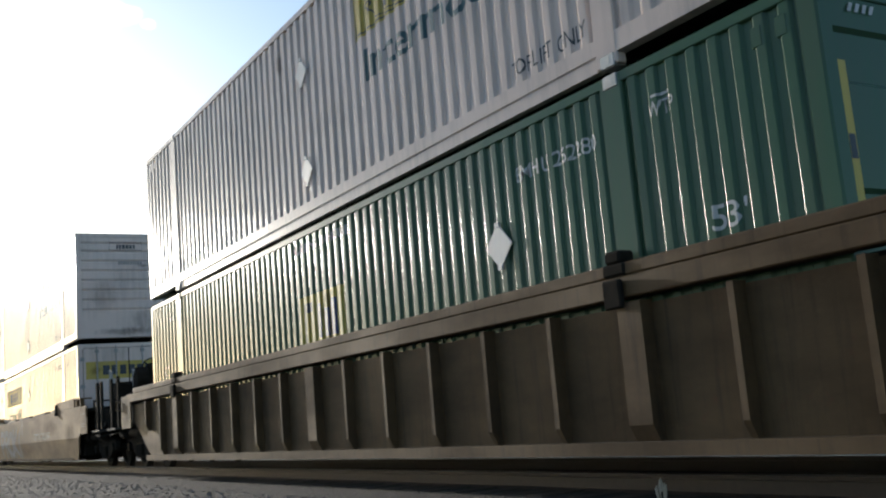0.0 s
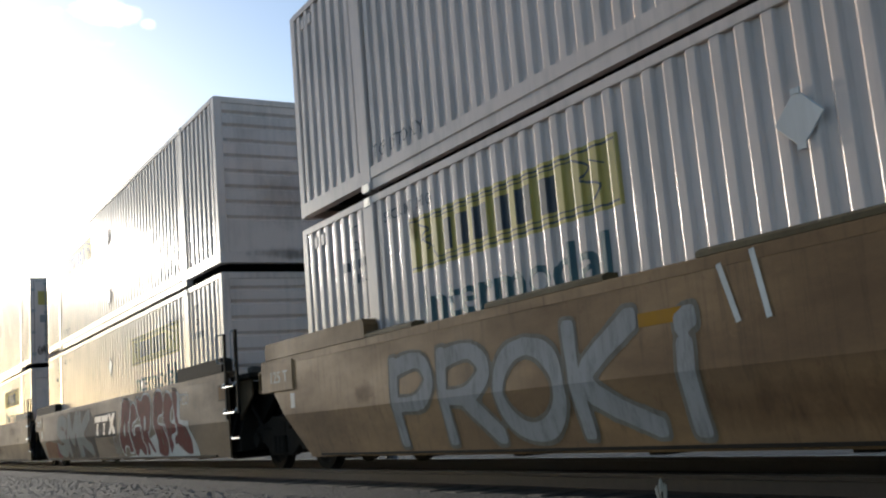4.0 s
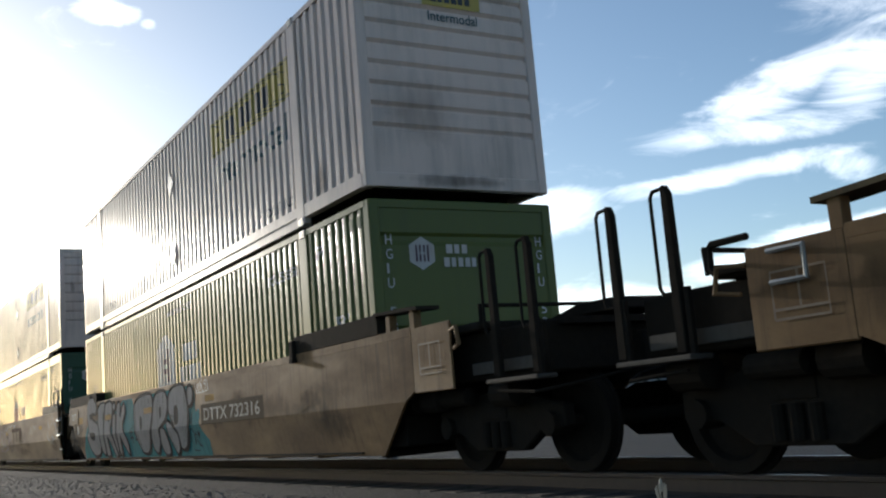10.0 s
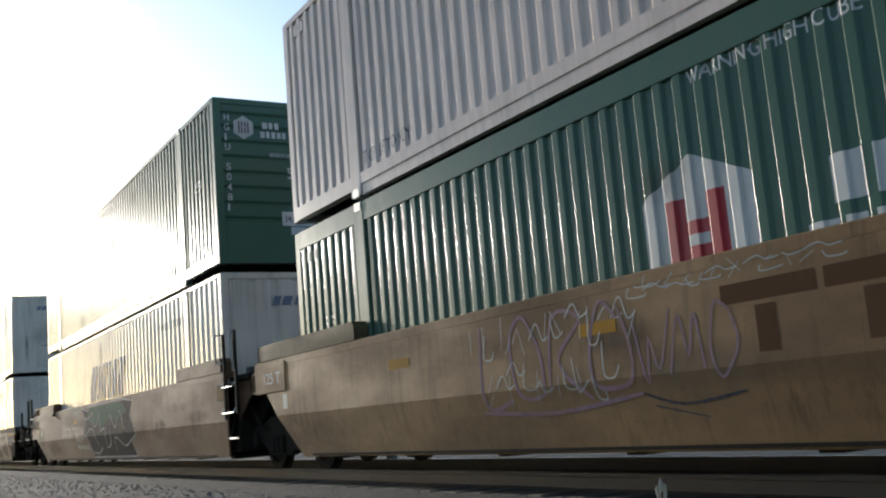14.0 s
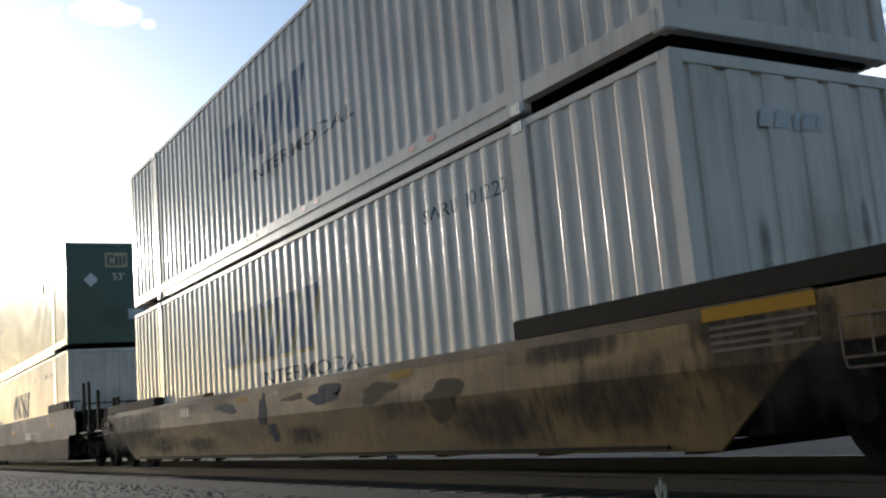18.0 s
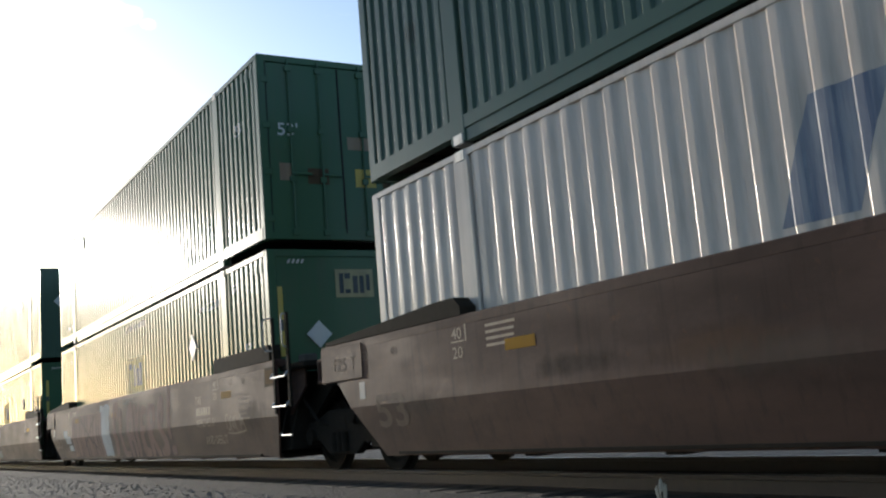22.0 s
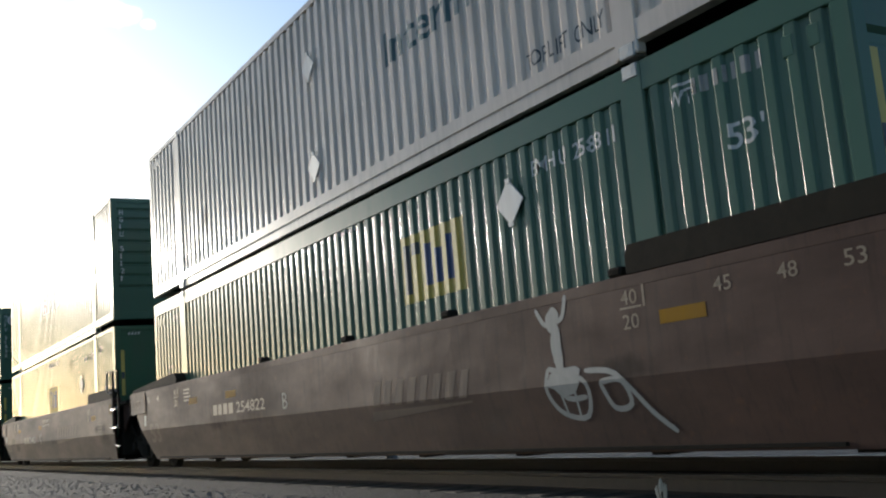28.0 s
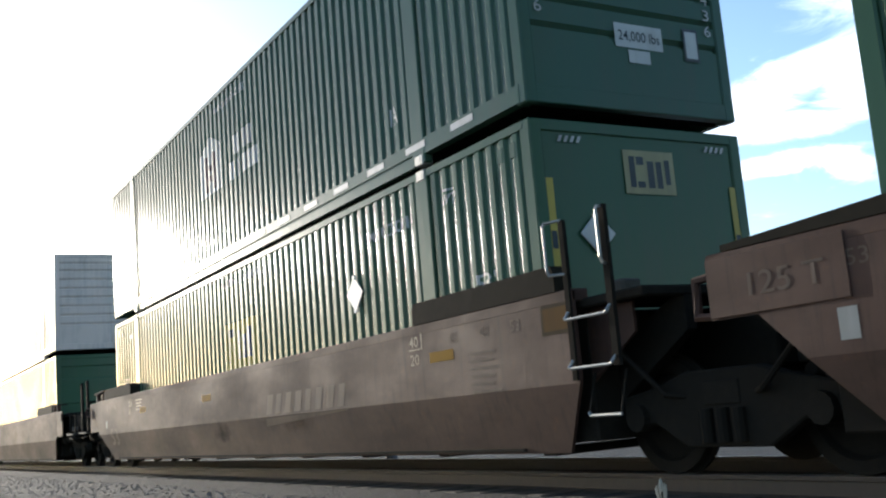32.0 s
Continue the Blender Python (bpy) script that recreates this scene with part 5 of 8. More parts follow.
# ================= the train, unit by unit =================
JB = "white corrugated container with yellow panel"
UNITS = [
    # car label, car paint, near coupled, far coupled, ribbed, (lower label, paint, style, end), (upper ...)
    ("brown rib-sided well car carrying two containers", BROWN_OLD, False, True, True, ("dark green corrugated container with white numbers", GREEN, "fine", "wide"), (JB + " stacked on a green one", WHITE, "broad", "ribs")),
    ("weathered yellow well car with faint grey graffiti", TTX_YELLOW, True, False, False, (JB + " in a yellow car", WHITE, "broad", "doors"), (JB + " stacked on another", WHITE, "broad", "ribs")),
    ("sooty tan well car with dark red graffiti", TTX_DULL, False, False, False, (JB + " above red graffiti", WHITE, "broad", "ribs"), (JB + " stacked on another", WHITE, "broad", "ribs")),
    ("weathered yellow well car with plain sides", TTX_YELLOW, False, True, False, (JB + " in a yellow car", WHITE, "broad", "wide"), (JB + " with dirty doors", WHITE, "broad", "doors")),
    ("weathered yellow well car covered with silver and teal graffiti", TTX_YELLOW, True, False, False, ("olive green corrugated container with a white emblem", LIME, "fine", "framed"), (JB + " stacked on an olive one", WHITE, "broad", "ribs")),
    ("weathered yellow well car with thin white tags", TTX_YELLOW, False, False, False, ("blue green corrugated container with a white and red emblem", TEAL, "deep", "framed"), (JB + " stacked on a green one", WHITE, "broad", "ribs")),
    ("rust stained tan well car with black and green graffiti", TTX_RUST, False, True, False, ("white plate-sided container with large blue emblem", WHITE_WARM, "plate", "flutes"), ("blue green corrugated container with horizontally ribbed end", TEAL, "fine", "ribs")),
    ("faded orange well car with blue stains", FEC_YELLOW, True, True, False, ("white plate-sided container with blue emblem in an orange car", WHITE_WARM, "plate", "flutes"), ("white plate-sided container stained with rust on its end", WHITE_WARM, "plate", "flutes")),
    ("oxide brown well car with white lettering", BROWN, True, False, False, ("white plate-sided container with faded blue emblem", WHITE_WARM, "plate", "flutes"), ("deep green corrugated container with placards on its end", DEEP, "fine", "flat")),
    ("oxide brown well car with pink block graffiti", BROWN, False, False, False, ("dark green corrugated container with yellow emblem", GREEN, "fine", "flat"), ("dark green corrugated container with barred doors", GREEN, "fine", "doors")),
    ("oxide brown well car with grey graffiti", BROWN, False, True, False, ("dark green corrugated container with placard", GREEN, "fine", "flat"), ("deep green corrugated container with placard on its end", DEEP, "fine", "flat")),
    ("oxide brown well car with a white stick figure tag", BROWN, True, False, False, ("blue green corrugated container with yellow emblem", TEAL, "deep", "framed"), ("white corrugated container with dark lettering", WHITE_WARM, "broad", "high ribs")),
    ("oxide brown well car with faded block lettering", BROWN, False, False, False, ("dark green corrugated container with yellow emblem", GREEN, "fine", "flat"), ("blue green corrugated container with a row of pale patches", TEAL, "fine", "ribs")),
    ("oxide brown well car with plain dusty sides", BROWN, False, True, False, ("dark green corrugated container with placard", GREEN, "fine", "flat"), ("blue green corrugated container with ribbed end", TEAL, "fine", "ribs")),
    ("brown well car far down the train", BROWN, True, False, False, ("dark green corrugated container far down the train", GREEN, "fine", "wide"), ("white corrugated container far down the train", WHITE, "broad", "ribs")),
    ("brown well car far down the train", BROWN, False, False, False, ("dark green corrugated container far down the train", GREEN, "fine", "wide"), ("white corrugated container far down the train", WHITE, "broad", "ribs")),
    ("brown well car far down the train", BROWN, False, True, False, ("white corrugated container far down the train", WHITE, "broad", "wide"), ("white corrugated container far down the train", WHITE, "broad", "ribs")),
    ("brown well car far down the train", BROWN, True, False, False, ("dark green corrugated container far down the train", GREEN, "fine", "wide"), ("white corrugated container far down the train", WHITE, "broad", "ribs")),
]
CARS, LOWER, UPPER = [], [], []
for u, (clab, cmat, nc, fc, rb, lo, up) in enumerate(UNITS):
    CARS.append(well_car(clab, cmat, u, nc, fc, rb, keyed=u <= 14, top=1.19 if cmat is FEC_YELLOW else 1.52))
    LOWER.append(container(lo[0], lo[1], lo[2], lo[3], u, False))
    UPPER.append(container(up[0], up[1], up[2], up[3], u, True))
for u in (1, 11):
    brake_wheel(CARS[u], 1.3, -2.43, 2.25, 1.4)
for u in (1, 11):
    bm = bmesh.new()
    prism(bm, [(-2.58, 1.44), (-2.24, 1.44), (-2.2, 2.14), (-2.32, 2.2), (-2.44, 2.32), (-2.6, 2.32), (-2.72, 2.2), (-2.72, 2.0), (-2.58, 1.86)], "x", 0.85, 1.12)
    soften(bm, 0.03)
    part("brake_stand", bm, STEEL_DARK, CARS[u], "sooty hand brake housing")
    part("brake_reservoir", soft_box(0.5, 1.25, -1.95, -1.15, 1.45, 2.02, w=0.06), STEEL_DARK, CARS[u])
    for x in (0.35, 0.9):
        bm = bmesh.new()
        tube(bm, [(x, -2.25, 1.44), (x, -2.25, 2.25), (x, -2.05, 2.3), (x, -2.05, 1.9)], 0.018)
        part("handrail", bm, STEEL_GREY, CARS[u])
    bm = bmesh.new()
    tube(bm, [(1.9, -2.0, 1.5), (1.9, -2.25, 1.95), (1.7, -2.6, 1.7), (1.6, -2.7, 1.5)], 0.022)
    part("air_pipe", bm, STEEL_DARK, CARS[u])
for u in (1, 3, 4, 6, 7, 8, 10, 11, 13):
    far = u in (3, 6, 7, 10, 13)
    for sy in ((BL + 2.35,) if far and u != 7 else (-2.35,) if not far else (-2.35, BL + 2.35)):
        if u == 7:
            continue
        bm = bmesh.new()
        tube(bm, [(-0.1, sy, 1.4), (-0.1, sy, 1.58), (BW + 0.1, sy, 1.58), (BW + 0.1, sy, 1.4)], 0.02)
        part("handrail", bm, STEEL_DARK, CARS[u])
        part("lever", soft_box(0.3, 1.1, sy - 0.25, sy - 0.2, 1.18, 1.24), STEEL_DARK, CARS[u])
for u in (4, 7, 8):
    for y, high in ((-2.85, 1.78),) if u == 7 else ((-2.58, 2.08), (-3.19, 2.08)):
        grab_post(CARS[u], -0.1, y, 0.9, high)
for u in (1, 11):
    grab_post(CARS[u], -0.1, -2.79, 0.9, 1.98)
    grab_post(CARS[u], -0.1, -3.22, 0.9, 1.98)
for u in (0, 3, 6, 7, 10, 13):
    high = 1.82 if u == 7 else 2.09
    back = 0.12 if u == 0 else 0.0
    grab_post(CARS[u], -0.1, BL + 3.3 - back, 0.9, high - back)
    if u != 7:
        grab_post(CARS[u], -0.1, BL + 2.66 - back, 0.9, high + 0.02 - back)
for u in (3, 6, 10):
    bm = bmesh.new()
    x = WX - 0.05
    tube(bm, [(x + 0.05, 17.83, 1.45), (x, 17.83, 1.45), (x, 17.56, 1.45), (x, 17.56, 1.25), (x, 17.83, 1.25), (x + 0.05, 17.83, 1.25)], 0.014)
    part("panel_handle", bm, STEEL_GREY, CARS[u])
    bm = bmesh.new()
    x = WX + 0.08
    tube(bm, [(x, 18.1, 1.6), (x, 18.42, 1.6), (x, 18.45, 1.57), (x, 18.45, 1.43), (x, 18.42, 1.4), (x, 18.1, 1.4)], 0.025)
    part("grab_frame", bm, STEEL_DARK, CARS[u])
for y in (17.82, 17.47):
    grab_post(CARS[7], -0.1, y, 1.2, 1.55)
brake_wheel(CARS[7], 1.3, BL + 2.45, 1.6, 1.0, 0.2)
for u in (6, 10):
    brake_wheel(CARS[u], 1.85, BL + 2.75, 2.22, 1.4, 0.26)
    bm = bmesh.new()
    tube(bm, [(1.55, BL + 2.62, 1.44), (1.55, BL + 2.62, 2.44), (1.55, BL + 2.7, 2.5), (1.55, BL + 2.78, 2.44), (1.55, BL + 2.78, 2.0)], 0.018)
    part("handrail", bm, STEEL_DARK, CARS[u])


# ================= marks on the containers =================
JBS = {(0, 1): 6.45, (1, 0): 13.3, (1, 1): 6.2, (2, 0): 6.15, (2, 1): 13.3, (3, 0): 6.3, (3, 1): 12.6, (4, 1): 5.6, (5, 1): 6.2}
for (u, up), y in JBS.items():
    white_box_marks((UPPER if up else LOWER)[u], y, "broad", dark=(u, up) == (1, 1))
white_box_marks(UPPER[11], 6.2, "broad", dark=True)
lay(LOWER[1], "lettering", word("STACKING 3 HIGH ONLY", 0.12, 1.5, 0.004), INK_DARK, 3.6, 2.45, "broad")
lay(LOWER[2], "lettering", word("STACK LIMIT 3 HIGH", 0.13, 1.2, 0.004), INK_DARK, 3.3, 2.36, "broad")
for u in (1, 2, 3):
    lay(LOWER[u], "lettering", word("STACK LIMIT 3 HIGH", 0.12, 1.12, 0.004), INK_DARK, 13.85, 2.53, "broad")
    lay(LOWER[u], "lettering", word("WTP", 0.13, 0.22, 0.004), INK_DARK, 14.7, 2.52, "broad")
    if u == 3:
        continue
    lay(LOWER[u], "lettering", word("OF", 0.11, 0.13, 0.004), INK_DARK, 14.64, 2.35, "broad")
    lay(LOWER[u], "name_mark", bars([0.055] * 9, 0.11, 0.035), INK_DARK, 14.95, 2.13, "broad")
    lay(LOWER[u], "lettering", word("PIN LIFT", 0.11, 0.42, 0.004), INK_DARK, 14.6, 1.96, "broad")
for u in (1, 2, 3):
    lay(LOWER[u], "lettering", word("WTP", 0.13, 0.26, 0.004), INK_DARK, 1.55, 2.42, "broad")
    if u != 2:
        continue
    lay(LOWER[u], "lettering", word("OR", 0.12, 0.16, 0.004), INK_DARK, 1.5, 2.2, "broad")
    lay(LOWER[u], "name_mark", bars([0.05] * 9, 0.1, 0.03), INK_DARK, 1.75, 1.98, "broad")
green_box_marks(LOWER[0], "fine", "EMHU 262280")
green_box_marks(LOWER[9], "fine", "EMHU 262418")
green_box_marks(LOWER[10], "fine", "EMHU 262037")
green_box_marks(LOWER[12], "fine", "EMHU 261237")
green_box_marks(LOWER[13], "fine", "EMHU 260914")
green_box_marks(LOWER[11], "deep", "EMHU 258811", 5.95, 1.55, 2.2, 1.98)
lay(LOWER[11], "number_mark", bars([0.07, 0.07, 0.07, 0.02, 0.07, 0.07, 0.07], 0.12, 0.04), GHOST_GREY, 1.4, 2.46, "deep")
for u in (8, 9, 10):
    th = UPPER[u]
    shared("1a", th, "lettering", lambda: word("1A", 0.2, 0.2, 0.008), INK_WHITE, 2.6, 0.6, "fine")
    if u == 9:
        shared("drop", th, "lettering", lambda: word("DROP IN ONLY", 0.12, 0.9, 0.004), INK_WHITE, BL - 0.9, 0.42, "fine")
    shared("53", th, "lettering", lambda: word("53'", 0.19, 0.32, 0.008), INK_WHITE, 1.1, 1.9, "fine")
    placard(th, 12.9 if u == 9 else 3.82, 2.45 if u == 9 else 2.2, 0.2)
for u in (6, 12, 13):
    th = UPPER[u]
    shared("1a", th, "lettering", lambda: word("1A", 0.2, 0.2, 0.008), INK_WHITE, 2.6, 0.6, "fine")
    shared("53", th, "lettering", lambda: word("53'", 0.19, 0.32, 0.008), INK_WHITE, 1.1, 1.5, "fine")
    if u != 6:
        for i in range(16):
            shared("pale%d" % i, th, "reflector", lambda: flat(rect(0, 0, 0.42, 0.07)), PLACARD, 1.3 + i * 0.95, 0.18, "rail", 0.003)
emblem_box_marks(LOWER[4], "fine", "HGIU 536794", EMBLEM_MAROON)
emblem_box_marks(LOWER[5], "deep", "HGIU 545107", EMBLEM_RED, 9.35, -0.22)
emblem_box_marks(UPPER[12], "fine", "", EMBLEM_RED, 9.5)
emblem_box_marks(UPPER[13], "fine", "", EMBLEM_MAROON, 9.5)
emblem_box_marks(UPPER[6], "fine", "", EMBLEM_MAROON, 9.5)
plate_box_marks(LOWER[6], "plate", "SWRU 530188", EMBLEM_BLUE, EMBLEM_GOLD, False)
plate_box_marks(LOWER[7], "plate", "SWRU 101220", FADED_BLUE, EMBLEM_GOLD, "low")
plate_box_marks(UPPER[7], "plate", "SWRU 534142", FADED_BLUE, None, True)
plate_box_marks(LOWER[8], "plate", "SWRU 101640", FADED_BLUE, None, False)

# end walls
def end_panel(thing, x, z, w, h, name_w, word_too=True):
    lay(thing, "name_panel", flat(rect(0, 0, w, h)), YELLOW, x, z, "end", 0.0, "yellow name panel")
    n = 6
    lay(thing, "name_mark", bars([name_w / n * 0.8] * n, h * 0.55, name_w / n * 0.2), INK_DARK, x + (w - name_w) / 2, z + h * 0.22, "end", 0.004)
    if word_too:
        lay(thing, "lettering", word("Intermodal", 0.13, w * 0.85, 0.006), INK_GREEN, x + w * 0.08, z - 0.2, "end")


end_panel(LOWER[1], 0.2, 1.98, 2.15, 0.45, 1.3, False)
end_panel(LOWER[3], 0.85, 2.46, 0.95, 0.26, 0.65)
end_panel(UPPER[4], 0.95, 2.45, 0.85, 0.26, 0.6)
end_panel(UPPER[3], 0.25, 2.0, 1.9, 0.45, 1.3, False)
end_panel(UPPER[5], 0.95, 2.45, 0.85, 0.26, 0.6)
for u, mats in ((11, None),):
    lay(UPPER[u], "panel_border", strokes([[(0, 0), (1.95, 0), (1.95, 0.34), (0, 0.34), (0, 0)]], 0.025, False), INK_DARK, 0.3, 2.36, "end")
    lay(UPPER[u], "name_mark", bars([0.1, 0.16, 0.17, 0.17, 0.17, 0.15], 0.19, 0.05), INK_DARK, 0.72, 2.44, "end")
for th, x in ((LOWER[4], 0.5), (LOWER[5], 0.55), (UPPER[6], 0.35), (UPPER[13], 0.3)):
    zz = 2.2 if th in UPPER else 2.05
    lay(th, "hexagon_emblem", flat([(0, 0.1), (0.17, 0), (0.34, 0.1), (0.34, 0.3), (0.17, 0.4), (0, 0.3)]), INK_WHITE, x, zz, "end", 0.0, "white hexagon emblem")
    lay(th, "emblem_mark", flat(rect(0.08, 0.1, 0.105, 0.3), rect(0.13, 0.1, 0.155, 0.19), rect(0.13, 0.21, 0.155, 0.3), rect(0.185, 0.1, 0.21, 0.19), rect(0.185, 0.21, 0.21, 0.3), rect(0.235, 0.1, 0.26, 0.3)), EMBLEM_MAROON, x, zz, "end", 0.004)
    lay(th, "name_mark", bars([0.09, 0.08, 0.08], 0.11, 0.025), INK_WHITE, x + 0.5, zz + 0.2, "end")
    lay(th, "name_mark", bars([0.08, 0.07, 0.07, 0.07, 0.07], 0.11, 0.025), INK_WHITE, x + 0.46, zz + 0.04, "end")
for th in (UPPER[6], UPPER[12], UPPER[13]):
    lay(th, "lettering", word("53'", 0.2, 0.32, 0.008), INK_WHITE, 1.25, 1.55, "end", 0.0)
    lay(th, "weight_sign", flat(rect(0, 0, 0.6, 0.24), rect(0.15, -0.15, 0.42, -0.02)), PLACARD, 1.12, 0.74, "end", 0.0, "white weight sign")
    lay(th, "lettering", word("24,000 lbs", 0.12, 0.52, 0.004), INK_DARK, 1.16, 0.79, "end", 0.004)
for th, z in ((UPPER[8], 2.2), (UPPER[10], 2.2), (LOWER[9], 2.18), (LOWER[10], 2.18), (LOWER[12], 2.24), (LOWER[13], 2.24)):
    lay(th, "emblem_panel", flat(rect(0, 0, 0.62, 0.42)), PALE_PANEL, 1.05, z, "end", 0.0, "pale emblem panel")
    lay(th, "emblem_mark", flat(rect(0.06, 0.06, 0.13, 0.36), rect(0.15, 0.28, 0.24, 0.36), rect(0.15, 0.06, 0.24, 0.12), rect(0.28, 0.06, 0.36, 0.32), rect(0.39, 0.06, 0.46, 0.32), rect(0.5, 0.1, 0.56, 0.34)), INK_DARK, 1.05, z, "end", 0.004)
for th, x, z in ((UPPER[8], 0.66, 1.85), (UPPER[10], 0.6, 1.85), (LOWER[9], 0.74, 1.65), (LOWER[10], 0.75, 1.65), (LOWER[11], 0.78, 1.62), (LOWER[13], 0.65, 1.85), (UPPER[9], 1.98, 2.0)):
    placard(th, x, z, 0.2, "end")
for th in (UPPER[8], UPPER[9]):
    lay(th, "lettering", word("53'", 0.2, 0.32, 0.008), INK_WHITE, 1.25 if th is UPPER[8] else 0.28, 1.85 if th is UPPER[8] else 1.66, "end", 0.0)
for th in (UPPER[8], UPPER[10]):
    lay(th, "weight_sign", flat(rect(0, 0, 0.42, 0.28)), PLACARD, 1.65, 0.75, "end", 0.0, "white data sign")
for u, cells in ((9, ((0.28, 0.98, 0.18, 0.26), (0.72, 0.94, 0.34, 0.24), (1.5, 0.92, 0.34, 0.28), (1.95, 0.92, 0.42, 0.24), (1.4, 1.5, 0.4, 0.2))),):
    for i, (x, z, w, h) in enumerate(cells):
        lay(UPPER[u], "door_sign", flat(rect(0, 0, w, h)), YELLOW if i == 2 else PATCH if i % 2 else GHOST, x, z, "end", 0.001)
for th, t in ((LOWER[12], "EMHU"), (LOWER[9], "EMHU")):
    for i, c in enumerate(t):
        lay(th, "lettering", word(c, 0.15, 0.1, 0.006), INK_WHITE, 2.05, 2.1 - 0.2 * i, "end", 0.0)
for i, c in enumerate("SWRU"):
    lay(LOWER[8], "lettering", word(c, 0.16, 0.13, 0.006), INK_DARK, 2.05, 2.2 - 0.22 * i, "end", 0.0)
lay(UPPER[7], "lettering", word("53'", 0.22, 0.42, 0.004), INK_DARK, 1.32, 1.33, "end", 0.0)
lay(UPPER[7], "paint_patch", flat(rect(0, 0, 0.25, 0.62)), INK_DARK, 1.5, 2.08, "end", 0.009, "dark taped patch")
for th, x, col, text, z in ((UPPER[7], 2.1, GHOST_GREY, "SWRU 534142", 2.35), (LOWER[4], 0.19, INK_WHITE, "HGIU 53679", 2.35), (LOWER[5], 0.19, INK_WHITE, "HGIU 54510", 2.35), (LOWER[4], BW - 0.28, INK_WHITE, "HGIU 53679", 2.35), (UPPER[6], 0.19, INK_WHITE, "HGIU 50481", 2.5), (UPPER[12], 0.19, INK_WHITE, "HGIU 51121", 2.5), (UPPER[12], BW - 0.28, INK_WHITE, "HGIU 51121", 2.5), (UPPER[13], 0.19, INK_WHITE, "HGIU 51436", 2.5), (UPPER[13], BW - 0.28, INK_WHITE, "HGIU 51436", 2.5), (UPPER[8], 2.2, GHOST_GREY, "EMHU 2528", 2.5)):
    for k, c in enumerate(text):
        if c != " ":
            shared("up" + c, th, "lettering", lambda: word(c, 0.12, 0.085 if c != "I" and c != "1" else 0.03, 0.004), col, x, round(z - 0.17 * k, 3), "end", 0.004)
for th, z in ((LOWER[4], 1.12), (LOWER[5], 1.2), (UPPER[12], 1.88), (UPPER[13], 1.88), (UPPER[6], 1.9)):
    lay(th, "lettering", word("WARNING HIGH CUBE", 0.085, 1.05, 0.004), INK_WHITE, 0.95, z, "end", 0.004)
for x in (0.98, 1.28):
    lay(LOWER[5], "data_plate", flat(rect(0, 0, 0.22, 0.13)), GHOST_GREY, x, 1.34, "end", 0.006)
for th in (UPPER[12], UPPER[13]):
    lay(th, "data_plate", flat(rect(0, 0, 0.2, 0.34)), INK_DARK, 2.0, 0.68, "end", 0.004, "dark-edged data plate")
    lay(th, "data_card", flat(rect(0.025, 0.03, 0.175, 0.31)), PLACARD, 2.0, 0.68, "end", 0.007)
lay(UPPER[7], "lettering", word("24,100 lbs", 0.09, 0.4, 0.0), INK_DARK, 1.0, 1.0, "end", 0.0)
for th in (UPPER[7], LOWER[6], LOWER[7]):
    lay(th, "name_mark", bars([0.13, 0.18, 0.06, 0.12, 0.12], 0.15, 0.04, 0.35), WHITE_SHADE if th is LOWER[7] else FADED_BLUE, 0.85, 2.35, "end", 0.0)

# soot, rust and dents' dirt on the walls: soft-edged films
def grime_film(name, col, most):
    m, nt, p = nodes_of(name)
    L = nt.links.new
    uv = nt.nodes.new("ShaderNodeTexCoord")
    sep = nt.nodes.new("ShaderNodeSeparateXYZ")
    L(uv.outputs["UV"], sep.inputs[0])
    n = nt.nodes.new("ShaderNodeTexNoise")
    n.inputs["Scale"].default_value, n.inputs["Detail"].default_value, n.inputs["Roughness"].default_value = 7.0, 8, 0.72
    mp = nt.nodes.new("ShaderNodeMapping")
    mp.inputs["Scale"].default_value = (1, 1, 0.35)
    L(uv.outputs["Object"], mp.inputs["Vector"])
    L(mp.outputs[0], n.inputs["Vector"])
    fall = nt.nodes.new("ShaderNodeMapRange")
    fall.inputs[1].default_value, fall.inputs[2].default_value, fall.inputs[3].default_value, fall.inputs[4].default_value = 1.0, 0.3, -0.5, 0.08
    L(sep.outputs[0], fall.inputs[0])
    add = nt.nodes.new("ShaderNodeMath")
    add.operation = "ADD"
    L(fall.outputs[0], add.inputs[0])
    L(n.outputs["Fac"], add.inputs[1])
    cut = nt.nodes.new("ShaderNodeMapRange")
    cut.inputs[1].default_value, cut.inputs[2].default_value, cut.inputs[4].default_value = 0.25, 0.8, most
    L(add.outputs[0], cut.inputs[0])
    L(cut.outputs[0], p.inputs["Alpha"])
    p.inputs["Base Color"].default_value = (*col, 1)
    p.inputs["Roughness"].default_value = 0.8
    p.inputs["Specular IOR Level"].default_value = 0.15
    return m


SOOT = grime_film("soot film", (0.035, 0.03, 0.026), 0.6)
HEAVY = grime_film("heavy soot film", (0.016, 0.014, 0.012), 0.95)
RUST = grime_film("rust film", (0.12, 0.06, 0.03), 0.55)
FADE = grime_film("faint road film", (0.08, 0.075, 0.065), 0.22)
DUST = grime_film("tan dust film", (0.16, 0.13, 0.10), 0.35)


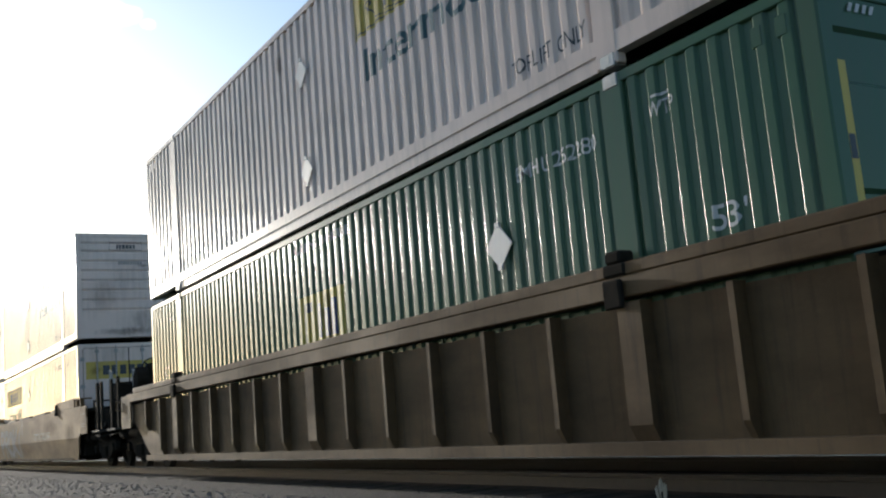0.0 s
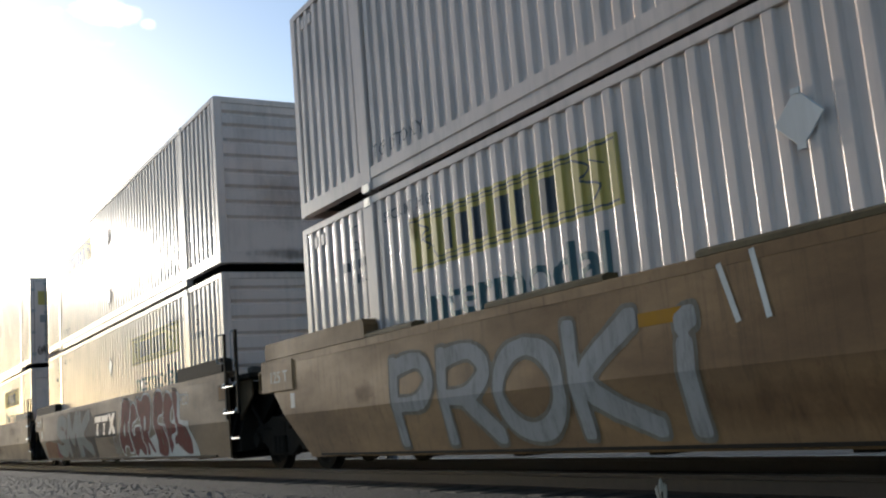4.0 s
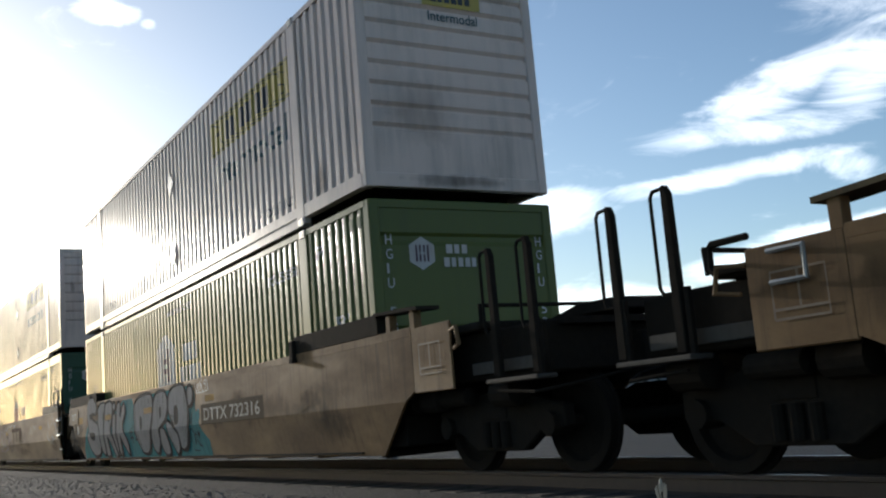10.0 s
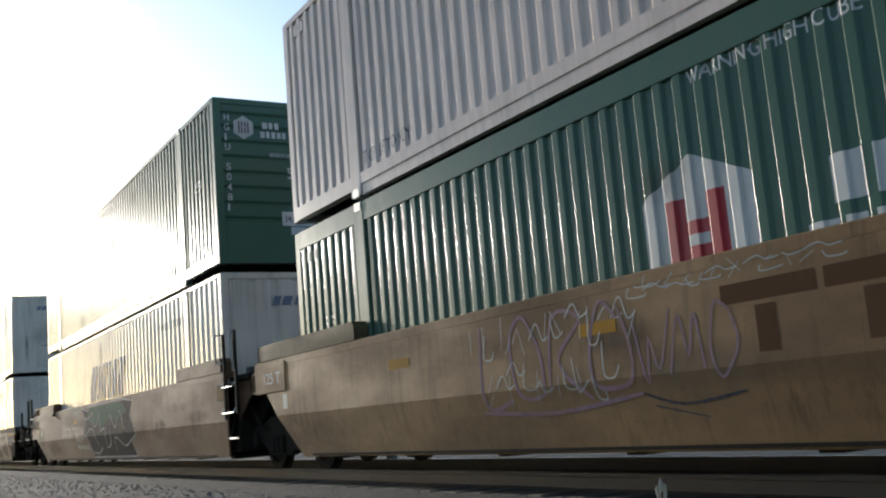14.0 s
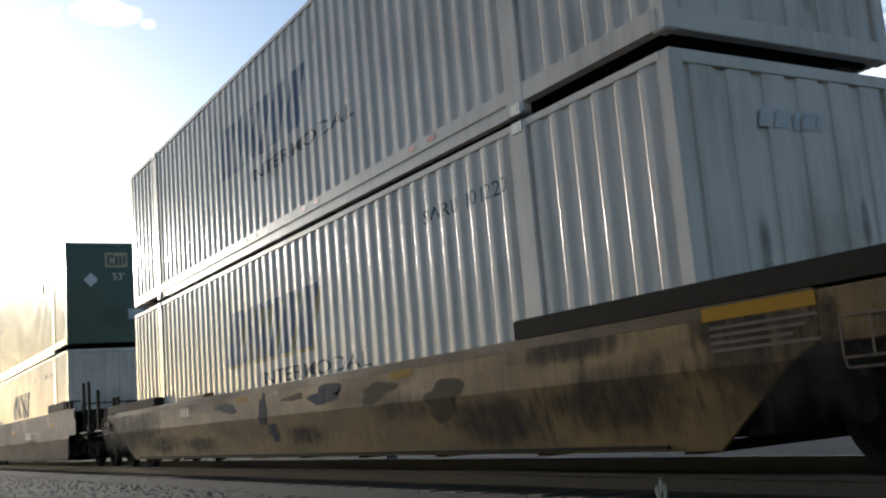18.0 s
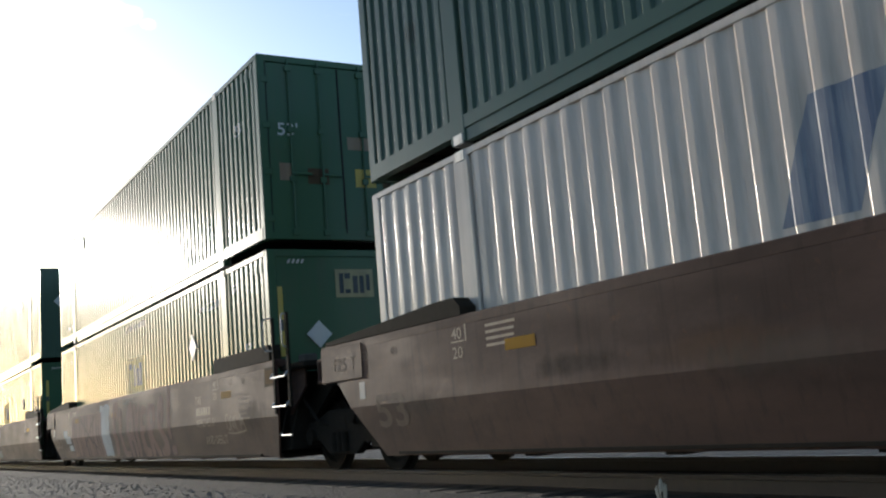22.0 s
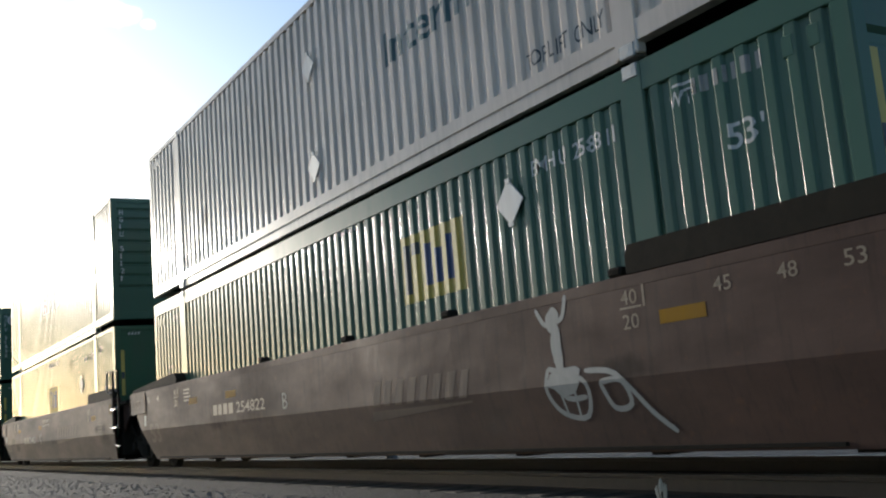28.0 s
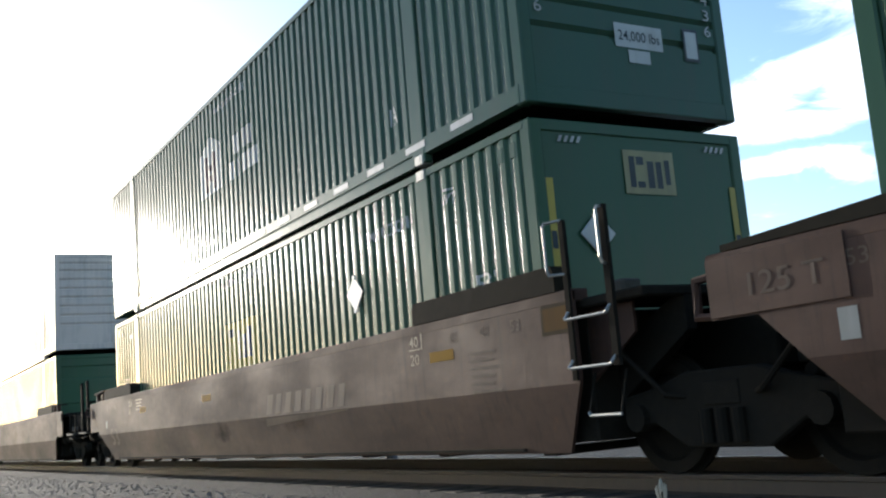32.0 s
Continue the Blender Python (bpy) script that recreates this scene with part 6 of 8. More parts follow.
def smudge(thing, film, x, z, rx, rz, on="end", seed=1, lift=0.006):
    """A soft-edged stain round x (on a side: y), z."""
    rnd = random.Random(seed)
    bm = bmesh.new()
    uv = bm.loops.layers.uv.new("UVMap")
    n = 14
    rims = [[(0.0, 0.0, 0.0)]]
    out = [rnd.uniform(0.75, 1.0) for _ in range(n)]
    for r in (0.5, 1.0):
        rims.append([(rx * r * out[k] * math.cos(6.2832 * k / n), rz * r * out[k] * math.sin(6.2832 * k / n), r) for k in range(n)])
    mid = [bm.verts.new((*p[:2], 0)) for p in rims[1]]
    rim = [bm.verts.new((*p[:2], 0)) for p in rims[2]]
    hub = bm.verts.new((0, 0, 0))
    for k in range(n):
        q = (k + 1) % n
        for f, u in (((hub, mid[k], mid[q]), (0, 0.5, 0.5)), ((mid[k], rim[k], rim[q], mid[q]), (0.5, 1, 1, 0.5))):
            face = bm.faces.new(f)
            for loop, v in zip(face.loops, u):
                loop[uv].uv = (v, 0.5)
    return lay(thing, "stain", bm, film, x, z, on, lift * (0.5 + 0.1 * (seed % 9)) + 0.0003 * (seed % 7))


for th, film, x, z, rx, rz in (
        (UPPER[1], SOOT, 2.05, 1.25, 0.1, 0.55), (UPPER[1], SOOT, 1.2, 0.26, 1.25, 0.2), (UPPER[1], DUST, 0.7, 1.2, 0.6, 0.8), (UPPER[1], DUST, 1.7, 0.6, 0.6, 0.5), (UPPER[1], SOOT, 1.75, 2.02, 0.3, 0.07),
        (LOWER[1], DUST, 1.2, 1.3, 1.1, 0.5), (LOWER[1], SOOT, 0.45, 2.2, 0.25, 0.2),
        (UPPER[2], DUST, 1.2, 1.2, 1.0, 0.9), (UPPER[2], SOOT, 1.2, 0.25, 1.2, 0.2), (LOWER[2], SOOT, 0.7, 0.6, 0.5, 0.4),
        (UPPER[3], HEAVY, 0.62, 1.3, 0.2, 0.75), (UPPER[3], HEAVY, 1.9, 1.4, 0.14, 0.8), (UPPER[3], SOOT, 1.25, 0.4, 1.1, 0.35), (UPPER[3], HEAVY, 1.3, 0.22, 1.1, 0.12), (UPPER[3], SOOT, 0.6, 1.35, 0.32, 0.28), (UPPER[3], SOOT, 0.5, 0.55, 0.45, 0.3), (UPPER[3], SOOT, 2.1, 1.3, 0.4, 0.55), (UPPER[3], SOOT, 2.0, 0.5, 0.5, 0.35), (UPPER[3], DUST, 1.2, 1.0, 1.1, 0.9), (UPPER[3], SOOT, 1.2, 0.22, 1.2, 0.16), (LOWER[3], DUST, 1.0, 1.7, 0.8, 0.5),
        (UPPER[4], DUST, 0.8, 1.0, 0.8, 0.7), (UPPER[4], SOOT, 1.2, 0.2, 1.2, 0.15), (UPPER[5], DUST, 1.4, 1.2, 0.9, 0.8), (UPPER[5], SOOT, 0.35, 1.8, 0.15, 0.3),
        (UPPER[7], RUST, 0.5, 1.0, 0.1, 0.9), (UPPER[7], RUST, 1.6, 0.7, 0.15, 0.6), (UPPER[7], DUST, 1.2, 1.5, 1.1, 1.0), (LOWER[7], RUST, 0.35, 0.9, 0.08, 0.5), (LOWER[7], SOOT, 0.75, 1.3, 0.12, 0.7), (LOWER[7], DUST, 1.5, 1.3, 0.8, 0.9), (LOWER[7], SOOT, 1.95, 1.6, 0.1, 0.5),
        (LOWER[8], DUST, 1.2, 1.4, 1.0, 0.9), (UPPER[8], DUST, 1.3, 0.8, 1.1, 0.6), (LOWER[6], DUST, 1.2, 1.2, 1.0, 0.9),
        (UPPER[11], RUST, 0.5, 0.95, 0.28, 0.35), (UPPER[11], DUST, 1.3, 1.1, 1.1, 0.9), (UPPER[11], RUST, 1.2, 0.25, 1.2, 0.18), (UPPER[11], RUST, 1.75, 2.35, 0.2, 0.08)):
    smudge(th, film, x, z, rx, rz, seed=int(x * 37 + z * 91))
# drips and scuffs along the sides
rnd = random.Random(77)
for u in range(14):
    for th in (LOWER[u], UPPER[u]):
        style = UNITS[u][5 if th is LOWER[u] else 6][2]
        pale = UNITS[u][5 if th is LOWER[u] else 6][1] in (WHITE, WHITE_WARM)
        for k in range(2 if pale else 4):
            smudge(th, (RUST, DUST)[k] if pale else (DUST, FADE, DUST, FADE)[k], rnd.uniform(0.6, BL - 0.6), rnd.choice((0.45, 2.4, rnd.uniform(0.6, 2.4))), rnd.uniform(0.05, 0.7), rnd.uniform(0.2, 0.6), style, rnd.randrange(999), 0.003)
    for k in range(5):
        smudge(CARS[u], (DUST, RUST, DUST, RUST, SOOT)[k], rnd.uniform(0.5, BL - 0.5), rnd.uniform(0.5, 1.1), rnd.uniform(0.4, 1.6), rnd.uniform(0.15, 0.3), "car", rnd.randrange(999), 0.0) if u else None
for y, z, rx, rz in ((-0.8, 0.75, 1.5, 0.7), (0.9, 0.6, 1.8, 0.55), (2.6, 0.5, 1.6, 0.4), (1.4, 1.05, 1.5, 0.25), (-0.6, 1.05, 1.2, 0.35), (15.6, 0.8, 1.6, 0.6), (17.0, 0.8, 1.3, 0.6), (13.8, 0.45, 1.5, 0.35), (7.0, 0.5, 1.2, 0.25), (11.5, 0.45, 1.8, 0.25), (16.4, 0.85, 2.6, 0.9), (18.0, 0.8, 1.4, 0.9), (14.6, 0.9, 1.7, 0.6)):
    smudge(CARS[7], HEAVY, y, z, rx, rz, "car", int(y * 31) + 40, 0.0)
for c, film, y, z, rx, rz in ((3, SOOT, 16.6, 1.1, 1.4, 0.45), (3, SOOT, 15.2, 0.6, 1.6, 0.4), (3, RUST, 13.5, 0.5, 2.0, 0.3), (3, RUST, 7.0, 0.6, 2.4, 0.35), (3, RUST, 3.0, 1.2, 1.6, 0.3),
                              (6, RUST, 14.5, 0.55, 2.2, 0.4), (6, RUST, 12.0, 1.2, 1.8, 0.3), (6, SOOT, 16.4, 0.9, 1.2, 0.5), (6, RUST, 5.0, 0.8, 2.0, 0.4), (1, RUST, 3.0, 1.1, 2.2, 0.4), (1, SOOT, 0.3, 0.9, 1.3, 0.5), (1, RUST, 8.0, 0.5, 2.4, 0.3),
                              (4, RUST, 3.5, 0.9, 2.2, 0.4), (4, SOOT, 1.0, 0.6, 1.2, 0.4), (4, SOOT, 16.4, 0.95, 1.6, 0.75), (4, SOOT, 16.0, 0.8, 1.8, 0.7), (4, HEAVY, 16.9, 0.7, 1.1, 0.5), (5, SOOT, 0.4, 0.7, 1.0, 0.45), (5, RUST, 6.0, 0.5, 2.0, 0.3), (8, DUST, 6.0, 0.9, 2.5, 0.4), (9, SOOT, 0.4, 0.8, 1.1, 0.5), (10, SOOT, 16.6, 0.8, 1.2, 0.5), (12, SOOT, 0.4, 0.8, 1.1, 0.5)):
    smudge(CARS[c], film, y, z, rx, rz, "car", int(y * 53) + c, 0.0)
# small signs and marks on the white ends
lay(UPPER[1], "panel_border", strokes([[(0, 0), (0.86, 0), (0.86, 0.2), (0, 0.2), (0, 0)]], 0.014, False), INK_DARK, 0.87, 2.44, "end")
lay(UPPER[1], "name_mark", bars([0.05, 0.06, 0.075, 0.075, 0.075, 0.06], 0.11, 0.02), INK_DARK, 1.06, 2.48, "end")
lay(UPPER[1], "number_mark", bars([0.045] * 10, 0.09, 0.018), GHOST_GREY, 1.1, 2.05, "end")
lay(UPPER[1], "data_plate", flat(rect(0, 0, 0.17, 0.3)), INK_DARK, 2.05, 0.5, "end", 0.004, "dark-edged data plate")
lay(UPPER[1], "data_card", flat(rect(0.03, 0.06, 0.14, 0.26)), PLACARD, 2.05, 0.5, "end", 0.007)
lay(LOWER[3], "number_mark", bars([0.05] * 10, 0.11, 0.025), GHOST_GREY, 1.05, 1.93, "end")
lay(UPPER[11], "number_mark", bars([0.05] * 9, 0.08, 0.025), GHOST_GREY, 0.95, 2.08, "end")
lay(UPPER[3], "data_plate", flat(rect(0, 0, 0.24, 0.24)), INK_DARK, 1.62, 0.98, "end", 0.004, "dark-edged data plate")
lay(UPPER[3], "data_card", flat(rect(0.02, 0.02, 0.22, 0.22)), GHOST_GREY, 1.62, 0.98, "end", 0.007)
lay(UPPER[3], "paint_patch", flat(rect(0, 0, 0.5, 0.25)), GHOST_GREY, 0.3, 1.42, "end", 0.004)
lay(UPPER[3], "tag", spikes(5, 0.62, 0.32, 71, 0.03), GRAF_BLACK, 0.22, 0.4, "end", 0.006)
lay(UPPER[3], "tag", scribble(3, 0.42, 0.3, 72, 0.03), GRAF_BLACK, 1.95, 0.42, "end", 0.006)
lay(UPPER[3], "door_sign", flat(rect(0, 0, 0.2, 0.3)), YELLOW, 2.1, 0.98, "end", 0.006)

# cars
car_number(CARS[1], "DTTX 732344", 6.0, 0.81, 2.75, False)
car_number(CARS[3], "DTTX 732344", 13.0, 0.81, 2.78, True)
car_number(CARS[4], "DTTX 732316", 6.0, 0.82, 2.6, True)
car_number(CARS[6], "DTTX 732316", 12.93, 0.82, 2.62, False, 0.21)
for c, ys in ((1, (9.55, 12.4)), (5, (10.0, 13.3, 2.7)), (6, (11.47,))):
    reflectors(CARS[c], ys)
reflectors(CARS[4], (5.9,))
for y in (9.8, 13.25):
    lay(CARS[4], "reflector", flat(rect(0, 0, 0.6, 0.11)), REFLECT, y, 1.08, "car", 0.066)
for c in (8, 9, 10, 11, 12, 13):
    reflectors(CARS[c], (13.4, 11.46 if c == 11 else 9.3, 1.75))
    data_marks(CARS[c], c == 11)
lay(CARS[10], "reflector", flat(rect(0, 0, 0.45, 0.17)), REFLECT, 16.6, 1.12, "car", 0.008)
for c in (8, 9, 10, 11, 12, 13):
    lay(CARS[c], "lettering", word("53", 0.36, 0.7, 0.02), FAINT, 16.05, 0.52, "car")
for c in (6, 10, 13):
    lay(CARS[c], "data_plate", flat(rect(0, 0, 0.12, 0.16)), GHOST_GREY, 16.42, 0.9, "car", 0.006)
lay(CARS[4], "reflector", flat(rect(0, 0, 0.45, 0.16)), REFLECT, 16.18, 1.08, "car", 0.008)
# silver and white letters
SKELETONS = {
    "A": (((0, 0), (0.2, 0.6), (0.42, 1), (0.62, 0.6), (0.8, 0)), ((0.15, 0.32), (0.68, 0.3))),
    "G": (((0.78, 0.85), (0.45, 1), (0.08, 0.72), (0.05, 0.3), (0.4, 0), (0.75, 0.15), (0.78, 0.48)), ((0.45, 0.48), (0.8, 0.48))),
    "R": (((0.08, 0), (0.1, 1)), ((0.1, 0.95), (0.55, 1.0), (0.75, 0.75), (0.5, 0.5), (0.12, 0.48)), ((0.38, 0.48), (0.8, 0.0))),
    "S": (((0.75, 0.85), (0.4, 1.0), (0.1, 0.78), (0.35, 0.55), (0.68, 0.4), (0.7, 0.12), (0.35, 0), (0.05, 0.14)),),
    "E": (((0.75, 0.92), (0.12, 0.95), (0.08, 0.5), (0.12, 0.05), (0.78, 0.05)), ((0.1, 0.5), (0.62, 0.52))),
    "L": (((0.12, 1), (0.1, 0.06), (0.85, 0.08)),),
    "M": (((0.04, 0), (0.12, 1), (0.42, 0.35), (0.74, 1), (0.84, 0)),),
    "T": (((0, 0.92), (0.82, 0.95)), ((0.42, 0.95), (0.4, 0))),
    "I": (((0.3, 0), (0.32, 0.72)), ((0.32, 0.95), (0.38, 1.0))),
    "K": (((0.1, 0), (0.12, 1)), ((0.75, 1), (0.2, 0.48), (0.8, 0))),
    "O": (tuple((0.42 + 0.38 * math.sin(k * math.pi / 6), 0.5 + 0.5 * math.cos(k * math.pi / 6)) for k in range(13)),),
    "P": (((0.1, 0), (0.12, 1)), ((0.12, 0.95), (0.6, 1.0), (0.75, 0.72), (0.55, 0.48), (0.14, 0.45))),
    "U": (((0.08, 1), (0.08, 0.3), (0.4, 0), (0.72, 0.3), (0.76, 1)),),
    "N": (((0.06, 0), (0.1, 1), (0.7, 0), (0.76, 1)),),
    "Y": (((0.02, 1), (0.4, 0.45), (0.8, 1)), ((0.4, 0.45), (0.38, 0))),
    "!": (((0.35, 1), (0.3, 0.35)), ((0.28, 0.1), (0.28, 0.02))),
}


def spray(text, w, h, pen, seed=1):
    """Fat hand-drawn letters that crowd each other."""
    rnd = random.Random(seed)
    n = len(text)
    u = (w - pen) / n
    lines = []
    for i, ch in enumerate(text):
        tip, sag = rnd.uniform(-0.06, 0.1), rnd.uniform(-0.05, 0.05)
        for line in SKELETONS[ch]:
            lines.append([(pen / 2 + u * (i + 0.02 + 1.14 * px + tip * (pz - 0.5)), pen / 2 + (h - pen) * pz * (1 + sag)) for px, pz in line])
    return inked(lines, pen)


def graffiti(car, text, y, z, w, h, fill, edge, pen=0.2, rim=0.08, seed=1):
    lay(car, "graffiti_outline", spray(text, w, h, pen + rim, seed), edge, y, z, "car", 0.004)
    lay(car, "graffiti", spray(text, w - rim, h - rim, pen, seed), fill, y - rim / 2, z + rim / 2, "car", 0.016)


def rounder(pts, rounds=1):
    """Corners cut off a closed outline, as a spray can leaves them."""
    for _ in range(rounds):
        out = []
        for a, b in zip(pts, pts[1:] + pts[:1]):
            out += [(a[0] * 0.8 + b[0] * 0.2, a[1] * 0.8 + b[1] * 0.2), (a[0] * 0.2 + b[0] * 0.8, a[1] * 0.2 + b[1] * 0.8)]
        pts = out
    return pts


def bubble(car, y, pts, fill, edge=None, pen=0.06, lift=0.012, drop=0.0, label=""):
    """One fat letter: its fill, a sprayed rim and a drop shadow under it. pts run to the right of y, heights above the rail."""
    pts = rounder(pts)
    if drop:
        lay(car, "graffiti_shadow", flat([(a + drop, max(0.235, b - drop * 0.35)) for a, b in pts]), edge, y, 0.0, "car", lift - 0.007)
    lay(car, "graffiti", flat(pts), fill, y, 0.0, "car", lift, label)
    if edge:
        lay(car, "graffiti_outline", strokes([pts + pts[:2]], pen, False), edge, y, 0.0, "car", lift + 0.004)


graffiti(CARS[1], "PROKI", 13.75, 0.28, 5.4, 1.0, GRAF_SILVER, GRAF_FADED, 0.16, 0.07, 3)
lay(CARS[1], "graffiti", strokes([[(0, 0.5), (0.12, 0.1)], [(0.3, 0.55), (0.38, 0.1)]], 0.08), GRAF_WHITE, 8.7, 0.95, "car", 0.009)
lay(CARS[2], "graffiti_shadow", flat([(2.75, 0.26), (3.4, 0.26), (3.7, 0.3), (4.2, 0.24), (5.3, 0.24), (7.9, 0.24), (7.89, 0.45), (7.68, 0.72), (7.69, 0.84), (7.19, 0.89), (7.24, 1.32), (7.1, 1.4), (6.8, 0.9), (5.0, 0.6), (4.0, 0.7), (3.6, 0.3)]), GRAF_WHITE, 9.2, 0.0, "car", 0.005, "chalky white sprayed shadow")
for letter in ([(2.97, 1.47), (3.67, 1.43), (3.69, 1.25), (3.6, 0.98), (3.43, 0.96), (3.48, 0.58), (3.51, 0.35), (3.13, 0.33), (3.17, 0.48), (2.85, 0.49), (2.68, 0.26), (2.46, 0.49), (2.61, 0.73), (2.81, 0.99)],
               [(3.67, 1.29), (3.92, 1.36), (4.11, 1.27), (4.26, 1.03), (4.02, 0.95), (3.85, 0.94), (3.78, 0.78), (3.88, 0.67), (3.95, 0.88), (4.57, 0.87), (4.52, 0.63), (4.39, 0.61), (4.61, 0.45), (4.51, 0.3), (4.28, 0.26), (4.05, 0.43), (3.83, 0.28), (3.59, 0.25), (3.54, 0.67), (3.55, 0.95)],
               [(4.14, 1.39), (4.26, 1.45), (4.53, 1.33), (4.7, 1.44), (4.94, 1.47), (5.22, 1.4), (5.32, 1.24), (5.2, 0.76), (4.92, 0.69), (5.25, 0.35), (5.05, 0.29), (4.8, 0.57), (4.8, 0.34), (4.67, 0.27), (4.5, 0.27), (4.56, 0.46), (4.41, 0.61), (4.48, 0.92), (4.25, 1.12)],
               [(5.49, 1.34), (5.76, 1.49), (6.1, 1.44), (6.18, 1.25), (6.11, 1.01), (5.85, 1.0), (5.72, 0.9), (5.89, 0.85), (6.32, 0.82), (6.21, 0.45), (6.01, 0.26), (5.61, 0.24), (5.36, 0.33), (5.54, 0.62), (5.39, 0.93)],
               [(6.19, 1.32), (6.42, 1.43), (6.66, 1.37), (6.82, 1.17), (6.66, 1.06), (6.6, 0.87), (6.99, 0.83), (6.96, 0.68), (6.48, 0.61), (6.55, 0.44), (6.18, 0.26), (6.22, 0.59), (6.11, 0.87)],
               [(6.72, 1.45), (7.13, 1.39), (7.04, 0.86), (7.52, 0.79), (7.63, 0.69), (7.69, 0.51), (7.58, 0.28), (7.31, 0.26), (6.98, 0.36), (6.76, 0.48), (6.6, 0.42), (6.66, 0.6), (6.98, 0.68), (6.85, 0.97)]):
    bubble(CARS[2], 9.2, letter, GRAF_RED, GRAF_WHITE, 0.04)
for hole in ([(3.15, 1.0), (3.19, 0.86), (3.16, 0.7), (3.0, 0.69)], [(4.77, 1.06), (4.86, 1.02), (4.88, 0.9), (4.79, 0.72), (4.73, 0.85)], [(3.95, 0.86), (4.0, 0.88), (3.98, 0.7), (3.9, 0.68)]):
    lay(CARS[2], "graffiti", flat(rounder(hole)), GRAF_WHITE, 9.2, 0.0, "car", 0.022)
lay(CARS[2], "tag", strokes([[(1.88, 0.4), (2.0, 0.68), (2.2, 0.66), (2.3, 0.4), (2.1, 0.3), (2.05, 0.62), (2.22, 0.35)]], 0.02), GRAF_SILVER, 9.2, 0.0, "car", 0.008)
lay(CARS[2], "tag", word("FCO", 0.2, 0.5, 0.0, 0.2), GRAF_WHITE, 1.95, 1.12, "car", 0.009)
lay(CARS[2], "emblem_panel", flat(rect(0, 0, 2.3, 0.52)), GRAF_BLACK, 9.1, 0.72, "car", 0.004, "black emblem panel")
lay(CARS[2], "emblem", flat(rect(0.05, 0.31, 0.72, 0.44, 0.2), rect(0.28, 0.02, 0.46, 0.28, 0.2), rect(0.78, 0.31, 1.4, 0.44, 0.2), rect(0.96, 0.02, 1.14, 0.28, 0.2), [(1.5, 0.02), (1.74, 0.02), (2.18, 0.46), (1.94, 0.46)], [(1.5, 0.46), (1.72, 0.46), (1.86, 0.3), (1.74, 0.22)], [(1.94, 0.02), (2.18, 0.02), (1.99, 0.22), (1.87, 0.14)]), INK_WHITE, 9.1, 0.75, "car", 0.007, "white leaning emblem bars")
for k in range(3):
    lay(CARS[2], "emblem_rule", flat(rect(0.4, 0, 1.7, 0.022)), GRAF_BLACK, 9.1, 0.84 + 0.055 * k, "car", 0.009)
GRAF_ORANGE = paint("rust orange spray paint", (0.15, 0.05, 0.014), 0.8, 0.6, (0.06, 0.03, 0.02), bump=0, spec=0.04)
lay(CARS[2], "graffiti_background", flat([(0, 0.02), (4.6, 0.02), (4.7, 0.9), (4.2, 1.12), (1.6, 1.2), (0.9, 1.05), (0.5, 0.6), (0.25, 0.3)]), GRAF_BLACK, 13.75, 0.25, "car", 0.002, "sooty black sprayed background")
lay(CARS[2], "graffiti_background", flat([(0, 0.02), (2.4, 0.02), (2.0, 0.42), (0.7, 0.5), (0.1, 0.44)]), GRAF_ORANGE, 16.0, 0.26, "car", 0.002, "rust orange sprayed patch")
lay(CARS[2], "graffiti_background", flat([(0, 0.0), (0.5, -0.03), (0.75, 0.35), (0.55, 0.42), (0.2, 0.3)]), GRAF_RED, 14.35, 0.3, "car", 0.006)
graffiti(CARS[2], "SMK", 14.1, 0.26, 4.75, 1.15, GRAF_GREY, PATCH, 0.3, 0.06, 5)
lay(CARS[2], "tag", scribble(4, 0.6, 0.3, 3, 0.02), GRAF_GREY, 7.3, 0.4, "car", 0.006)
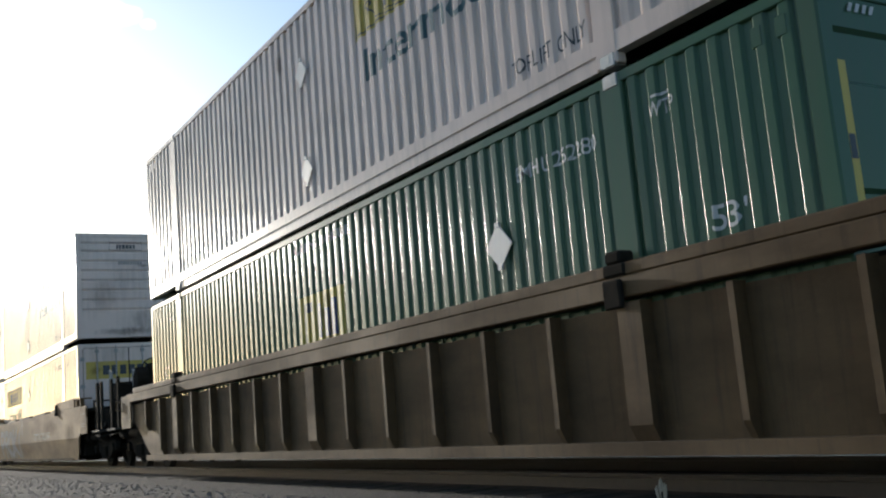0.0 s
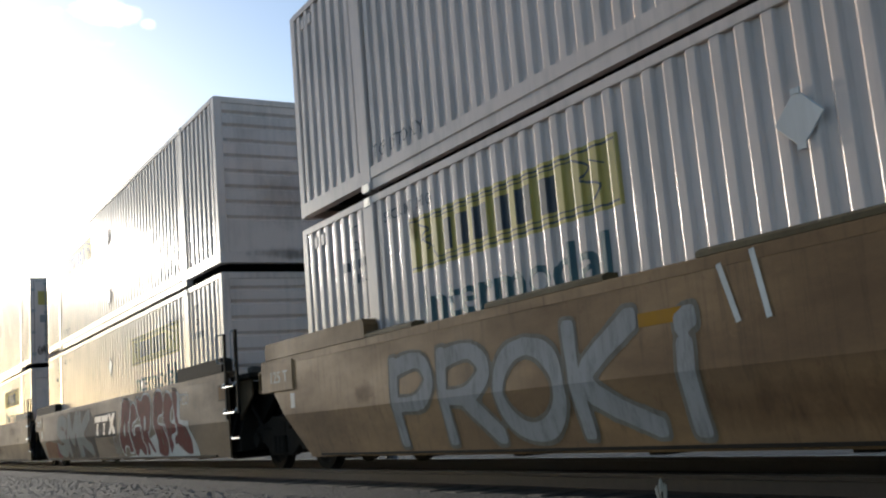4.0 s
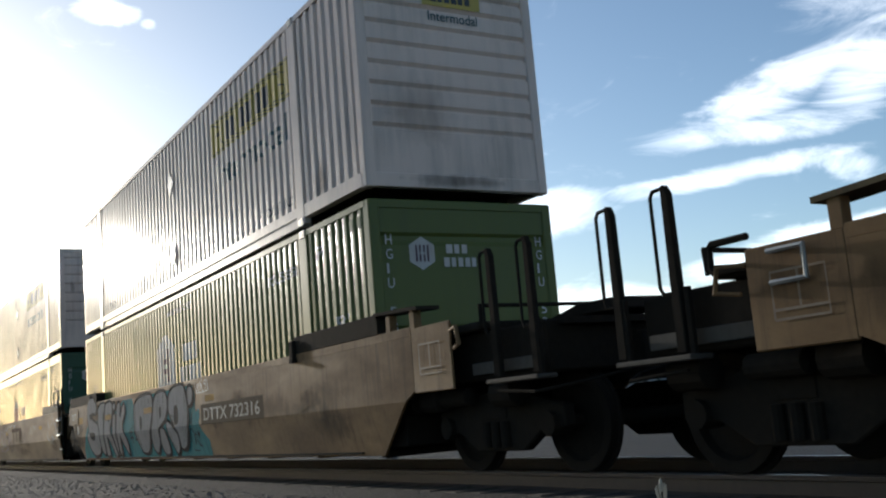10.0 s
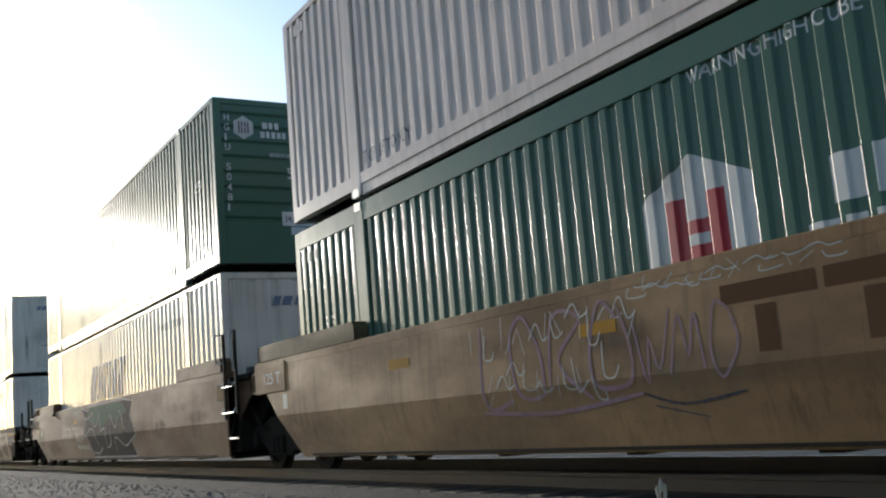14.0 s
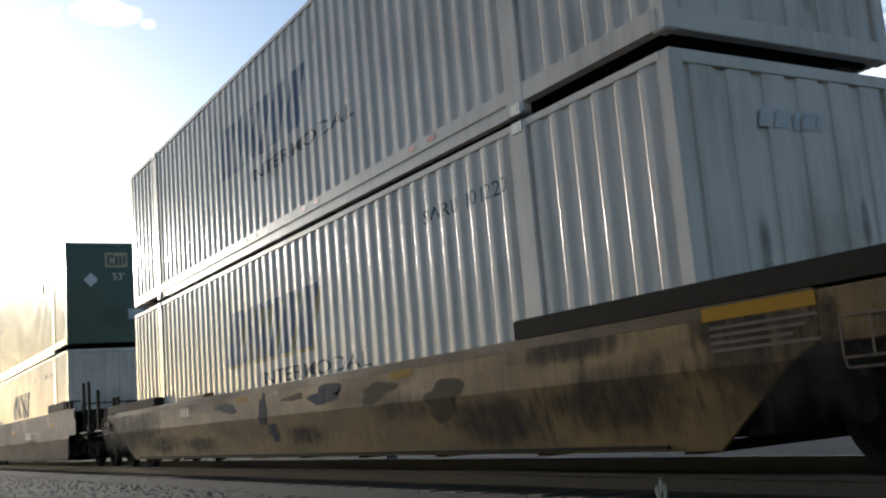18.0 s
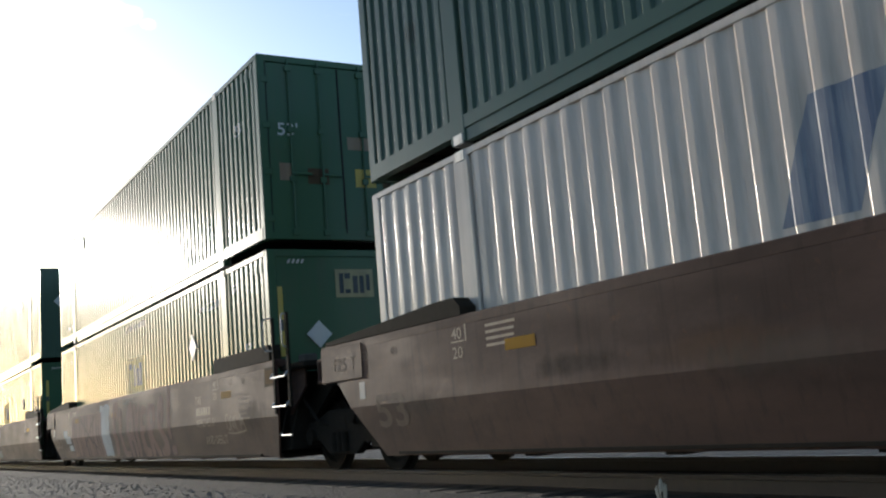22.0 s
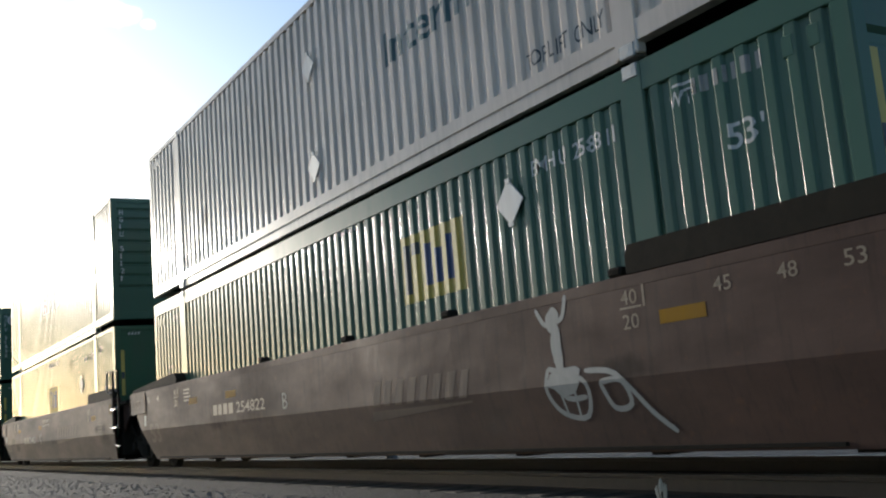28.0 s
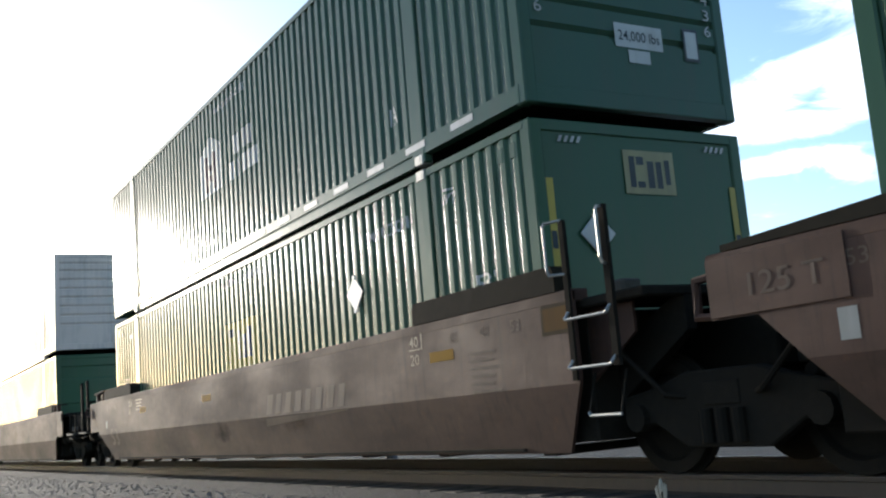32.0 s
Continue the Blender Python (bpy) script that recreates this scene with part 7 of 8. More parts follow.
# teal background with silver letters
lay(CARS[4], "graffiti_background", flat([(-0.09, 0.24), (0.1, 0.5), (0.5, 0.72), (0.8, 1.0), (2.0, 1.1), (3.6, 1.2), (4.4, 1.42), (5.2, 1.49), (5.4, 1.25), (6.9, 1.48), (7.8, 1.49), (8.86, 1.5), (9.37, 1.5), (9.56, 1.27), (9.52, 1.07), (9.67, 0.88), (9.79, 0.67), (10.06, 0.51), (10.0, 0.24)]), GRAF_TEAL, 16.0, 0.0, "car", 0.003, "teal sprayed background")
for letter in ([(1.09, 1.66), (1.5, 1.66), (1.85, 1.5), (1.88, 1.34), (1.71, 1.22), (1.35, 1.3), (1.4, 1.14), (1.68, 1.1), (1.98, 1.02), (2.13, 0.83), (2.04, 0.58), (1.84, 0.39), (1.63, 0.31), (1.15, 0.28), (0.82, 0.44), (0.72, 0.67), (0.86, 0.86), (1.0, 0.87), (0.85, 1.17), (0.81, 1.45)],
               [(1.99, 1.35), (2.32, 1.48), (2.78, 1.48), (2.74, 1.3), (2.5, 1.12), (2.62, 1.1), (2.52, 0.71), (2.29, 0.26), (1.96, 0.42), (2.11, 0.79), (1.98, 1.04), (2.05, 1.24)],
               [(2.8, 1.44), (3.21, 1.49), (3.48, 1.44), (3.48, 1.27), (3.39, 1.06), (3.19, 0.87), (3.39, 0.65), (3.45, 0.26), (3.24, 0.27), (3.0, 0.63), (2.85, 0.73), (2.77, 0.27), (2.36, 0.28), (2.57, 0.76), (2.69, 1.15)],
               [(3.54, 1.19), (3.78, 1.21), (3.75, 0.91), (3.72, 0.68), (3.6, 0.25), (3.48, 0.39), (3.41, 0.71), (3.45, 0.97)],
               [(3.53, 1.41), (3.7, 1.45), (3.8, 1.37), (3.74, 1.26), (3.58, 1.24), (3.5, 1.32)],
               [(3.94, 1.42), (4.26, 1.41), (4.16, 1.04), (4.46, 1.36), (4.64, 1.36), (4.63, 1.14), (4.31, 0.91), (4.64, 0.61), (4.52, 0.27), (4.4, 0.34), (4.13, 0.61), (4.08, 0.75), (3.9, 0.26), (3.68, 0.33), (3.76, 0.68)],
               [(5.4, 1.27), (5.73, 1.42), (6.38, 1.46), (6.82, 1.44), (6.88, 1.17), (6.65, 0.83), (6.31, 0.43), (6.01, 0.3), (5.63, 0.34), (5.47, 0.59), (5.38, 0.91)],
               [(6.95, 1.36), (7.23, 1.45), (7.72, 1.45), (7.88, 1.31), (7.87, 1.1), (7.69, 0.9), (7.31, 0.8), (7.12, 0.52), (6.76, 0.28), (6.54, 0.38), (6.55, 0.61), (6.74, 0.82)],
               [(7.18, 0.74), (7.37, 0.8), (7.61, 0.78), (7.69, 0.43), (7.58, 0.28), (7.3, 0.27), (7.14, 0.41)],
               [(7.97, 1.37), (8.28, 1.48), (8.67, 1.5), (8.92, 1.48), (9.06, 1.28), (9.15, 1.05), (9.07, 0.75), (8.82, 0.45), (8.56, 0.35), (8.36, 0.39), (8.42, 0.64), (8.26, 0.78), (7.98, 0.98), (7.9, 1.1)],
               [(7.75, 0.93), (8.12, 0.83), (8.4, 0.62), (8.28, 0.37), (8.05, 0.26), (7.94, 0.42), (7.77, 0.64)],
               [(9.12, 1.38), (9.26, 1.45), (9.42, 1.4), (9.46, 1.27), (9.38, 1.13), (9.2, 1.06), (9.12, 1.2)]):
    bubble(CARS[4], 16.0, letter, GRAF_SILVER, GRAF_BLACK, 0.06, 0.045, 0.09)
for hole in ([(1.07, 1.27), (1.4, 1.27), (1.42, 1.14), (1.16, 1.13)], [(1.0, 0.86), (1.74, 0.83), (1.58, 0.67), (1.2, 0.66)], [(5.88, 1.08), (6.03, 1.0), (6.03, 0.82), (5.88, 0.75), (5.83, 0.92)], [(8.29, 1.12), (8.45, 1.16), (8.56, 1.06), (8.54, 0.86), (8.41, 0.79), (8.27, 0.83)], [(3.02, 1.2), (3.24, 1.22), (3.2, 1.05), (3.05, 1.02)], [(7.3, 1.12), (7.42, 1.2), (7.46, 1.02), (7.34, 0.92)]):
    lay(CARS[4], "graffiti", flat(rounder(hole)), GRAF_BLACK, 16.0, 0.0, "car", 0.056)
for marks in ([[(5.5, 1.2), (5.56, 0.7), (5.72, 0.4)], [(6.6, 1.35), (6.45, 0.8)]], [[(7.3, 1.38), (7.2, 1.0)], [(7.6, 1.4), (7.55, 1.1)]], [[(8.9, 1.36), (9.02, 1.1)], [(8.85, 0.9), (8.66, 0.5)], [(8.98, 0.85), (8.78, 0.5)]], [[(8.02, 0.98), (8.32, 0.95)], [(7.9, 0.7), (8.1, 0.4)]]):
    lay(CARS[4], "graffiti_mark", strokes(marks, 0.022), GRAF_BLACK, 16.0, 0.0, "car", 0.056)
lay(CARS[4], "tag", strokes([[(9.08, 0.5), (9.2, 0.72), (9.3, 0.62), (9.28, 0.44), (9.42, 0.66), (9.44, 0.46), (9.6, 0.42)], [(9.2, 0.95), (9.26, 0.8), (9.34, 0.98), (9.3, 0.76)], [(9.1, 0.36), (9.4, 0.34)]], 0.026), GRAF_BLACK, 16.0, 0.0, "car", 0.012)
lay(CARS[4], "tag", flat([(9.5, 0.68), (9.56, 0.64), (9.64, 0.68), (9.62, 0.6), (9.54, 0.55)]), GRAF_BLACK, 16.0, 0.0, "car", 0.012)
lay(CARS[4], "graffiti", flat(blob(0, 0, 0.1, 0.09, seed=6)), GRAF_TEAL, 6.32, 0.92, "car", 0.01)
lay(CARS[4], "tag", word("#'s", 0.35, 0.55, 0.0, 0.1), GRAF_BLACK, 11.1, 0.55, "car", 0.013)
lay(CARS[4], "tag", scribble(6, 0.7, 0.16, 8, 0.014), INK_WHITE, 6.4, 1.3, "car", 0.006)
# faded emblem and tags
lay(CARS[5], "emblem", flat(rect(0, 0.33, 0.78, 0.46), rect(0.28, 0, 0.45, 0.3), rect(0.84, 0.33, 1.6, 0.46), rect(1.1, 0, 1.28, 0.3), [(1.66, 0), (1.86, 0), (2.06, 0.23), (1.86, 0.46), (1.66, 0.46), (1.84, 0.23)], [(1.96, 0), (2.16, 0), (2.36, 0.23), (2.16, 0.46), (1.96, 0.46), (2.14, 0.23)]), TTX_BROWN, 8.45, 0.84, "car", 0.005, "dark brown emblem bars")
lay(CARS[5], "tag", scribble(4, 2.2, 0.7, 23, 0.035), GRAF_PURPLE, 11.55, 0.66, "car", 0.004, "pale purple sprayed tag")
lay(CARS[5], "tag", scrawl(17, 2.3, 0.42, 21, 0.014), GHOST_GREY, 11.6, 0.98, "car", 0.007)
lay(CARS[5], "tag", scrawl(14, 1.9, 0.4, 22, 0.014), GHOST_GREY, 11.5, 0.62, "car", 0.009)
lay(CARS[5], "tag", scribble(3, 1.05, 0.5, 24, 0.022), GRAF_PURPLE, 9.35, 0.72, "car", 0.006)
lay(CARS[5], "tag", strokes([[(0, 0.1), (0.4, 0.0), (1.0, 0.06)], [(0.1, 0.0), (0.6, -0.1)]], 0.022), GRAF_BLUE, 9.35, 0.55, "car", 0.006)
lay(CARS[5], "tag", scrawl(20, 1.9, 0.14, 15, 0.01), GHOST_GREY, 9.4, 1.34, "car", 0.006)
lay(CARS[5], "tag", scrawl(9, 1.3, 0.36, 31, 0.011), GHOST_GREY, 4.5, 0.98, "car", 0.006)
lay(CARS[5], "tag", scrawl(19, 1.35, 0.42, 32, 0.012), GHOST_GREY, 1.28, 1.05, "car", 0.006)
lay(CARS[5], "tag", scrawl(17, 1.2, 0.36, 33, 0.012), GHOST_GREY, 1.3, 0.68, "car", 0.006)
lay(CARS[5], "tag", scrawl(9, 0.5, 0.3, 34, 0.018), GHOST_GREY, -0.05, 0.86, "car", 0.006)
# black and green piece with written lines
RIM6 = [(0.0, 1.45), (0.5, 1.15), (0.35, 0.8), (0.55, 0.78), (0.95, 0.28), (5.0, 0.28), (4.75, 0.6), (5.35, 0.72), (4.9, 1.1), (5.1, 1.4), (4.2, 1.47), (1.0, 1.47), (0.75, 1.36), (0.4, 1.4)]
lay(CARS[6], "graffiti", flat(RIM6), GRAF_BLACK, 10.45, 0.0, "car", 0.004, "black sprayed piece with pointed ends")
lay(CARS[6], "graffiti", flat([(0.75, 1.34), (1.05, 1.45), (4.1, 1.45), (4.6, 1.2), (3.6, 1.0), (3.1, 1.15), (2.2, 0.92), (1.7, 1.05), (1.2, 1.02), (0.7, 1.14)]), GRAF_GREEN, 10.45, 0.0, "car", 0.007)
lay(CARS[6], "graffiti_outline", strokes([RIM6 + RIM6[:1]], 0.032, False), GRAF_SILVER, 10.45, 0.0, "car", 0.011)
lay(CARS[6], "graffiti_outline", strokes([[(0.5, 1.18), (0.9, 1.2), (1.3, 1.3), (1.35, 1.0), (1.7, 1.02), (2.0, 1.3), (2.05, 0.85)], [(0.6, 0.82), (1.0, 0.95), (1.4, 0.85), (1.7, 0.5)], [(2.05, 0.85), (2.6, 0.9), (2.5, 0.5), (3.0, 0.62), (3.1, 1.2)], [(3.1, 1.2), (3.6, 0.9), (4.0, 1.25), (4.4, 0.8)], [(3.3, 0.4), (3.5, 0.7), (4.2, 0.5), (4.75, 0.6)], [(1.0, 0.4), (1.5, 0.36), (2.0, 0.5)]], 0.03), GRAF_SILVER, 10.45, 0.0, "car", 0.013)
lay(CARS[6], "tag", word("Killing me", 0.2, 0.9, 0.0, 0.2), INK_WORN, 11.26, 0.62, "car", 0.008)
lay(CARS[6], "tag", word("With Petty issues", 0.19, 1.35, 0.0, 0.2), INK_WORN, 11.28, 0.42, "car", 0.008)
lay(CARS[6], "tag", word("King...", 0.14, 0.6, 0.0, 0.2), INK_WORN, 11.33, 1.27, "car", 0.008)
lay(CARS[6], "tag", scribble(6, 0.8, 0.12, 42, 0.014), INK_WORN, 11.45, 1.4, "car", 0.008)
# orange car
lay(CARS[7], "name_mark", bars([0.14, 0.14, 0.14], 0.14, 0.04), GHOST, 12.4, 0.92, "car")
lay(CARS[7], "lettering", word("71886", 0.14, 0.85, 0.004), FAINT, 11.6, 0.93, "car")
lay(CARS[7], "lettering", word("71886", 0.07, 0.3, 0.0), GHOST_GREY, 8.05, 1.06, "car", 0.006)
for bx, bz, rx, rz, sd in ((0.5, 0.1, 0.45, 0.07, 17), (2.05, 0.0, 0.14, 0.26, 18), (2.3, -0.3, 0.2, 0.1, 19), (4.2, 0.1, 0.5, 0.1, 20), (3.2, 0.12, 0.3, 0.05, 21), (5.6, 0.05, 0.4, 0.1, 22), (7.0, -0.1, 0.35, 0.18, 23)):
    lay(CARS[7], "paint_stain", flat(blob(bx, bz, rx, rz, 28, 0.28, sd)), GRAF_BLUE if sd < 21 else PATCH, 10.4, 0.86, "car", 0.004, "dark paint stain")
lay(CARS[7], "reflector", flat(rect(0, 0, 0.95, 0.09)), REFLECT, -0.2, 1.08, "car", 0.012)
lay(CARS[7], "data_block", flat(*[rect(0, -0.05 * k, 0.9 - 0.1 * (k % 3), -0.05 * k + 0.02) for k in range(4)]), FAINT, -0.25, 1.02, "car", 0.012)
lay(CARS[7], "reflector", flat(rect(0, 0, 0.5, 0.09)), REFLECT, 9.45, 1.02, "car", 0.006)
lay(CARS[7], "reflector", flat(rect(0, 0, 0.5, 0.09)), REFLECT, 4.45, 1.02, "car", 0.006)
# brown cars
brand_bars(CARS[8], 6.3, 0.86, 1.15, 0.2, INK_WHITE)
lay(CARS[8], "lettering", word("253806", 0.2, 1.45, 0.012), INK_WORN, 4.98, 0.86, "car")
lay(CARS[9], "graffiti", bars([0.3, 0.16, 0.34, 0.14, 0.4, 0.16, 0.36, 0.18, 0.3, 0.14, 0.34], 0.98, 0.07, 0.04), GRAF_PINK, 13.85, 0.3, "car", 0.007)
lay(CARS[9], "graffiti", flat([(0.16, 0.0), (0.5, 0.03), (0.86, 0.0), (0.97, 0.4), (0.9, 0.85), (1.02, 1.08), (0.7, 1.17), (0.36, 1.1), (0.12, 1.16), (0.0, 0.95), (0.1, 0.55)]), GRAF_WHITE, 10.5, 0.28, "car", 0.006, "chalky white sprayed patch")
for letter in ([(6.84, 1.4), (7.34, 1.44), (7.27, 1.06), (7.12, 1.03), (7.1, 1.23), (6.99, 1.13), (7.04, 0.86), (7.16, 0.63), (6.95, 0.32), (6.62, 0.26), (6.72, 0.42), (6.85, 0.59), (6.75, 0.87)],
               [(7.39, 1.27), (7.64, 1.28), (7.58, 0.91), (7.56, 0.37), (7.95, 0.39), (7.94, 0.26), (7.33, 0.26), (7.39, 0.7)],
               [(8.09, 1.24), (8.5, 1.44), (8.67, 0.94), (8.56, 0.26), (8.37, 0.26), (8.41, 0.57), (8.23, 0.62), (8.27, 0.26), (8.02, 0.26), (8.02, 0.79)],
               [(8.6, 1.32), (8.8, 1.31), (8.92, 1.07), (9.02, 1.31), (9.18, 1.3), (9.02, 0.92), (8.83, 0.26), (8.6, 0.26), (8.75, 0.83)],
               [(9.2, 1.25), (9.66, 1.23), (9.64, 1.07), (9.37, 1.08), (9.36, 0.87), (9.6, 0.87), (9.57, 0.73), (9.34, 0.71), (9.34, 0.46), (9.62, 0.41), (9.58, 0.26), (9.05, 0.26), (9.15, 0.8)],
               [(9.72, 1.27), (10.27, 1.25), (10.33, 1.07), (10.28, 0.85), (9.99, 0.69), (10.35, 0.26), (10.05, 0.26), (9.9, 0.58), (9.88, 0.26), (9.64, 0.26), (9.7, 0.76)],
               [(10.6, 1.32), (10.91, 1.4), (10.83, 0.84), (10.69, 0.86), (10.71, 1.08), (10.6, 1.08), (10.62, 0.91), (10.83, 0.74), (10.98, 0.55), (10.91, 0.32), (10.66, 0.25), (10.4, 0.26), (10.31, 0.36), (10.68, 0.47), (10.62, 0.63), (10.43, 0.8), (10.43, 1.09)],
               [(11.18, 1.5), (11.38, 1.49), (11.33, 1.01), (11.28, 0.58), (11.1, 0.57), (11.13, 1.03)], [(11.05, 0.4), (11.23, 0.48), (11.37, 0.43), (11.34, 0.31), (11.16, 0.26), (11.04, 0.31)]):
    bubble(CARS[9], 16.0, letter, GRAF_PINK)
lay(CARS[9], "graffiti", flat(rounder([(9.95, 1.12), (10.1, 1.1), (10.1, 0.9), (9.95, 0.87)])), BROWN, 16.0, 0.0, "car", 0.018)
lay(CARS[9], "graffiti", flat(rounder([(8.3, 1.05), (8.42, 1.02), (8.42, 0.75), (8.24, 0.75)])), BROWN, 16.0, 0.0, "car", 0.018)
lay(CARS[9], "graffiti_mark", strokes([[(2.95, 1.36), (4.0, 0.88), (4.98, 0.46)], [(5.0, 1.26), (4.2, 0.8), (3.48, 0.48)]], 0.06), BROWN, 16.0, 0.0, "car", 0.012)
lay(CARS[9], "paint_patch", flat(rect(0, 0.36, 0.55, 0.52), rect(0.25, 0.18, 0.9, 0.36), rect(0.5, 0.0, 1.0, 0.14)), GRAF_WHITE, 14.95, 0.45, "car", 0.005, "white roller patch")
lay(CARS[9], "lettering", word("253806 C", 0.11, 0.9, 0.006), INK_WORN, 8.2, 1.34, "car", 0.012)
for i, (s, w, z) in enumerate((("THIS", 0.3, 1.08), ("APPROVED BY", 1.02, 0.72), ("AND DEBUT", 1.1, 0.44))):
    lay(CARS[9], "tag", word(s, 0.13, w, 0.0, 0.1), GHOST, 3.1 - 0.3 * (i == 2), z, "car", 0.006)
lay(CARS[9], "tag", bars([0.1] * 6, 0.13, 0.03), GHOST, 3.08, 0.9, "car", 0.006)
lay(CARS[9], "tag", scribble(4, 0.85, 0.24, 51, 0.022), GHOST, 1.62, 0.62, "car", 0.006)
graffiti(CARS[10], "SMUTE", 13.5, 0.28, 5.4, 1.14, GRAF_GREY, PATCH, 0.26, 0.06, 4)
lay(CARS[10], "stencil_patch", flat(rect(0, 0, 3.5, 0.32)), BROWN, 12.62, 0.86, "car", 0.022)
lay(CARS[10], "name_mark", bars([0.26] * 4, 0.2, 0.06), INK_WHITE, 12.5, 0.92, "car", 0.028)
lay(CARS[10], "lettering", word("253806", 0.2, 1.5, 0.012), INK_WORN, 11.1, 0.92, "car", 0.028)
lay(CARS[11], "tag", strokes([[(0, 0.55), (0.1, 0.42), (0.22, 0.4)], [(0.42, 0.62), (0.36, 0.45), (0.24, 0.42)], [(0.22, 0.5), (0.22, 0.1), (0.4, 0.0)], [(0.1, 0.05), (0.05, -0.15), (0.2, -0.32), (0.5, -0.35), (0.58, -0.1), (0.3, 0.0), (0.1, 0.05)], [(0.58, 0.0), (0.95, -0.05), (1.25, -0.35), (1.45, -0.5)], [(0.75, -0.1), (0.85, -0.3), (1.05, -0.28), (1.0, -0.1), (0.75, -0.1)], [(0.12, -0.05), (0.3, -0.2), (0.55, -0.2)], [(0.2, 0.0), (0.25, -0.33)], [(0.42, 0.0), (0.4, -0.34)]], 0.045), GHOST_GREY, 3.25, 0.86, "car", 0.008, "white sprayed stick figure on a cycle")
lay(CARS[11], "tag", flat(blob(0, 0, 0.09, 0.1, seed=2)), GHOST_GREY, 3.03, 1.3, "car", 0.009)
lay(CARS[11], "tag", flat(blob(0, 0, 0.075, 0.2, 24, 0.12, 5)), GHOST_GREY, 3.0, 1.08, "car", 0.011)
lay(CARS[11], "tag", flat(blob(0, 0, 0.26, 0.09, 24, 0.2, 6)), GHOST_GREY, 2.95, 0.8, "car", 0.011)
brand_bars(CARS[11], 6.45, 0.75, 2.1, 0.26, GHOST, 0.35, True)
lay(CARS[11], "name_mark", bars([0.2] * 4, 0.16, 0.05), GHOST, 12.1, 0.88, "car")
lay(CARS[11], "lettering", word("254822", 0.16, 1.2, 0.008), GHOST, 11.0, 0.88, "car")
lay(CARS[11], "lettering", word("B", 0.21, 0.17, 0.006), INK_WORN, 9.13, 0.85, "car")
brand_bars(CARS[12], 6.25, 0.82, 2.75, 0.26, GHOST, 0.35, True)
lay(CARS[12], "name_mark", bars([0.2] * 4, 0.2, 0.06), GHOST, 12.15, 0.74, "car")
lay(CARS[12], "lettering", word("254822", 0.2, 1.16, 0.008), INK_WORN, 11.07, 0.74, "car")
lay(CARS[12], "name_mark", bars([0.065] * 4, 0.08, 0.02), GHOST, 8.5, 1.3, "car")
lay(CARS[12], "lettering", word("254822   C", 0.08, 0.68, 0.004), INK_WORN, 8.12, 1.3, "car")
lay(CARS[12], "lettering", word("C", 0.24, 0.2, 0.012), INK_WORN, 9.11, 0.73, "car")
lay(CARS[12], "lettering", word("WELL LD LMT 119,400", 0.075, 1.14, 0.004), INK_WORN, 8.58, 1.17, "car")
brand_bars(CARS[13], 6.4, 0.8, 2.7, 0.26, GHOST, 0.35, True)
for c, z in ((2, 1.1), (5, 1.09), (6, 1.1), (9, 1.2), (10, 1.2), (12, 1.2), (13, 1.2)):
    lay(CARS[c], "card_frame", flat(rect(0, 0, 0.4, 0.25)), PATCH, -0.17, z - 0.02, "car", 0.006, "dark card frame")
    lay(CARS[c], "card", flat(rect(0.03, 0.03, 0.37, 0.22)), CARD, -0.17, z - 0.02, "car", 0.012, "orange card in a frame")
lay(CARS[3], "tag", scribble(3, 0.25, 0.12, 61, 0.012), GHOST, 9.2, 1.3, "car")

for y0, y1 in ((2.15, 2.85), (3.93, 6.1), (7.0, 8.9), (9.9, 11.6), (13.0, 14.4)):
    bm = bmesh.new()
    prism(bm, [(WX + 0.0, 1.523), (WX + 0.0, 1.56), (WX + 0.05, 1.585), (WX + 0.16, 1.585), (WX + 0.16, 1.523)], "y", y0, y1)
    part("edge_guard", bm, CAPS_TAN, CARS[1])
for y0, y1 in ((11.0, 12.6),):
    bm = bmesh.new()
    prism(bm, [(WX, 1.193), (WX, 1.23), (WX + 0.05, 1.255), (WX + 0.16, 1.255), (WX + 0.16, 1.193)], "y", y0, y1)
    part("edge_guard", bm, FEC_YELLOW, CARS[7])
for y in (4.75, 7.1, 9.9, 2.2):
    part("corner_guide", soft_box(WX - 0.004, WX + 0.12, y - 0.08, y + 0.08, 1.523, 1.60, w=0.02), STEEL_DARK, CARS[11])
for y in (1.95, 14.0):
    for z, d in ((1.523, 0.13), (1.62, 0.09)):
        part("lock_clamp", soft_box(WX - 0.02, WX + 0.14, y - d, y + d, z, z + 0.1, w=0.02), STEEL_DARK, CARS[0])
    part("lock_clamp", soft_box(WX - 0.06, WX - 0.005, y - 0.1, y + 0.1, 1.28, 1.5, w=0.015), STEEL_DARK, CARS[0])

# ================= beyond and beside the track =================
BARK = paint("grey bark", (0.09, 0.075, 0.06), 0.85, 0.5, (0.04, 0.035, 0.03), bump=0.5, streak=False)
LEAF = paint("dull evergreen leaf", (0.035, 0.055, 0.025), 0.7, 0.5, (0.06, 0.05, 0.03), bump=0, streak=False)
IRON = paint("black lamp iron", (0.02, 0.022, 0.022), 0.4, 0.3, (0.05, 0.045, 0.04), bump=0.1, streak=False)
LAMP_GLASS = paint("frosted lamp glass", (0.75, 0.76, 0.75), 0.25, 0.2, (0.5, 0.48, 0.42), bump=0, streak=False)
SIDING = paint("pale house siding", (0.42, 0.40, 0.37), 0.7, 0.4, (0.25, 0.22, 0.2), bump=0.2)
SHINGLE = paint("dark roof shingle", (0.06, 0.055, 0.055), 0.85, 0.5, (0.03, 0.03, 0.03), bump=0.4, streak=False)
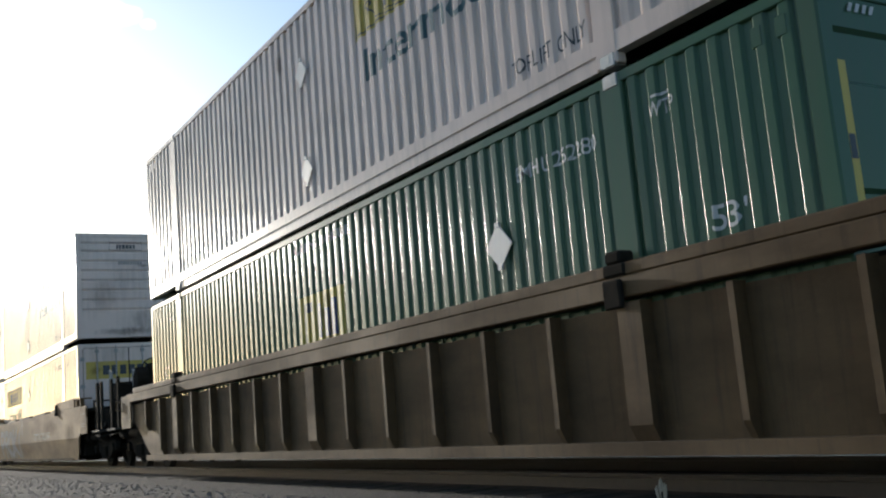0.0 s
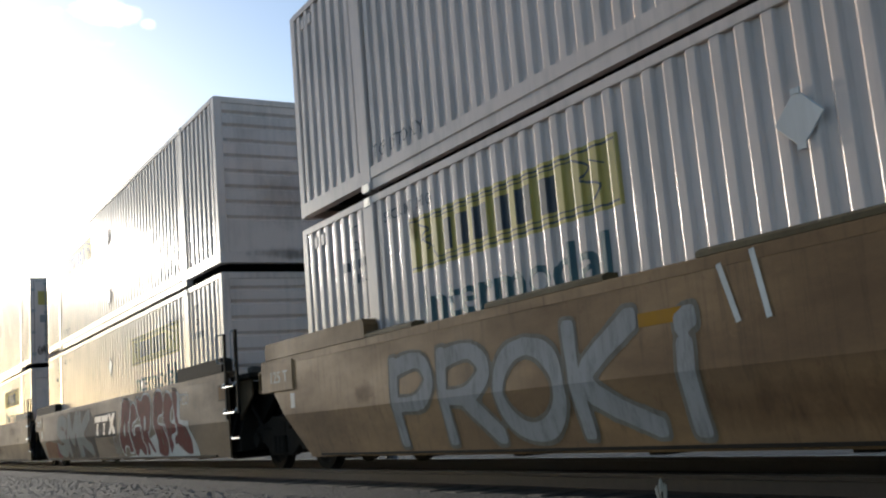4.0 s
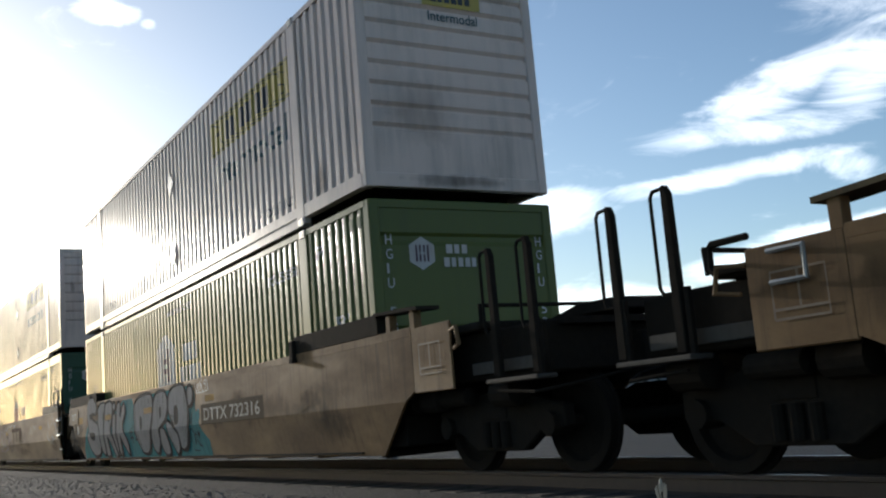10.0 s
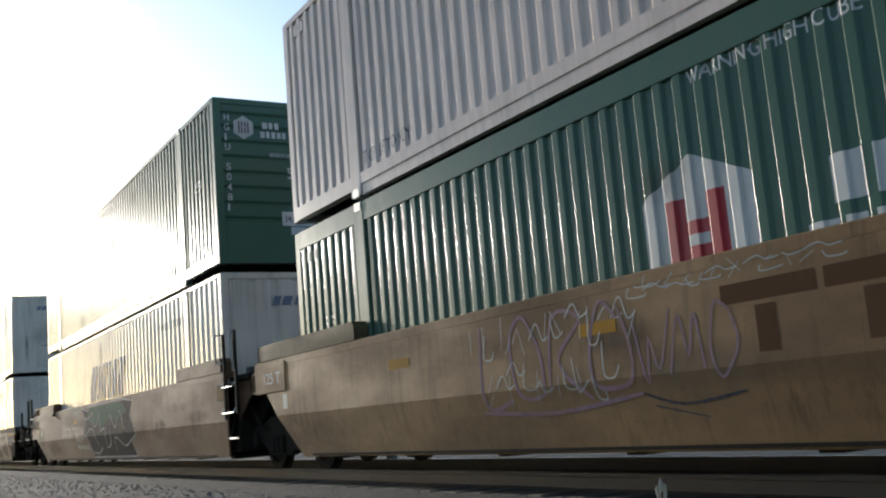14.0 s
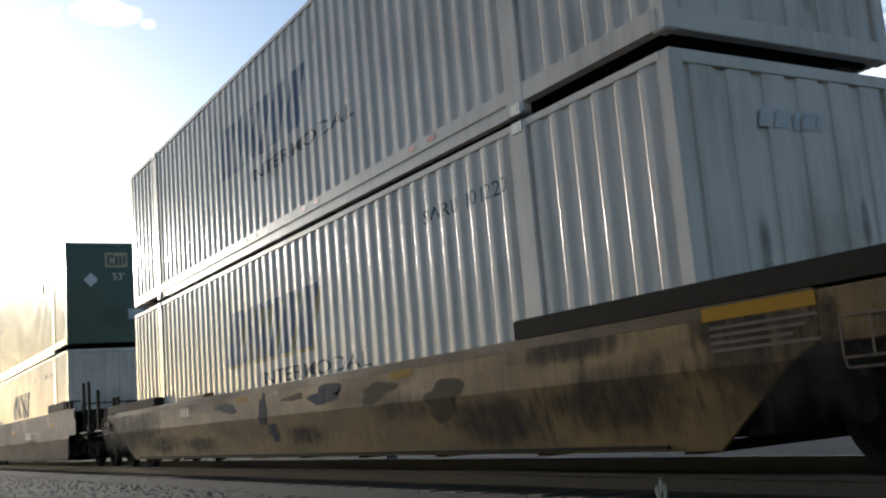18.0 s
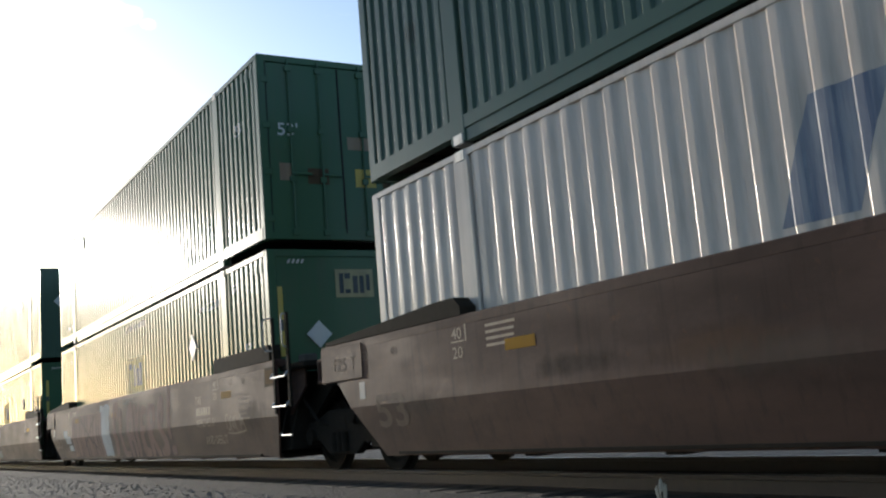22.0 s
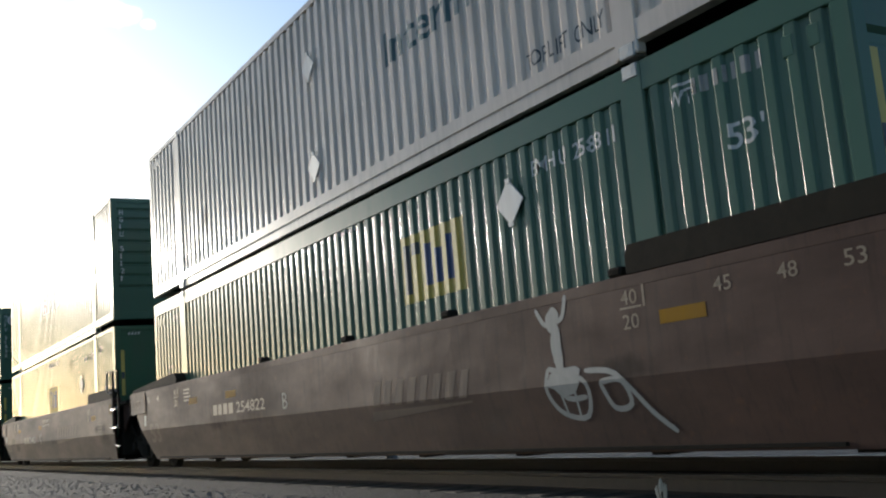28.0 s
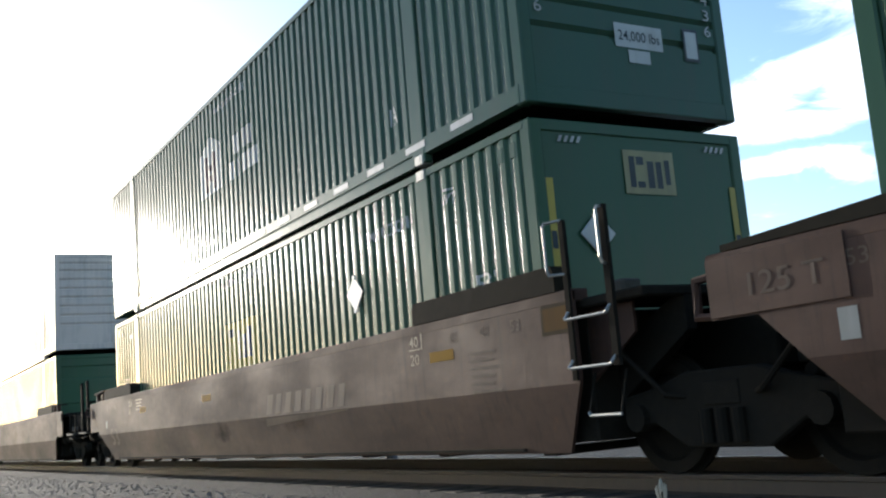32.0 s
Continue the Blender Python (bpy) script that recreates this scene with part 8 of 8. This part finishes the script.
DARK_PANE = paint("dark window pane", (0.03, 0.035, 0.045), 0.1, 0.1, (0.05, 0.05, 0.05), bump=0, streak=False)


def street_lamp(x, y):
    t = tagged(new("street_lamp"), "black iron street lamp with frosted glass lantern", "street lamp")
    t.matrix_basis = pose(x, y, -0.5)
    bm = bmesh.new()
    lathe(bm, [(0.2, 0), (0.2, 0.12), (0.13, 0.2), (0.11, 0.7), (0.14, 0.74), (0.065, 0.82), (0.05, 3.1), (0.08, 3.14), (0.05, 3.2), (0.05, 3.3), (0.1, 3.36)], (0, 0, 0))
    part("post", bm, IRON, t, smooth=40)
    bm = bmesh.new()
    lathe(bm, [(0.1, 3.36), (0.1, 3.42), (0.11, 3.62), (0.09, 3.66)], (0, 0, 0))
    part("lamp_base", bm, IRON, t, smooth=40)
    bm = bmesh.new()
    lathe(bm, [(0.11, 3.66), (0.17, 3.72), (0.19, 3.86), (0.18, 3.9)], (0, 0, 0))
    part("lantern", bm, LAMP_GLASS, t, "frosted glass lantern", smooth=40)
    bm = bmesh.new()
    lathe(bm, [(0.2, 3.9), (0.2, 3.93), (0.1, 4.02), (0.04, 4.06), (0.02, 4.12), (0.035, 4.16), (0.01, 4.22)], (0, 0, 0))
    part("cap", bm, IRON, t, smooth=40)


def utility_pole(x, y, h):
    t = tagged(new("utility_pole"), "weathered timber utility pole with crossarm", "utility pole")
    t.matrix_basis = pose(x, y, -0.5)
    bm = bmesh.new()
    lathe(bm, [(0.16, 0), (0.11, h)], (0, 0, 0), n=10)
    part("pole", bm, BARK, t)
    bm = bmesh.new()
    box(bm, -1.2, 1.2, -0.05, 0.05, h - 0.7, h - 0.58)
    part("crossarm", bm, BARK, t)
    for dx in (-1.1, -0.6, 0.6, 1.1):
        bm = bmesh.new()
        lathe(bm, [(0.02, h - 0.58), (0.05, h - 0.5), (0.04, h - 0.4), (0.01, h - 0.38)], (dx, 0, 0), n=8)
        part("insulator", bm, LAMP_GLASS, t)
        bm = bmesh.new()
        pts = [(dx - 60 * s / 12 * 1.0, 30 * s / 12 * 1.0, h - 0.4 - 0.9 * math.sin(math.pi * s / 12)) for s in range(13)]
        tube(bm, pts, 0.012, 4)
        part("wire", bm, IRON, t)


def bare_tree(x, y, h, seed):
    t = tagged(new("tree"), "bare winter tree with fine twigs", "tree", "bare trees beyond the train")
    t.matrix_basis = pose(x, y, -0.5)
    rnd = random.Random(seed)
    trunk, twigs = bmesh.new(), bmesh.new()
    def grow(p, d, length, r, depth):
        q = p + d * length
        bm = trunk if depth < 2 else twigs
        rod(bm, p, q, r, 6 if depth < 2 else 3)
        if depth == 5:
            return
        for _ in range(3 if depth < 4 else 4):
            e = (d + Vector((rnd.uniform(-0.7, 0.7), rnd.uniform(-0.7, 0.7), rnd.uniform(-0.15, 0.5)))).normalized()
            grow(p + d * length * rnd.uniform(0.6, 1.0), e, length * rnd.uniform(0.55, 0.78), r * 0.58, depth + 1)
    grow(Vector((0, 0, 0)), Vector((0, 0, 1)), h * 0.3, h * 0.022, 0)
    part("trunk", trunk, BARK, t)
    part("crown", twigs, BARK, t)


def bush(x, y, w, h, seed):
    t = tagged(new("bush"), "dark evergreen bush beyond the train", "bush", "bushes beyond the train")
    t.matrix_basis = pose(x, y, -0.5)
    rnd = random.Random(seed)
    bm = bmesh.new()
    for _ in range(900):
        a, b, k = rnd.uniform(0, 6.283), rnd.uniform(-0.2, 1.57), rnd.uniform(0.5, 1.0) ** 0.5
        k *= 1 + 0.25 * math.sin(3 * a + seed) * math.cos(2 * b)
        c = Vector((w * k * math.cos(a) * math.cos(b), w * k * math.sin(a) * math.cos(b), h * (0.25 + 0.75 * k * math.sin(b))))
        u = Vector((rnd.uniform(-1, 1), rnd.uniform(-1, 1), rnd.uniform(-1, 1))).normalized() * 0.22
        v = u.cross(Vector((rnd.uniform(-1, 1), rnd.uniform(-1, 1), 1))).normalized() * 0.12
        bm.faces.new([bm.verts.new(c + q) for q in (-u, v, u, -v)])
    part("crown", bm, LEAF, t)
    bm = bmesh.new()
    rod(bm, (0, 0, 0), (0, 0, h * 0.5), 0.08)
    part("stem", bm, BARK, t)


def house(x, y, turn, w, d, h):
    t = tagged(new("house"), "pale house with a dark pitched roof", "house", "houses beyond the train")
    t.matrix_basis = pose(x, y, -0.5, 0, 0, turn)
    bm = bmesh.new()
    prism(bm, [(-w / 2, 0), (w / 2, 0), (w / 2, h), (0, h + w * 0.35), (-w / 2, h)], "y", -d / 2, d / 2)
    part("wall", bm, SIDING, t)
    bm = bmesh.new()
    e = 0.35
    prism(bm, [(-w / 2 - e, h - e * 0.7 + 0.05), (0, h + w * 0.35 + 0.05), (w / 2 + e, h - e * 0.7 + 0.05), (w / 2 + e, h - e * 0.7 + 0.22), (0, h + w * 0.35 + 0.25), (-w / 2 - e, h - e * 0.7 + 0.22)], "y", -d / 2 - e, d / 2 + e)
    roof_part = part("roof", bm, SHINGLE, t)
    bm = bmesh.new()
    box(bm, -0.3, 0.3, -0.3, 0.3, h + w * 0.2, h + w * 0.35 + 0.8)
    part("chimney", bm, SHINGLE, roof_part)
    for sx in (-w / 4, w / 4):
        win = part("window", soft_box(sx - 0.5, sx + 0.5, -d / 2 - 0.05, -d / 2 + 0.02, 1.2, 2.4), LAMP_GLASS, t)
        part("pane", soft_box(sx - 0.42, sx + 0.42, -d / 2 - 0.065, -d / 2 - 0.04, 1.28, 2.32), DARK_PANE, win)


street_lamp(10.45, 20.5)
utility_pole(30.2, 63.0, 9.6)
bare_tree(31.5, 80.0, 6.6, 3)
bare_tree(38.5, 44.0, 6.4, 5)
bare_tree(52.0, 44.0, 5.2, 8)
bush(33.5, 34.6, 1.6, 4.4, 2)
bush(42.0, 37.0, 2.0, 4.2, 6)
bush(47.0, 62.0, 2.4, 4.4, 7)
house(44.0, 50.5, 25, 8.0, 9.0, 3.2)
house(70.0, 66.0, 40, 9.0, 10.0, 3.4)


def loose_stones():
    rnd = random.Random(12)
    verts, faces = [], []
    base = [Vector(v) for v in ((1, 0, 0), (-1, 0, 0), (0, 1, 0), (0, -1, 0), (0, 0, 1), (0, 0, -1))]
    tri = ((0, 2, 4), (2, 1, 4), (1, 3, 4), (3, 0, 4), (2, 0, 5), (1, 2, 5), (3, 1, 5), (0, 3, 5))
    for _ in range(9000):
        y = 5 + 40 * rnd.random() ** 1.6
        x = rnd.uniform(0.6, 5.0)
        slope = min(1.0, max(0.0, (x - (NEAR_X + CX - 3.0)) / 1.0))
        z = -0.5 + 0.3 * slope
        s = rnd.uniform(0.012, 0.04)
        n = len(verts)
        q = Euler((rnd.uniform(0, 6), rnd.uniform(0, 6), rnd.uniform(0, 6))).to_matrix()
        for b in base:
            v = q @ (b * s * rnd.uniform(0.6, 1.25))
            verts.append((x + v.x, y + v.y, z + v.z * 0.7))
        faces += [tuple(n + i for i in f) for f in tri]
    me = bpy.data.meshes.new("gravel_stones")
    me.from_pydata(verts, [], faces)
    me.materials.append(STONE)
    tagged(new("gravel_stones", me), "loose grey crushed stones beside the rails", "gravel", kind="stuff")


STONE = paint("crushed stone", (0.15, 0.14, 0.125), 0.85, 0.6, (0.06, 0.055, 0.05), bump=0.2, streak=False)
loose_stones()


def weed():
    t = tagged(new("dry_weed"), "pale dry weed stalk beside the rail", "weed")
    t.matrix_basis = pose(5.27, 6.0, -0.3)
    straw = paint("dry straw", (0.5, 0.46, 0.38), 0.7, 0.3, (0.25, 0.2, 0.14), bump=0, streak=False)
    rnd = random.Random(5)
    for i in range(9):
        bm = bmesh.new()
        a = rnd.uniform(0, 6.28)
        pts = [(0.015 * math.cos(a), 0.015 * math.sin(a), 0), (0.03 * math.cos(a) + 0.02, 0.03 * math.sin(a), 0.14), (0.02 + 0.05 * math.cos(a), 0.03 * math.sin(a), 0.23 + rnd.uniform(0, 0.05))]
        tube(bm, pts, 0.005, 5)
        part("stalk", bm, straw, t)
    for i in range(3):
        bm = bmesh.new()
        lathe(bm, [(0.002, 0.2), (0.016, 0.22), (0.012, 0.27), (0.002, 0.29)], (0.02 + 0.012 * i, 0.01 * i, 0.01 * i), n=8)
        part("seed_head", bm, straw, t)


weed()


# ================= what moves =================
def motions():
    steps = [0.5 * i for i in range(65)]
    for thing, unit, x, z in MOVERS:
        walk(thing, [(t, pose(x, PLACES[unit] - run(t), z)) for t in steps])
    spins = [i / 15 for i in range(481)]
    for ws, x, y, z in WHEELSETS:
        walk(ws, [(t, pose(x, y, z, math.degrees(run(t) / 0.455))) for t in spins])


motions()
